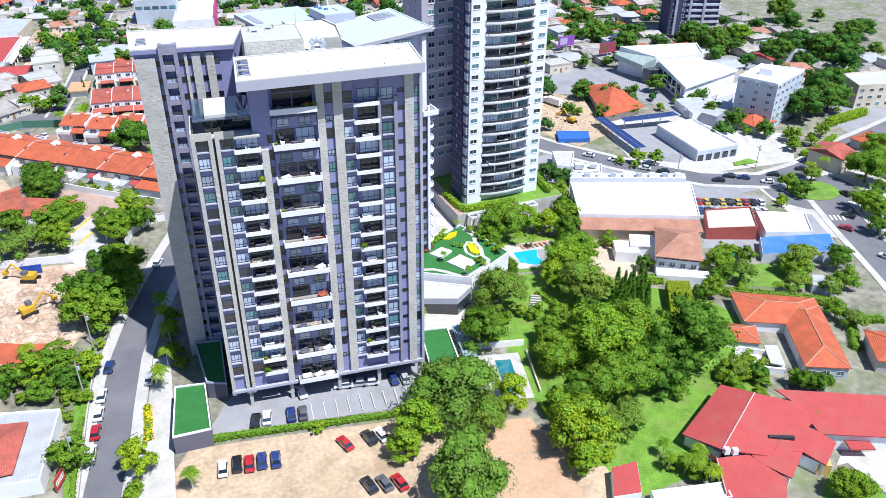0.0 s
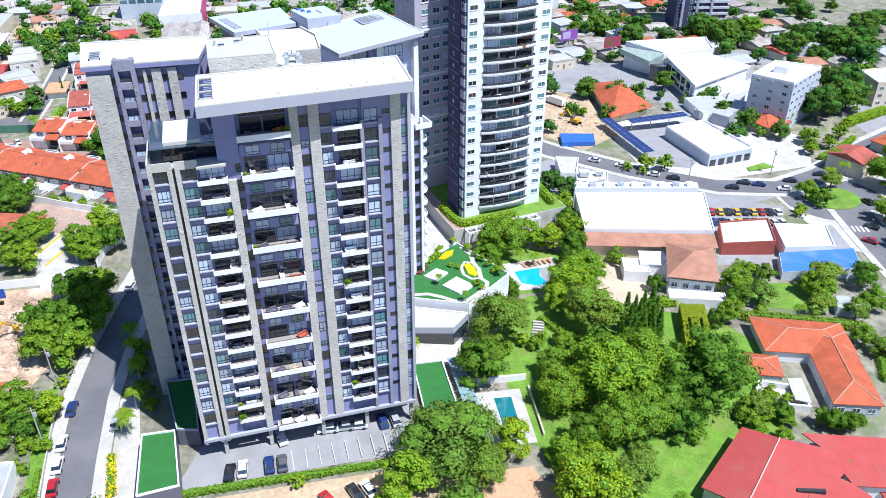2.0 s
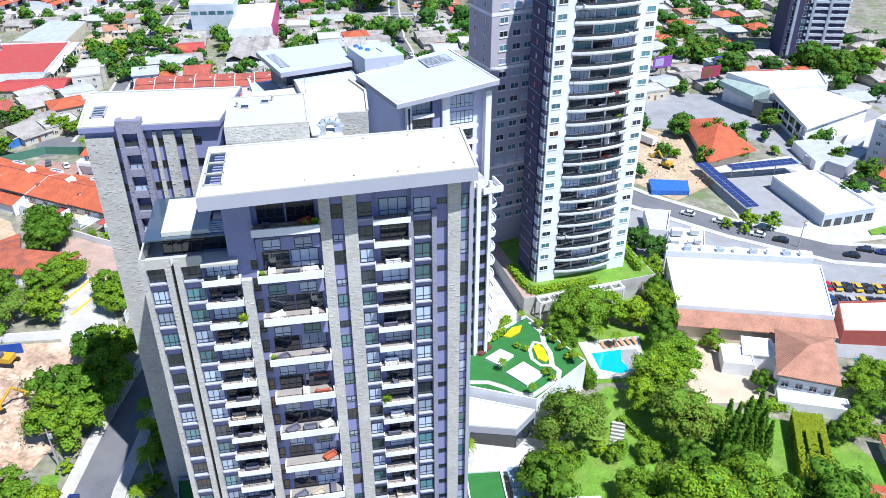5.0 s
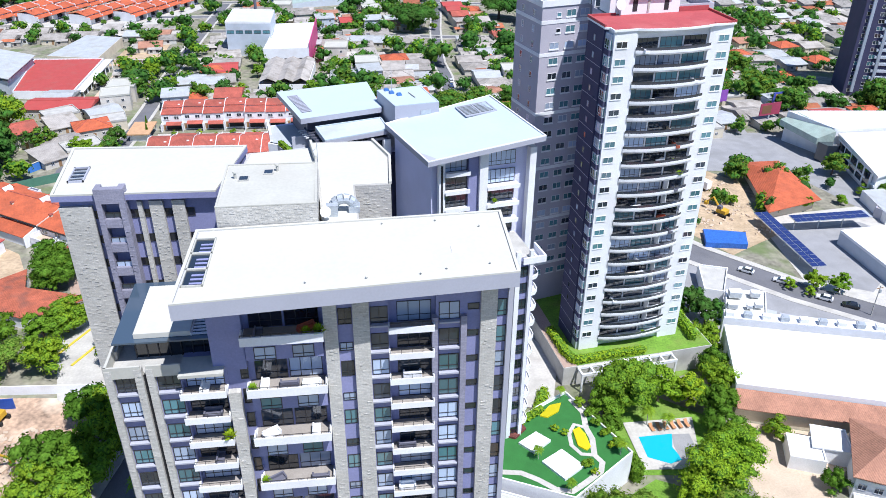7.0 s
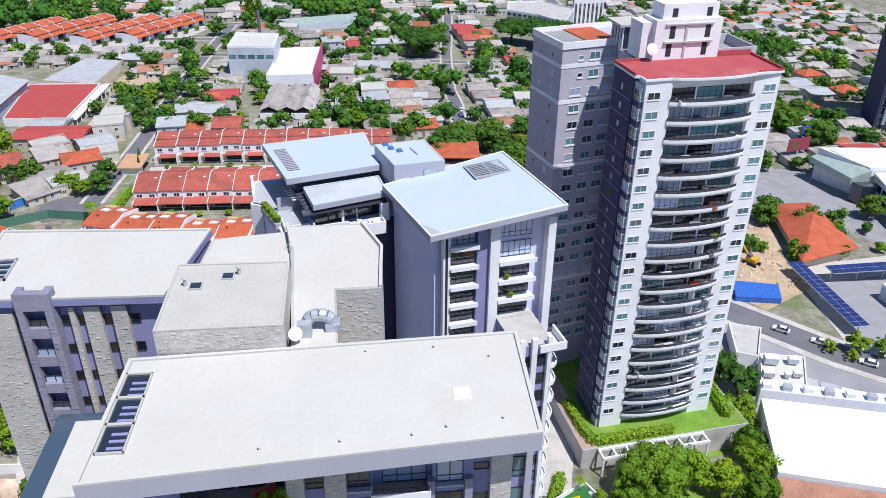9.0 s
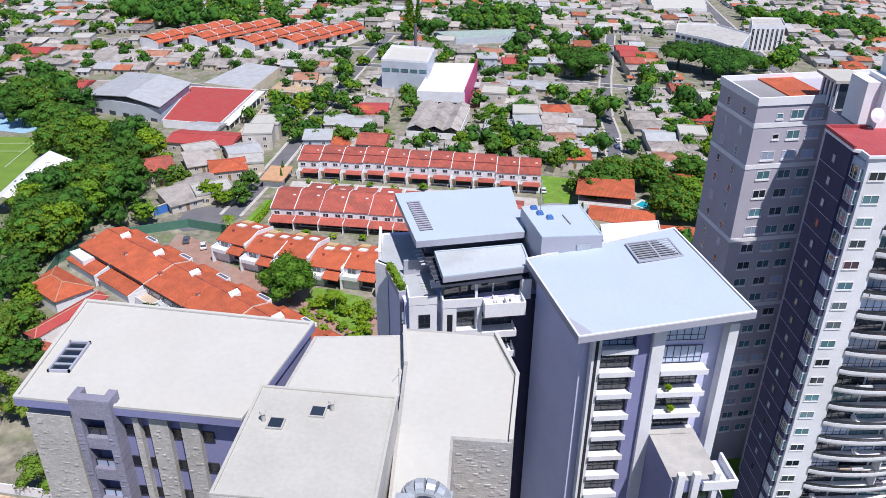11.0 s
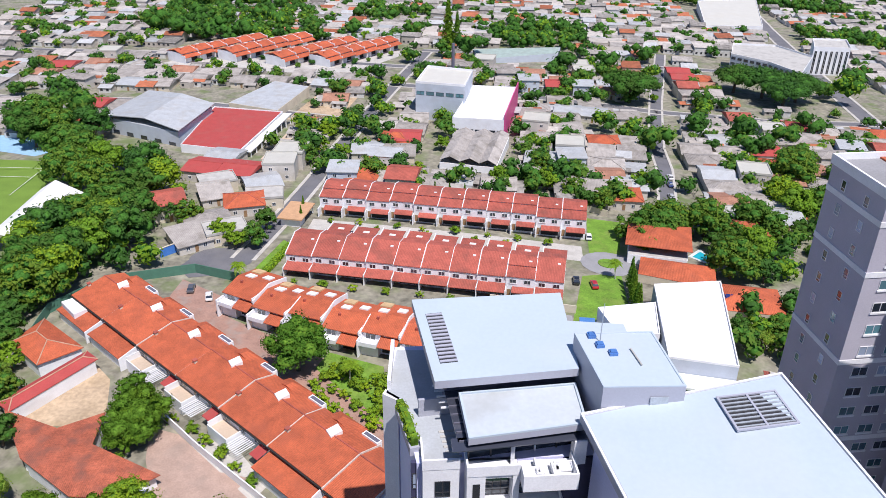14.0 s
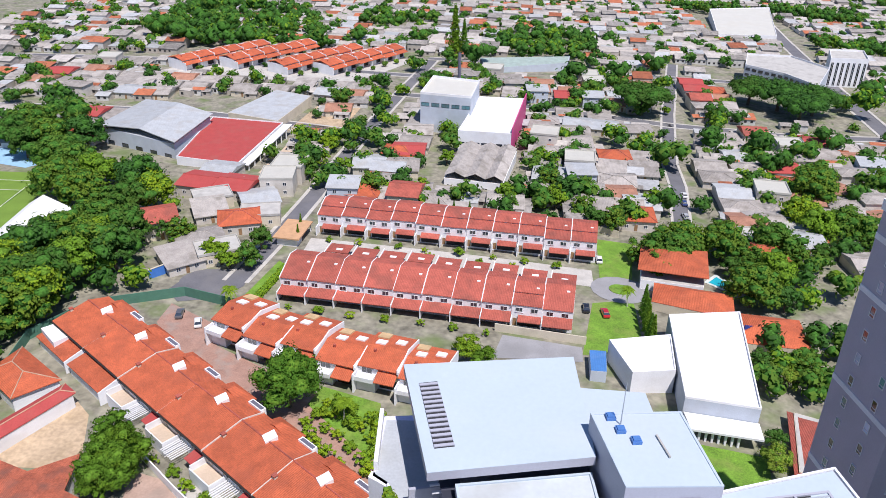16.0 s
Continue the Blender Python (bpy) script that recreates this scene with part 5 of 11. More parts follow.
# ---------------------------------------------------------------- the tall white tower with curved balconies
WY = 12.3                                             # bearing of the taupe half
TY = 4.0                                              # bearing of the white half
W0 = (75.7, 193.7)
white = thing("apartment_tower", W0[0], W0[1], -9.0, TY, "tall white apartment tower with curved balconies and a red roof", "building")
WTOP = lz(62.4)
deck = thing("tower_terrace", W0[0], W0[1], -14.0, TY, "raised lawn terrace with white walls under the tower", "terrace")
part("wall", boxes((-5.4, 29.5, -5.2, 24.0, -1.0, 7.2)), M_CONC, deck, "concrete retaining wall")
part("lawn_surface", boxes((-2.4, 29.3, -5.0, 23.8, 7.2, 7.26)), M_GRASS, deck, "mown green lawn")
part("path", boxes((-5.3, -2.4, -5.0, 23.8, 7.2, 7.27)), M_PAVER, deck, "reddish paved path")
PL, PR, TW, TD = 4.5, 18.9, 23.5, 9.6                 # inner edges of the piers, width, depth
each("wall", ((0.0, PL, 0.0, TD, 0, WTOP), (PL, PR, 0.9, TD, 0, WTOP), (PR, TW, 0.35, TD, 0, WTOP)), M_WHITE, white, "white rendered wall")
# side turned from the sun: its shade is put into the wall colour
part("side_wall", boxes((-0.9, 0.0, 2.6, TD, 2.0, WTOP)), M_NAVYSHADE, white, "slate side wall with its shade in the colour")
part("side_bay", boxes((-0.55, 0.0, 0.5, 2.6, 2.0, WTOP - 0.6)), M_PALEBLUE, white, "glazed corner bay")
n = 14
arc_f = [(PL - 0.25 + (PR - PL + 0.5) * i / n, -0.2 - 1.15 * math.sin(math.pi * i / n) ** 0.7) for i in range(n + 1)]
bm = bmesh.new()
prism(bm, [(-1.1, 2.0), (-0.3, 1.6), (-0.3, -0.3)] + arc_f + [(TW + 0.3, 0.1), (TW + 0.3, TD + 0.2), (-1.1, TD + 0.2)], WTOP, WTOP + 0.35)
part("roof", bm, M_WHITE, white, "white roof slab")
bm = bmesh.new()
prism(bm, [(-0.8, 2.3), (0.0, 1.9), (0.0, 0.0)] + [(x, y + 0.3) for x, y in arc_f] + [(TW, 0.4), (TW, TD - 0.1), (-0.8, TD - 0.1)], WTOP + 0.35, WTOP + 0.4)
part("roof_membrane", bm, M_REDMEMB, white, "red flat roof")
each("parapet", ((-1.1, -0.8, 2.0, TD + 0.2, WTOP + 0.35, WTOP + 0.8), (TW, TW + 0.3, 0.1, TD + 0.2, WTOP + 0.35, WTOP + 0.8), (PR + 0.5, TW, 0.1, 0.4, WTOP + 0.35, WTOP + 0.62), (-0.8, 4.4, TD - 0.1, TD + 0.2, WTOP + 0.35, WTOP + 0.8), (17.4, TW, TD - 0.1, TD + 0.2, WTOP + 0.35, WTOP + 1.3)), M_REDMEMB, white, "red painted parapet")
bm = bmesh.new()
prism(bm, arc_f + [(PR, 0.9), (PL, 0.9)], -0.28, 0.0)
for i in range(n):
    (a, b), (c, d) = arc_f[i], arc_f[i + 1]
    v = [bm.verts.new(q) for q in ((a, b, -0.28), (c, d, -0.28), (c, d, 0.5), (a, b, 0.5), (c, d + 0.14, 0.5), (a, b + 0.14, 0.5), (c, d + 0.14, 0), (a, b + 0.14, 0))]
    bm.faces.new((v[0], v[1], v[2], v[3]))
    bm.faces.new((v[3], v[2], v[4], v[5]))
    bm.faces.new((v[5], v[4], v[6], v[7]))
curved_w = mesh_of("balcony_slab", bm, M_WHITE)
cuts = []
for i in range(n):
    cuts += [i, i + 0.06] if i else [0, 0.06]
cuts.append(n)
curved_rail = mesh_of("railing", bend(lattice(bmesh.new(), cuts, [0.5, 0.98, 1.05], lambda i, j: j == 1 or i % 2 == 0, 0.04, 0.1), arc_f), M_FRAME)
glass_rail = mesh_of("railing_glass", bend(lattice(bmesh.new(), list(range(n + 1)), [0.5, 0.97], lambda i, j: True, 0.06, 0.08), arc_f), M_SMOKED)
spand = mesh_of("bay_spandrel", boxes((-0.62, 0.02, 0.45, 2.65, -0.5, 0.5)), M_NAVYSHADE)
seam = mesh_of("side_joint", boxes((-0.94, -0.9, 2.6, TD, -0.04, 0.04)), M_TAUPE)
pier_sill = mesh_of("window_sill", boxes((0, 2.2, -0.12, 0.0, -0.12, 0.0)), M_WHITE)
WH = 3.14
for k in range(21):
    zl = lz(-4.4 + WH * k)
    b = shared("balcony_slab", curved_w, white, pose(0, 0, zl), "curved white balcony")
    shared("railing", curved_rail, b, label="black metal railing")
    shared("railing_glass", glass_rail, b, label="smoked glass railing")
    for u, w in ((4.8, 4.2), (9.4, 4.4), (14.2, 4.4)):
        window(white, u, 0.86, zl + 0.05, w, 2.3, rng.choice([M_GLASS, M_GLASS, M_BLIND, M_TEAL]), 3)
    if k % 3 and k < 13:
        part("screen", boxes((14.6, 14.75, -0.9, 0.85, zl, zl + 2.75)), M_WHITE, white, "white dividing screen")
    for u, v in ((0.5, -0.03), (20.8, 0.32)):
        window(white, u, v, zl + 1.0, 2.1, 1.2, rng.choice([M_TEAL, M_GLASS, M_TEAL]), 1, M_WFRAME, transom=False)
        shared("window_sill", pier_sill, white, pose(u - 0.05, v + 0.03, zl + 1.0))
    window(white, -0.57, 2.4, zl + 0.7, 1.7, 1.8, rng.choice([M_TEAL, M_BLIND, M_BLIND, M_GLASS]), 1, M_WFRAME, rz=-90)
    window(white, -0.5, 0.47, zl + 0.7, 0.45, 1.8, M_TEAL, 0, M_WFRAME, transom=False)
    shared("bay_spandrel", spand, white, pose(0, 0, zl + 0.1))
    shared("side_joint", seam, white, pose(0, 0, zl + 0.1))
    if k > 1:
        window(white, -0.92, 6.6, zl + 0.9, 0.9, 1.2, rng.choice([M_BLIND, M_GLASS, M_GLASS]), 0, M_DARKPANEL, rz=-90, transom=False)
    for i in range(3):
        if rng.random() < 0.4:
            q = white.matrix_basis @ Vector((rng.uniform(5.6, 17.8), rng.uniform(-0.4, 0.2), zl))
            c = rng.choice([0, 1, 1, 3, 4, 5, 5, 1, 2, 5])
            outdoor_seat(q.x, q.y, q.z, TY + rng.choice([0, 90, 180]), SOFT[c], SOFT_NAME[c] + " cushioned outdoor sofa on a balcony")
        elif rng.random() < 0.12:
            q = white.matrix_basis @ Vector((rng.uniform(5.6, 17.8), -0.6, zl))
            pot_plant(q.x, q.y, q.z, rng.uniform(0.7, 1.1))
# stair core and machine room on top
part("core_wall", boxes((4.0, 24.5, TD, 19.0, 0, lz(62.2))), M_TAUPE, white, "taupe core wall")
part("core_roof", boxes((4.2, 24.3, TD + 0.3, 18.8, lz(62.2), lz(62.3))), M_LOT, white, "grey gravelled roof")
each("core_parapet", ((17.4, 24.8, TD + 0.3, TD + 0.6, lz(61.6), lz(64.0)), (24.5, 24.8, TD + 0.6, 19.2, lz(61.6), lz(64.0)), (4.0, 24.5, 18.9, 19.2, lz(61.6), lz(64.0))), M_TAUPE, white, "taupe parapet")
each("machine_room", ((5.4, 17.2, 9.4, 14.0, WTOP + 0.35, lz(69.2)), (6.6, 16.4, 9.9, 13.8, lz(69.2), lz(71.6)), (3.6, 5.4, 10.6, 15.0, WTOP + 0.35, lz(68.6))), M_WHITE, white, "white stepped machine room")
for z0_, z1_, v, us in ((63.3, 65.4, 9.4, (7.6, 14.0)), (66.2, 68.2, 9.4, (7.9, 14.2)), (69.5, 70.9, 9.9, (8.2, 14.3))):
    for u in us:
        part("vent", boxes((u, u + 0.95, v - 0.03, v, lz(z0_), lz(z1_))), M_DARK, white, "dark louvre opening")
each("ledge", ((7.0, 15.6, 9.0, 9.4, lz(65.5), lz(65.75)), (7.0, 15.6, 9.1, 9.4, lz(68.4), lz(68.6)), (10.6, 11.0, 9.25, 9.4, lz(63.2), lz(68.4))), M_ROOFBOX, white, "stained concrete ledge")
part("louvre_bay", boxes((4.4, 7.6, 18.6, 23.4, lz(62.3), lz(66.2))), M_GLASS, white, "dark glazed bay under a white slab")
for i in range(5):
    part("louvre_post", boxes((4.2, 4.4, 18.6 + i * 1.1, 18.9 + i * 1.1, lz(62.3), lz(66.2))), M_WHITE, white, "white bay post")
part("louvre_roof", boxes((3.4, 8.2, 18.0, 24.0, lz(66.2), lz(66.6))), M_ROOFBOX, white, "pale slab roof")
q = white.matrix_basis @ Vector((4.8, 8.6, WTOP + 0.4))
v = thing("satellite_dish", q.x, q.y, q.z, 12, "white satellite dish beside the machine room", "satellite dish")
bm = bmesh.new()
tube(bm, (0, 0, 0), (0, 0, 2.0), 0.06, 0.06, 6)
part("mast", bm, M_METAL, v)
bm = bmesh.new()
bmesh.ops.create_cone(bm, segments=18, radius1=1.0, radius2=0.4, depth=0.25, cap_ends=True, matrix=pose(0, -0.1, 2.1, 65, 0, 0))
part("reflector", bm, M_WHITE, v)
# the taupe half behind
back = thing("apartment_tower", 68.4, 213.4, -9.0, WY, "taupe apartment tower with white bands, joined to the white tower", "building")
part("wall", boxes((0, 26.0, 0, 11.0, 0, lz(62.6))), M_TAUPE, back, "taupe rendered wall")
each("parapet", ((-0.2, 26.2, -0.2, 0.1, lz(62.3), lz(63.5)), (-0.2, 0.1, 0.1, 11.2, lz(62.3), lz(63.5)), (25.9, 26.2, 0.1, 11.2, lz(62.3), lz(63.5)), (0.1, 25.9, 10.9, 11.2, lz(62.3), lz(63.5))), M_WHITE, back, "white parapet")
part("roof", boxes((0.1, 6.0, 0.1, 10.9, lz(62.6), lz(62.7))), M_LOT, back, "grey gravelled roof")
part("roof_tiles", boxes((6.0, 12.0, 0.1, 10.9, lz(62.6), lz(62.9))), M_TILE, back, "orange tiled roof patch")
for z in (58.9, 52.4, 40.0, 27.5, 15.0, 3.0):
    each("band", ((-0.08, 26.0, -0.08, 0.0, lz(z), lz(z) + 0.7), (-0.08, 0.0, 0.0, 11.0, lz(z), lz(z) + 0.7)), M_WHITE, back, "white string course")
sill2 = mesh_of("window_sill", boxes((0, 2.3, -0.14, 0.0, -0.16, 0.08)), M_WHITE)
sill3 = mesh_of("window_sill", boxes((0, 1.2, -0.14, 0.0, -0.16, 0.08)), M_WHITE)
for k in range(20):
    zl = lz(61.3 - 3.14 * k)
    if k < 2:
        window(back, 3.3, -0.03, zl - 1.1, 1.0, 0.8, rng.choice([M_TEAL, M_GLASS]), 0, M_WFRAME, transom=False)
        shared("window_sill", sill3, back, pose(3.2, 0, zl - 1.2))
    else:
        window(back, 2.1, -0.03, zl - 1.2, 2.1, 1.35, rng.choice([M_TEAL, M_TEAL, M_BLIND, M_GLASS]), 1, M_WFRAME, transom=False)
        shared("window_sill", sill2, back, pose(2.0, 0, zl - 1.3))
    for u0 in (5.5, 8.6):
        window(back, u0, -0.03, zl - 1.2, 2.1, 1.35, rng.choice([M_TEAL, M_TEAL, M_BLIND, M_GLASS]), 1, M_WFRAME, transom=False)
        shared("window_sill", sill2, back, pose(u0 - 0.1, 0, zl - 1.3))
    for v0 in (2.8, 7.4):
        window(back, -0.03, v0 + 0.9, zl - 1.4, 0.9, 1.4, rng.choice([M_TEAL, M_GLASS, M_BLIND]), 0, M_WFRAME, rz=-90)

# ---------------------------------------------------------------- trees
def leaf_cloud(verts, faces, r, centre, radii, count, size, norms=None, middle=None):
    """Small leaf clumps over a lump, most of them on its outside and turned outward."""
    for i in range(count):
        a, c = r.uniform(0, 6.2832), r.uniform(-0.75, 1.0)
        s = math.sqrt(max(0.0, 1 - c * c))
        d = Vector((s * math.cos(a), s * math.sin(a), c))
        k = r.uniform(0.7, 1.2) + 0.38 * noise.noise(Vector(centre) * 0.37 + d * 2.4)
        p = Vector(centre) + Vector((d.x * radii[0], d.y * radii[1], d.z * radii[2])) * k
        nrm = (d + Vector((r.uniform(-0.4, 0.4), r.uniform(-0.4, 0.4), r.uniform(-0.1, 0.5)))).normalized()
        t = nrm.orthogonal().normalized()
        t.rotate(Matrix.Rotation(r.uniform(0, 6.28), 3, nrm))
        b = nrm.cross(t)
        h = size * r.uniform(0.6, 1.3)
        n = len(verts)
        bend = nrm * (-0.25 * h)
        for q in (p + t * h + bend, p + b * h * 0.62, p - t * h + bend, p - b * h * 0.62):
            verts.append(tuple(q))
        faces.append((n, n + 1, n + 2, n + 3))
        if norms is not None:
            out = Vector((p.x, p.y, p.z - middle)) if middle is not None else d
            norms.extend([tuple((out.normalized() * 0.6 + d * 0.4 + nrm * 0.45 + Vector((0, 0, 0.25))).normalized())] * 4)


def crown_mesh(name, seed, rx, rz, lumps, count, size, mat, top=0.0, z0=0.0):
    r = random.Random(seed)
    verts, faces, norms = [], [], []
    inner = bmesh.new()
    spots = []
    lumps = int(lumps * 1.5)
    for i in range(lumps):
        a = i * 2.399 + r.uniform(-0.5, 0.5)
        q = math.sqrt((i + 0.5) / lumps) * 0.84
        x, y = math.cos(a) * q * rx, math.sin(a) * q * rx
        z = z0 + rz * (0.95 * math.sqrt(max(0.05, 1 - q * q)) + r.uniform(-0.75, 0.2))
        s = rx * (0.13 + 0.26 * r.random() ** 1.6)
        spots.append(((x, y, z), s))
    for c, s in spots:
        fx, fy, fz = r.uniform(0.7, 1.6), r.uniform(0.7, 1.6), r.uniform(0.45, 0.9)
        leaf_cloud(verts, faces, r, c, (s * fx, s * fy, s * fz), int(count / lumps * min(1.7, 0.45 + (s / rx) * 2.4)), size, norms, z0 + rz * 0.1)
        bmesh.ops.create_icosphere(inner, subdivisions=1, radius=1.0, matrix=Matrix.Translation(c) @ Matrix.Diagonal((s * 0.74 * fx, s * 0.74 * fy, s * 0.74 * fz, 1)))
    me = bpy.data.meshes.new(name)
    base = len(verts)
    inner.verts.ensure_lookup_table()
    inner.verts.index_update()
    for v in inner.verts:
        verts.append(tuple(v.co + v.normal * 0.45 * noise.noise(v.co * 1.3)))
        norms.append(tuple(v.normal))
    nf = len(faces)
    for f in inner.faces:
        faces.append(tuple(base + v.index for v in f.verts))
    inner.free()
    me.from_pydata(verts, [], faces)
    me.materials.append(mat)
    # second slot: the core, with the crown's inner shade in its colour
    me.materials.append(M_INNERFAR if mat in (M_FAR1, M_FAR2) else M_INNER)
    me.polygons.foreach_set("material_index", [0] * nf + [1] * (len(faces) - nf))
    me.update()
    me.normals_split_custom_set_from_vertices(norms)
    return me


def trunk_mesh(name, seed, h, r0, spread):
    r = random.Random(seed)
    bm = bmesh.new()
    top = Vector((r.uniform(-0.3, 0.3), r.uniform(-0.3, 0.3), h * 0.55))
    tube(bm, (0, 0, -0.4), tuple(top), r0, r0 * 0.65, 8)
    for i in range(6):
        a = i * 1.05 + r.uniform(-0.3, 0.3)
        e = Vector((math.cos(a) * spread * 0.55, math.sin(a) * spread * 0.55, h * r.uniform(0.8, 1.05)))
        k = top.lerp(e, 0.5) + Vector((0, 0, 0.2))
        tube(bm, tuple(top), tuple(k), r0 * 0.5, r0 * 0.33, 6)
        tube(bm, tuple(k), tuple(e), r0 * 0.33, r0 * 0.12, 6)
    return mesh_of(name, bm, M_TRUNK)


TREES = {}


def tree_kind(key, rx, rz, h, lumps, count, size, mat, label):
    ob = thing("tree", 0, 0, -400, 0, label, "tree")
    shared("trunk", trunk_mesh("trunk", hash_of(key), h, rx * 0.065 + 0.08, rx), ob)
    shared("crown", crown_mesh("crown", hash_of(key), rx, rz, lumps, count, size, mat, z0=h * 0.72), ob)
    TREES[key] = ob


def hash_of(s):
    return sum((i + 1) * ord(c) for i, c in enumerate(s))


# the kinds near the towers have finer leaves than those far off
for pre, k, f in (("near_", 0.8, 1.1), ("", 0.26, 1.8)):
    tree_kind(pre + "big_a", 7.5, 6.6, 6.5, 44, int(10500 * k), 0.27 * f, M_LEAF if pre else M_FAR1, "large broad tree with a dense green crown")
    tree_kind(pre + "big_b", 7.0, 6.2, 7.0, 38, int(9500 * k), 0.27 * f, M_LEAFDARK if pre else M_FAR2, "large tree with a dark green crown")
    tree_kind(pre + "big_c", 6.5, 6.6, 6.0, 40, int(9500 * k), 0.26 * f, M_LEAFLIGHT if pre else M_LEAF, "large tree with a bright green crown")
    tree_kind(pre + "mid_a", 4.2, 4.8, 4.0, 24, int(4600 * k), 0.23 * f, M_LEAF if pre else M_FAR1, "round green garden tree")
    tree_kind(pre + "mid_b", 4.0, 4.4, 3.6, 22, int(4300 * k), 0.23 * f, M_LEAFDARK if pre else M_FAR2, "dense dark green garden tree")
    tree_kind(pre + "mid_c", 3.8, 4.4, 3.4, 20, int(4000 * k), 0.23 * f, M_LEAFLIGHT if pre else M_LEAF, "bright green garden tree")
tree_kind("mid_d", 4.4, 3.4, 4.6, 13, 2300, 0.24, M_LEAFOLIVE, "thin olive green tree with an open crown")
tree_kind("pale_big", 6.6, 5.8, 5.6, 34, 7000, 0.26, M_LEAFOLIVE, "broad tree with a pale green open crown")
tree_kind("small_a", 2.2, 2.2, 1.6, 8, 1000, 0.22, M_LEAF, "small bushy green tree")
tree_kind("small_b", 2.0, 1.9, 1.2, 7, 900, 0.2, M_LEAFLIGHT, "small bright green bushy tree")
tree_kind("umbrella", 9.5, 3.2, 9.0, 30, 4800, 0.42, M_FAR2, "broad flat-topped dark green rain tree")


def palm_kind():
    ob = thing("palm_tree", 0, 0, -400, 0, "palm tree with drooping green fronds", "palm tree")
    bm = bmesh.new()
    for i in range(5):
        tube(bm, (0.1 * i, 0, i * 1.4 - 0.3), (0.1 * i + 0.1, 0, i * 1.4 + 1.1), 0.2 - 0.015 * i, 0.185 - 0.015 * i, 8)
    part("trunk", bm, M_CONC, ob, "ringed grey trunk")
    r = random.Random(5)
    verts, faces = [], []
    for f in range(18):
        a, e = f * 2.399, r.uniform(-0.1, 1.1)
        d = Vector((math.cos(a), math.sin(a), 0))
        sd = Vector((-d.y, d.x, 0))
        p = Vector((0.5, 0, 6.8))
        prev = p
        for s in range(8):
            t = (s + 1) / 8
            q = p + d * (2.9 * t * math.cos(e * 0.6)) + Vector((0, 0, 2.6 * t * math.sin(e) - 2.4 * t * t))
            for side in (-1, 1):
                n = len(verts)
                w = sd * side * (0.75 * math.sin(math.pi * min(0.95, t * 0.9 + 0.08)))
                drop = Vector((0, 0, -0.35))
                verts.extend(tuple(v) for v in (prev, prev + w * 0.9 + drop + d * 0.25, q + w * 0.9 + drop + d * 0.25, prev.lerp(q, 0.6)))
                faces.append((n, n + 1, n + 2, n + 3))
            prev = q
    me = bpy.data.meshes.new("fronds")
    me.from_pydata(verts, [], faces)
    me.materials.append(M_LEAF)
    shared("fronds", me, ob)
    TREES["palm"] = ob


palm_kind()


def cypress_kind():
    ob = thing("cypress_tree", 0, 0, -400, 0, "slim upright dark green conifer", "tree")
    bm = bmesh.new()
    tube(bm, (0, 0, -0.3), (0, 0, 1.5), 0.15, 0.12, 6)
    part("trunk", bm, M_TRUNK, ob)
    r = random.Random(9)
    verts, faces = [], []
    for i in range(7):
        k = i / 6
        leaf_cloud(verts, faces, r, (0, 0, 1.2 + 5.2 * k), (1.0 - 0.75 * k,) * 2 + (0.9,), 110, 0.24)
    me = bpy.data.meshes.new("crown")
    me.from_pydata(verts, [], faces)
    me.materials.append(M_LEAFDARK)
    shared("crown", me, ob)
    TREES["cypress"] = ob


cypress_kind()
TREE_SPOTS = []


def plant(key, x, y, s=1.0, z=None, group="trees"):
    if (y < 205 or (y < 300 and -60 < x < 40)) and "near_" + key in TREES:
        key = "near_" + key
    ob = TREES[key]
    z = ground_z(x, y) if z is None else z
    c = copy_thing(ob, pose(x, y, z, 0, 0, rng.uniform(0, 360)) @ Matrix.Diagonal((s * rng.uniform(0.93, 1.07), s * rng.uniform(0.93, 1.07), s, 1)))
    tagged(c, group=group)
    TREE_SPOTS.append((x, y))
    return c


FAR_SPOTS = []


def grove(group, kinds, s0, s1, spots):
    for i, (x, y) in enumerate(spots):
        key, s = kinds[i % len(kinds)], rng.uniform(s0, s1)
        if y > 430 and key[:3] in ("big", "mid"):
            FAR_SPOTS.append((x, y, s * (1.75 if key[:3] == "big" else 1.1)))
            TREE_SPOTS.append((x, y))
        else:
            plant(key, x, y, s, group=group)


def stand(group, rows):
    for key, x, y, s in rows:
        plant(key, x, y, s, group=group)


stand("great trees of the garden", [("big_c", 78.5, 119, 1.25), ("big_a", 88, 122, 1.0), ("big_b", 99, 114.5, 1.3), ("big_a", 69.5, 121, 0.7), ("big_b", 92, 112, 0.9), ("big_a", 82, 111, 0.8), ("mid_b", 87.5, 107.5, 1.0), ("mid_a", 72, 129.5, 0.95), ("mid_d", 79.5, 131, 0.9), ("mid_a", 106, 121.5, 1.0), ("big_a", 76, 109.5, 0.75), ("mid_b", 92, 130.5, 1.1), ("mid_b", 69, 110, 0.95)])
stand("trees at the edge of the garden", [("big_c", 62, 96.5, 0.95), ("mid_c", 62.6, 107, 0.85), ("mid_c", 66.5, 103, 0.9), ("mid_c", 60.5, 91, 0.9), ("mid_d", 71.5, 98.5, 0.9), ("mid_d", 76, 101, 0.8), ("small_b", 66, 93, 1.0)])
stand("pale trees by the forecourt", [("pale_big", 42.5, 112, 1.25), ("mid_c", 33, 108, 1.25), ("pale_big", 37, 91.5, 1.2), ("mid_c", 29.5, 104.5, 0.9), ("pale_big", 46.5, 107, 0.75), ("small_b", 15, 116.2, 0.8)])
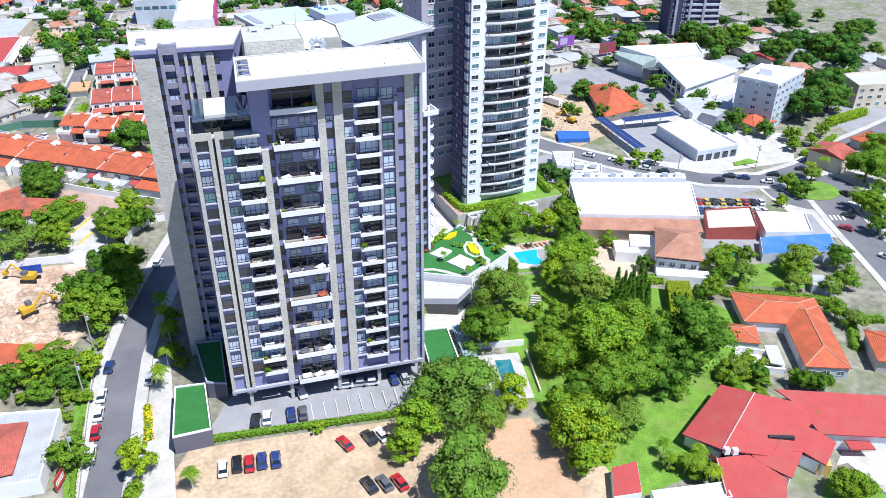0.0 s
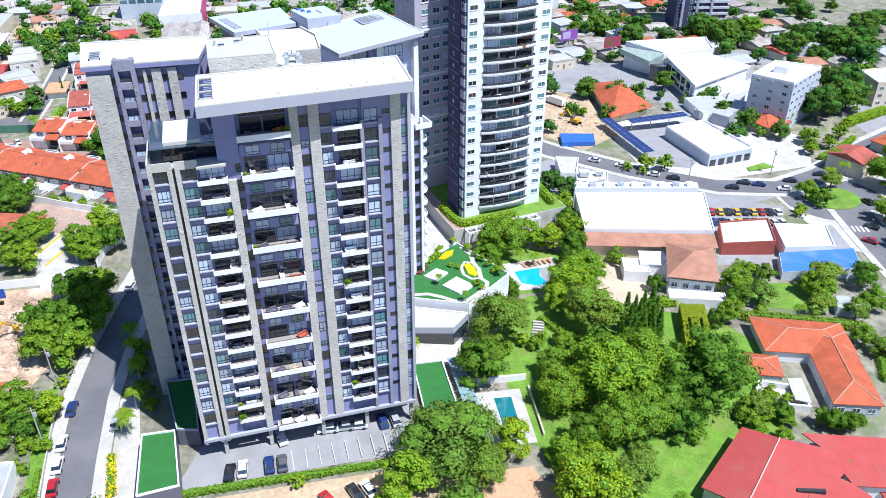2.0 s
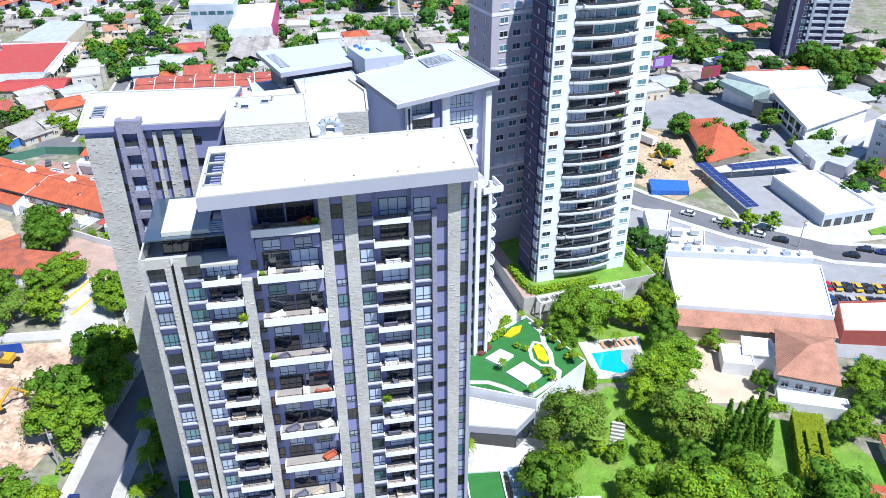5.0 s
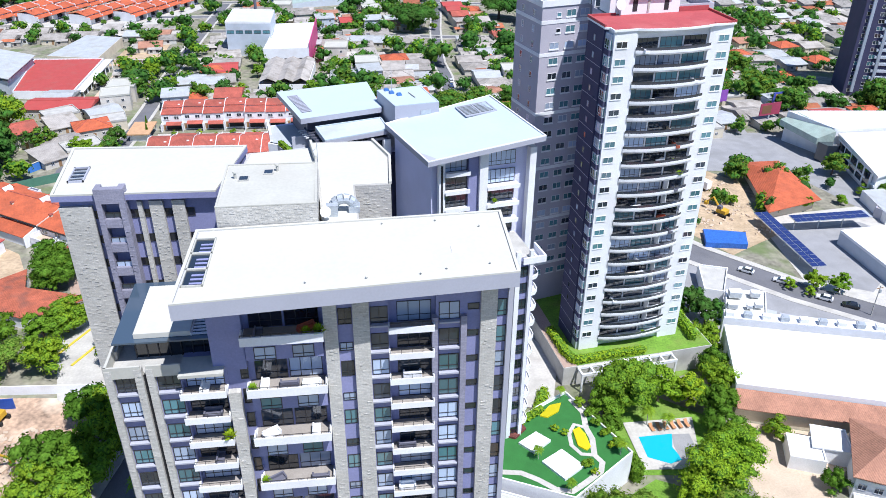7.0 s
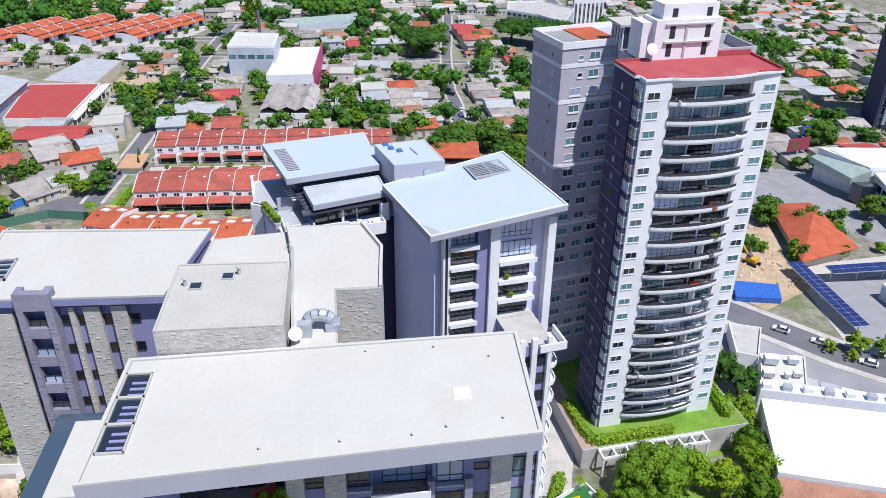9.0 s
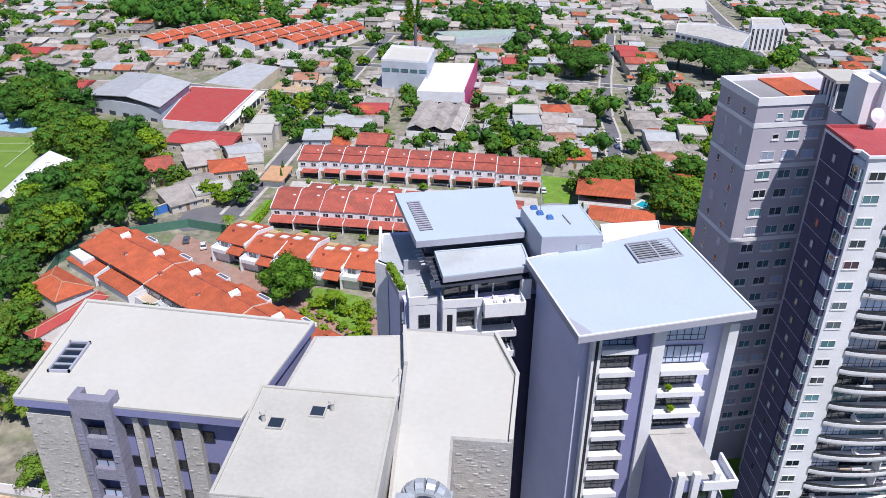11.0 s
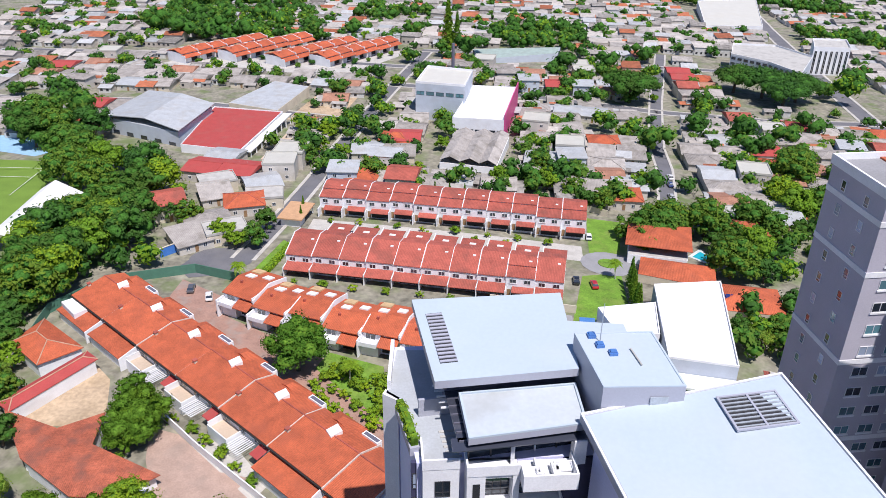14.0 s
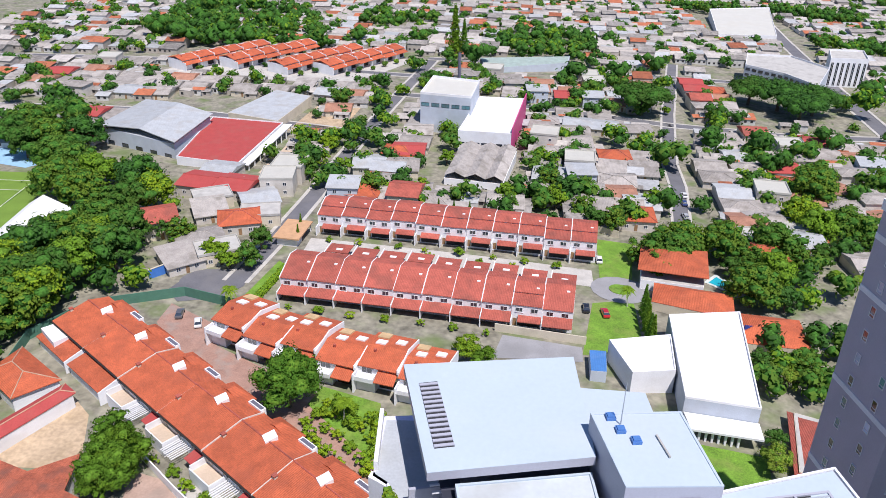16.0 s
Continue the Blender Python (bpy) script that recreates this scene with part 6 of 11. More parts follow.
stand("trees by the green pool", [("mid_c", 54.6, 112.4, 1.0), ("mid_b", 56.5, 133.4, 1.25), ("mid_a", 60, 138, 0.8), ("small_a", 64.5, 140, 1.0), ("small_b", 60, 134.5, 0.9)])
stand("garden trees below the podium", [("pale_big", 66, 145.5, 1.0), ("pale_big", 88, 143, 1.05), ("big_c", 88.5, 155.5, 0.85), ("big_c", 94.4, 160, 0.8), ("mid_c", 83.5, 152.5, 0.95), ("mid_d", 74.5, 153, 0.6), ("mid_d", 69, 151.5, 0.6), ("mid_b", 92, 148, 0.8), ("mid_b", 85.5, 134.5, 0.95), ("small_a", 73, 140.5, 1.1), ("small_b", 70.5, 142.5, 1.0), ("small_a", 79, 139.0, 1.2)])
stand("bright trees by the ramp", [("big_a", 81.5, 180.5, 0.85), ("mid_c", 89.5, 181, 1.1), ("mid_c", 95, 179, 1.0), ("mid_a", 76, 177, 0.9), ("mid_b", 74.5, 172, 0.75)])
stand("tall garden conifers", [("cypress", 93.6 + (i % 4) * 2.5 + 0.9 * (i // 4), 134 + (i // 4) * 3.2 + 0.4 * (i % 4), 1.3 + 0.1 * (i % 3)) for i in range(12)])
stand("garden trees of the east", [("mid_b", 112.1, 153.4, 0.6), ("mid_a", 131, 147, 0.95), ("mid_b", 127.5, 141.5, 0.85), ("mid_d", 134.5, 141.5, 0.9), ("mid_d", 155, 142, 1.15), ("mid_a", 150.5, 140.5, 0.9), ("mid_b", 166.3, 140.2, 0.95), ("mid_b", 142, 149.5, 0.7), ("mid_a", 137.5, 152, 0.75), ("mid_a", 160, 131, 0.8), ("mid_a", 122.5, 137.5, 0.75), ("mid_b", 118.5, 136.5, 0.6), ("mid_d", 146, 133, 0.8), ("mid_d", 152.5, 128.5, 0.8), ("mid_a", 146.5, 120, 0.7), ("mid_d", 148, 115, 0.7), ("small_a", 109, 168, 1.2), ("small_b", 131, 136.5, 1.1)])
stand("shrubs between the villas", [("mid_d", 106.5, 107.5, 0.75), ("mid_b", 111, 105.5, 0.6), ("small_b", 108.5, 108.5, 1.2), ("small_a", 104, 107, 1.2), ("mid_b", 118.6, 99.8, 0.7), ("mid_b", 121.5, 98.2, 0.7), ("small_a", 103.5, 103.5, 1.1), ("mid_a", 105.5, 70.5, 0.75), ("small_a", 80, 84, 1.0), ("small_b", 77.5, 87.5, 1.0), ("small_a", 90.5, 105.5, 1.1)])
grove("park trees below the white tower", ["mid_b", "mid_a", "mid_b"], 0.85, 1.05, [(105, 188), (103.5, 182), (99.5, 176), (97.5, 169.5), (98.5, 165), (112.5, 206), (111, 212), (107, 197)])
stand("trees at the western edge of the row houses", [("mid_a", -96, 290, 1.1), ("mid_b", -86, 271, 1.1), ("mid_a", -75, 251, 1.1), ("mid_b", -68, 239, 0.9), ("mid_a", -94, 300, 1.0), ("mid_c", -80, 262, 0.9)])
stand("shrubs beside the tower", [("small_a", -9.8, 150, 0.9), ("small_a", -10.2, 157, 1.0), ("small_b", -10.6, 161, 0.8), ("small_a", -10.0, 164, 1.1), ("small_a", -8.6, 145, 0.8), ("palm", -12.0, 162.5, 0.75), ("palm", -11.6, 168, 0.8), ("small_b", -25.8, 158, 0.8), ("small_a", -28, 151, 1.0)])
grove("street trees", ["mid_a", "mid_a", "mid_b"], 1.15, 1.35, [(-25, 166), (-29.5, 169), (-28.5, 177), (-21.5, 171), (-20.5, 177), (-24, 189), (-19.5, 187)])
grove("trees by the entrance drive", ["mid_b", "mid_a", "mid_d"], 0.9, 1.15, [(-46, 252), (-40, 219), (-45, 209), (-49, 219), (-37, 208), (-48, 205), (-19, 277), (-21, 211), (-15, 220), (-16, 211), (-22, 208)])
grove("roadside trees", ["mid_c", "small_a", "small_b"], 0.8, 1.0, [(-18, 116), (-19, 110), (-34, 147), (-38, 150), (-31, 141), (-41, 152), (-27, 148), (-28, 140)])
grove("trees beyond the pitch", ["big_b", "big_a"], 1.0, 1.25, [(-155, 402), (-149, 410), (-156, 435), (-165, 426), (-138, 415), (-136, 391), (-167, 414)])
grove("dense wood beside the pitch", ["big_a", "big_c", "mid_a", "big_b"], 0.9, 1.15, [(-124, 381), (-114, 377), (-109, 384), (-98, 374), (-121, 365), (-86, 360), (-101, 358), (-90, 352), (-110, 359)])
grove("dense wood behind the tent", ["big_b", "big_a", "big_c"], 0.9, 1.15, [(-100, 318), (-94, 338), (-86, 326), (-83, 334), (-99, 326), (-88, 312), (-80, 320), (-87, 320), (-102, 310), (-89, 305), (-88, 289), (-87, 294), (-95, 298)])
grove("trees along the northern street", ["mid_a", "mid_c"], 0.9, 1.15, [(-53, 418), (-46, 426), (-41, 442), (-35, 401), (-48, 399), (-45, 409), (-39, 496), (-28, 465), (-36, 472), (-30, 436)])
grove("garden trees among the houses", ["mid_b", "mid_a", "mid_c"], 0.8, 1.0, [(-76, 342), (-69, 339), (-55, 329), (-45, 338), (-45, 327), (-50, 325), (1, 437), (-2, 456), (1, 420), (2, 449)])
grove("trees behind the terraces", ["mid_a", "mid_b", "mid_c"], 0.9, 1.15, [(39, 398), (44, 394), (41, 385), (49, 380), (53, 371), (24, 384), (58, 370), (63, 376), (75, 392), (-21, 383), (-12, 388), (-5, 383)])
grove("large trees by the turning circle", ["mid_a", "big_a"], 0.85, 1.05, [(69, 356), (72, 347), (64, 349), (76, 356), (68, 340)])
grove("wooded gardens", ["big_a", "mid_a", "big_c", "mid_b"], 0.85, 1.05, [(89, 357), (96, 351), (100, 341), (100, 328), (91, 329), (111, 354), (124, 378), (90, 346), (107, 361), (105, 373), (121, 387), (120, 360), (134, 380), (138, 373)])
grove("garden trees beyond the white house", ["mid_b", "mid_d", "mid_a"], 0.6, 0.8, [(86, 299), (89, 296), (94, 299), (86, 292), (91, 293), (96, 295), (82, 271), (80, 264), (98, 302), (102, 296)])
grove("far wood on the rise", ["big_b", "big_a", "big_c"], 1.1, 1.4, [(-203, 644), (-194, 669), (-161, 654), (-150, 679), (-161, 623), (-129, 650), (-177, 609), (-141, 617), (-201, 624), (-204, 718), (-173, 726)])
grove("far trees by the chimney", ["big_a", "mid_b", "big_b"], 0.9, 1.2, [(-38, 631), (-52, 628), (-4, 596), (3, 590), (-12, 619), (-99, 618), (-76, 642)])
grove("trees of the far gardens", ["big_a", "big_b", "mid_b"], 0.9, 1.2, [(104, 608), (86, 689), (61, 537), (78, 568), (53, 559), (197, 562), (217, 578), (197, 540), (117, 499), (85, 437), (108, 466)])
grove("trees of the eastern gardens", ["big_a", "mid_c", "big_c"], 0.9, 1.15, [(141, 454), (146, 442), (127, 436), (133, 413), (126, 417), (159, 474), (126, 456), (171, 455)])
grove("trees behind the eastern street", ["big_a", "mid_b", "mid_a"], 0.9, 1.15, [(231, 413), (239, 394), (246, 376), (219, 372), (243, 349), (258, 350), (264, 334), (274, 330), (205, 377), (221, 351), (297, 341)])
grove("trees of the far east", ["big_b", "mid_a", "big_a"], 0.9, 1.2, [(333, 357), (369, 375), (342, 324), (360, 331), (288, 296), (304, 296), (301, 282), (247, 242), (256, 243), (238, 238), (337, 300), (348, 384)])
grove("shrubs and trees by the showroom", ["mid_a", "small_a"], 0.8, 1.1, [(174, 280), (186, 282), (164, 287), (190, 266), (207, 240), (208, 233), (213, 229), (217, 217), (193, 229), (222, 226), (206, 254), (201, 271), (201, 288)])
stand("large trees of the eastern quarter", [("big_b", 262, 254, 1.25), ("big_a", 256, 247, 0.9), ("big_b", 296, 312, 1.2), ("big_a", 282, 308, 1.0), ("big_c", 281, 338, 1.1), ("big_a", 264, 350, 1.1), ("big_b", 318, 300, 1.1), ("big_b", 306, 306, 1.1), ("mid_c", 248, 330, 1.0), ("mid_c", 219, 221, 0.9), ("small_b", 143.5, 219.8, 1.0), ("small_b", 147, 216, 0.9), ("mid_a", 188.5, 187, 0.8), ("small_b", 178, 177, 1.0), ("small_a", 180, 179, 0.9)])
grove("trees on the eastern corner", ["mid_b", "mid_a", "big_a"], 0.9, 1.1, [(211, 172), (203, 162), (219, 184), (194, 153), (201, 167), (235, 194)])

grove("street palms", ["palm"], 0.7, 0.85, [(-9, 109), (-12.6, 139), (-11.6, 146), (-10.5, 154), (-40, 156)])
grove("garden palms", ["palm"], 0.6, 0.75, [(80, 84), (82, 86), (81, 81), (74.5, 166), (87, 172), (84, 174), (46, 146), (112, 89), (139, 133), (113, 350), (120, 348), (124, 344)])
grove("palms by the roundabout", ["palm"], 0.8, 0.95, [(202.4, 193.5), (209.5, 195), (214, 203), (224, 238), (205, 152), (-84, 326), (-42, 305), (58, 322), (-5, 265)])
grove("clipped conifers", ["cypress"], 1.1, 1.4, [(61.5, 303), (61.5, 306), (61.3, 309), (61.5, 312), (61.4, 315), (61.5, 318)])
stand("tall far conifers", [("cypress", -13.1, 612, 4.2), ("cypress", -8, 616, 3.0)])
grove("small conifers", ["cypress"], 0.75, 0.9, [(3, 371), (8, 370), (13, 370), (-37, 352), (-36, 345)])
grove("large trees of the paved drive", ["big_b"], 1.0, 1.05, [(-17.2, 268.6)])
grove("trees beside the row houses", ["big_b", "mid_b"], 0.8, 0.9, [(-42.0, 245.4), (-44, 239.5), (-43.2, 242.4)])
grove("garden shrubs of the drive", ["small_b", "small_a", "small_b"], 0.6, 1.0, [(-7, 266), (-4, 268.5), (-1, 263), (2, 260), (3.5, 256), (0.5, 266), (-9.5, 270), (2.4, 264), (-11, 260), (-8, 262), (-10, 266), (-6, 255), (-3, 252), (-2, 257), (-8, 249), (-13, 255), (0, 248), (3, 251), (-5, 260), (-3, 264), (-12, 263), (1, 254), (-4, 249.5), (-9, 257), (4.5, 262), (-6.5, 269)])
grove("trees on the roundabout", ["mid_b", "mid_d"], 0.7, 0.9, [(189, 181), (201, 190)])
grove("roadside hedge trees", ["mid_c"], 0.7, 0.8, [(214, 214), (224, 216), (234, 222), (150, 219), (156, 217)])
grove("trees of the roadside gardens", ["mid_a", "small_a", "mid_b"], 0.75, 0.95, [(-33.7, 152), (-31.5, 135), (-31, 145), (-29.4, 121.5)])
grove("trees behind the roadside wall", ["mid_b", "small_a", "mid_a", "small_b"], 0.6, 0.9, [(-45, 145), (-40, 144), (-36, 143), (-47, 141), (-43, 149)])
grove("broad rain trees", ["umbrella"], 1.2, 1.4, [(85, 514), (145, 553), (158, 546), (163, 527), (174, 542)])
grove("trees behind the terraced rows", ["mid_b", "mid_a"], 0.75, 0.9, [(22, 287), (18, 291), (38, 368), (26, 378)])

# ---------------------------------------------------------------- houses
PROTO = {}


def house(key, w, d, h, roof, roof_mat, wall_mat, label, wins=2, pitch=0.3, over=0.5, step=0.0, parapet=False):
    """A low house. Its front is -y; roof: 'gable', 'hip', 'shed' or 'flat'."""
    ob = thing("house", 0, 0, -420, 0, label, "house")
    part("wall", boxes((0, w, 0, d, -1.5, h)), wall_mat, ob)
    bm = bmesh.new()
    o = over
    if roof == "flat":
        box(bm, -0.15, w + 0.15, -0.15, d + 0.15, h, h + 0.25)
        if parapet:
            rim(bm, [(-0.15, -0.15), (w + 0.15, -0.15), (w + 0.15, d + 0.15), (-0.15, d + 0.15)], 0.2, h + 0.25, h + 0.7)
    else:
        t = 0.18
        if roof == "shed":
            pts = [(-o, -o, h + 0.02), (w + o, -o, h + 0.02), (w + o, d + o, h + pitch * d), (-o, d + o, h + pitch * d)]
            quads = [(0, 1, 2, 3)]
        else:
            rd = d / 2
            e = min(rd * 0.9, w * 0.4) if roof == "hip" else -o
            top = h + pitch * (rd + o)
            pts = [(-o, -o, h), (w + o, -o, h), (w + o, d + o, h), (-o, d + o, h), (e, rd, top), (w - e, rd, top)]
            quads = [(0, 1, 5, 4), (2, 3, 4, 5), (1, 2, 5), (3, 0, 4)]
        lo = [bm.verts.new(p) for p in pts]
        hi = [bm.verts.new((p[0], p[1], p[2] + t)) for p in pts]
        for q in quads:
            if roof == "gable" and len(q) == 3:
                bm.faces.new([hi[i] for i in q])
                continue
            bm.faces.new([hi[i] for i in q])
            bm.faces.new([lo[i] for i in q][::-1])
        for i in range(4):
            j = (i + 1) % 4
            bm.faces.new((lo[i], lo[j], hi[j], hi[i]))
    part("roof", bm, roof_mat, ob)
    if roof in ("gable", "hip"):
        bm = bmesh.new()
        tube(bm, (pts[4][0], pts[4][1], pts[4][2] + 0.2), (pts[5][0], pts[5][1], pts[5][2] + 0.2), 0.16, 0.16, 6)
        if roof == "hip":
            for a, b in ((0, 4), (3, 4), (1, 5), (2, 5)):
                tube(bm, (pts[a][0], pts[a][1], pts[a][2] + 0.2), (pts[b][0], pts[b][1], pts[b][2] + 0.2), 0.13, 0.13, 6)
        part("ridge", bm, roof_mat if roof_mat is not M_TILE else M_TILEDARK, ob)
    n = wins
    for i in range(n):
        u = w * (i + 0.5) / n - 0.6
        for lvl in range(max(1, int(h / 2.9))):
            if n > 2 and i == n // 2 and lvl == 0:
                continue
            small_window(ob, u, -0.03, 1.0 + 2.9 * lvl, 1.2, 1.2, M_GLASS)
    part("door", boxes((w / 2 - 0.5, w / 2 + 0.5, -0.06, 0.0, 0.0, 2.1)), M_WOOD, ob, "brown door")
    PROTO[key] = ob
    return ob


def put(key, x, y, rz=0.0, dz=0.0, group="", label=""):
    c = copy_thing(PROTO[key], pose(x, y, ground_z(x, y) + dz, 0, 0, rz))
    return tagged(c, label, group=group)


house("grey_a", 11.5, 13, 2.6, "gable", M_GREYROOF, M_CREAM, "low cream house with a weathered grey roof", pitch=0.22)
house("grey_b", 10, 12, 2.5, "shed", M_GREYROOF, M_TOWNWALL, "low white house with a grey sheet roof", pitch=0.1)
house("grey_c", 13, 11, 2.6, "hip", M_GREYROOF, M_TOWNWALL, "low white house with a grey hipped roof", pitch=0.25)
house("zinc_a", 11.5, 13, 2.8, "gable", M_ZINC, M_TOWNWALL, "low house with a pale zinc roof", pitch=0.18)
house("zinc_b", 10, 9, 5.8, "shed", M_ZINC, M_PALEBLUE, "two-storey pale blue house with a zinc roof", pitch=0.08)
house("tile_a", 12, 11, 3.4, "hip", M_TILE, M_TOWNWALL, "white house with an orange hipped tile roof", pitch=0.32)
house("tile_b", 10, 12, 5.6, "gable", M_TILEDARK, M_CREAM, "two-storey cream house with a dark red tile roof", pitch=0.28)
house("flat_a", 11, 11, 6.2, "flat", M_ROOFBOX, M_TOWNWALL, "two-storey white house with a flat concrete roof", parapet=True)
house("flat_b", 12, 9, 3.6, "flat", M_CONC, M_CREAM, "low cream building with a flat roof", parapet=True)
house("grey_d", 12, 9, 5.4, "hip", M_GREYROOF, M_TOWNWALL, "two-storey house with a weathered grey hipped roof", pitch=0.2)
house("brown_a", 11, 12, 2.7, "gable", M_FADED, M_CREAM, "low house with a faded brown tile roof", pitch=0.22)
house("red_a", 12, 13, 3.8, "gable", M_REDROOF, M_TOWNWALL, "white house with a red sheet roof", pitch=0.18)

# terraced houses: two-storey units with a garage front and clay roofs
def slope(bm, quad, t=0.16):
    lo = [bm.verts.new(p) for p in quad]
    hi = [bm.verts.new((p[0], p[1], p[2] + t)) for p in quad]
    bm.faces.new(hi), bm.faces.new(lo[::-1])
    for i in range(len(quad)):
        j = (i + 1) % len(quad)
        bm.faces.new((lo[i], lo[j], hi[j], hi[i]))


def profile(bm, x0, x1, outline):
    """A solid with the given outline in y and z, from x0 to x1."""
    lo = [bm.verts.new((x0, y, z)) for y, z in outline]
    hi = [bm.verts.new((x1, y, z)) for y, z in outline]
    bm.faces.new(lo), bm.faces.new(hi[::-1])
    for i in range(len(outline)):
        j = (i + 1) % len(outline)
        bm.faces.new((lo[j], lo[i], hi[i], hi[j]))
    return bm


def terrace_unit(key, stepped):
    ob = thing("terraced_house", 0, 0, -430, 0, "white two-storey terraced house with clay tile roofs and a garage", "house")
    w = 7.5
    front = 5.9 if stepped else 5.3
    part("wall", boxes((0, w, 3.0, 15.0, -1.5, front - 0.1)), M_WHITE, ob)
    part("side_wall", boxes((0, 0.25, 0.4 if stepped else -0.2, 3.0, -1.5, 2.9)), M_WHITE, ob)
    # no opening is cut: a dark sheet on the wall paints the garage's shade
    part("garage_opening", boxes((1.6, w - 0.6, 2.95, 3.0, 0.0, 2.3)), M_DARK, ob, "dark sheet painted for the shade inside the garage")
    part("door", boxes((0.4, 1.3, 2.94, 3.0, 0.0, 2.1)), M_WOOD, ob)
    bm = bmesh.new()
    if stepped:
        slope(bm, [(1.7, 0.6, 2.45), (w - 0.2, 0.6, 2.45), (w - 0.2, 2.98, 2.95), (1.7, 2.98, 2.95)])
    else:
        slope(bm, [(0.3, -0.4, 2.3), (w - 0.05, -0.4, 2.3), (w - 0.05, 2.98, 3.2), (0.3, 2.98, 3.2)])
    part("porch_roof", bm, M_TILEDARK, ob, "red tiled porch roof")
    if stepped:
        part("clerestory", boxes((0.1, w - 0.1, 7.2, 7.5, front - 0.1, 7.2)), M_WHITE, ob)
        bm = bmesh.new()
        slope(bm, [(0.05, 2.75, front), (w - 0.05, 2.75, front), (w - 0.05, 7.2, 6.75), (0.05, 7.2, 6.75)])
        part("front_roof", bm, M_TILEDARK, ob, "red clay tile roof")
        top = [(7.0, 7.1), (11.0, 8.0)]
        outline = [(2.6, front - 0.1), (7.0, 6.7), (7.0, 7.1), (11.0, 7.95), (15.5, 6.7), (15.5, 7.1), (11.0, 8.3), (6.9, 7.45), (6.9, 7.05), (2.6, front + 0.35)]
    else:
        top = [(2.75, front), (11.0, 7.9)]
        outline = [(2.6, front - 0.1), (11.0, 7.85), (15.5, 6.7), (15.5, 7.1), (11.0, 8.2), (2.6, front + 0.35)]
    bm = bmesh.new()
    (ya, za), (yb, zb) = top
    slope(bm, [(0.05, ya, za), (w - 0.05, ya, za), (w - 0.05, yb, zb), (0.05, yb, zb)])
    slope(bm, [(0.05, 11.0, zb), (w - 0.05, 11.0, zb), (w - 0.05, 15.5, 6.8), (0.05, 15.5, 6.8)])
    part("rear_roof", bm, M_TILEDARK, ob, "red clay tile roof")
    part("party_wall", profile(bmesh.new(), -0.11, 0.11, outline), M_WHITE, ob, "white raised party wall")
    for u in (1.0, 4.7):
        small_window(ob, u, 2.95, front - 1.9, 1.7, 1.25, M_GLASS)
    part("skylight", boxes((5.4, 6.2, 8.6, 9.5, 7.3 if stepped else 7.0, 7.75 if stepped else 7.5)), M_BRIGHT, ob)
    part("window_sill", boxes((0.8, 2.9, 2.86, 2.95, front - 2.05, front - 1.93)), M_WHITE, ob)
    PROTO[key] = ob


terrace_unit("terrace", True)
terrace_unit("low_terrace", False)
STEPS = [0.0, 0.25, 0.1, 0.45, 0.2, 0.0, 0.35, 0.15, 0.4, 0.1, 0.3]
for i in range(11):
    x, y = Vector((-32, 349.5)).lerp(Vector((43.6, 343.6)), i / 10)
    put("terrace", x, y + STEPS[i - 4] - 0.2, -4.5, dz=STEPS[i], group="upper row of terraced houses")
for i in range(10):
    x, y = Vector((-32, 309.5)).lerp(Vector((35.0, 303.4)), i / 9)
    put("low_terrace" if i != 8 else "terrace", x, y + STEPS[i - 3] - 0.2, -5.2, dz=STEPS[i - 6], group="lower row of terraced houses")


def annex_kind():
    ob = thing("carport", 0, 0, -435, 0, "small carport with a red clay tile roof behind the terrace", "carport")
    bm = bmesh.new()
    slope(bm, [(0, 0, 2.9), (6.6, 0, 2.9), (6.6, 6.0, 2.4), (0, 6.0, 2.4)])
    part("roof", bm, M_TILEDARK, ob)
    part("wall", boxes((-0.25, 0.0, -3.0, 6.2, -1.0, 3.1)), M_WHITE, ob)
    part("wall", boxes((0.1, 6.5, 0.0, 0.25, -1.0, 2.8)), M_WHITE, ob)
    part("skylight", boxes((2.6, 4.4, 1.6, 2.6, 2.6, 3.05)), M_BRIGHT, ob)
    PROTO["annex"] = ob


annex_kind()
for i in range(10):
    if i != 0:
        x, y = Vector((-33, 334.0)).lerp(Vector((38.0, 326.0)), i / 9)
        put("annex", x, y + (0.8 if i % 3 == 1 else 0.0), -5.6, group="carports behind the lower terrace")
grove("shrubs of the terrace drive", ["small_a", "small_b"], 0.5, 0.8, [(-27, 346), (-18, 345), (-6, 344.5), (2, 343), (12, 343), (22, 342), (31, 341), (-24, 342), (-12, 341), (4, 339), (18, 338), (28, 336.5), (40, 340)])
grove("front garden shrubs", ["small_b", "small_a"], 0.5, 0.75, [(-28, 306), (-20, 305), (-12, 304), (-3, 303.5), (6, 303), (14, 302), (22, 301)])


M_FADEDROOF = material("faded_cream_roof", (0.6, 0.42, 0.22), 0.85, 0.15)


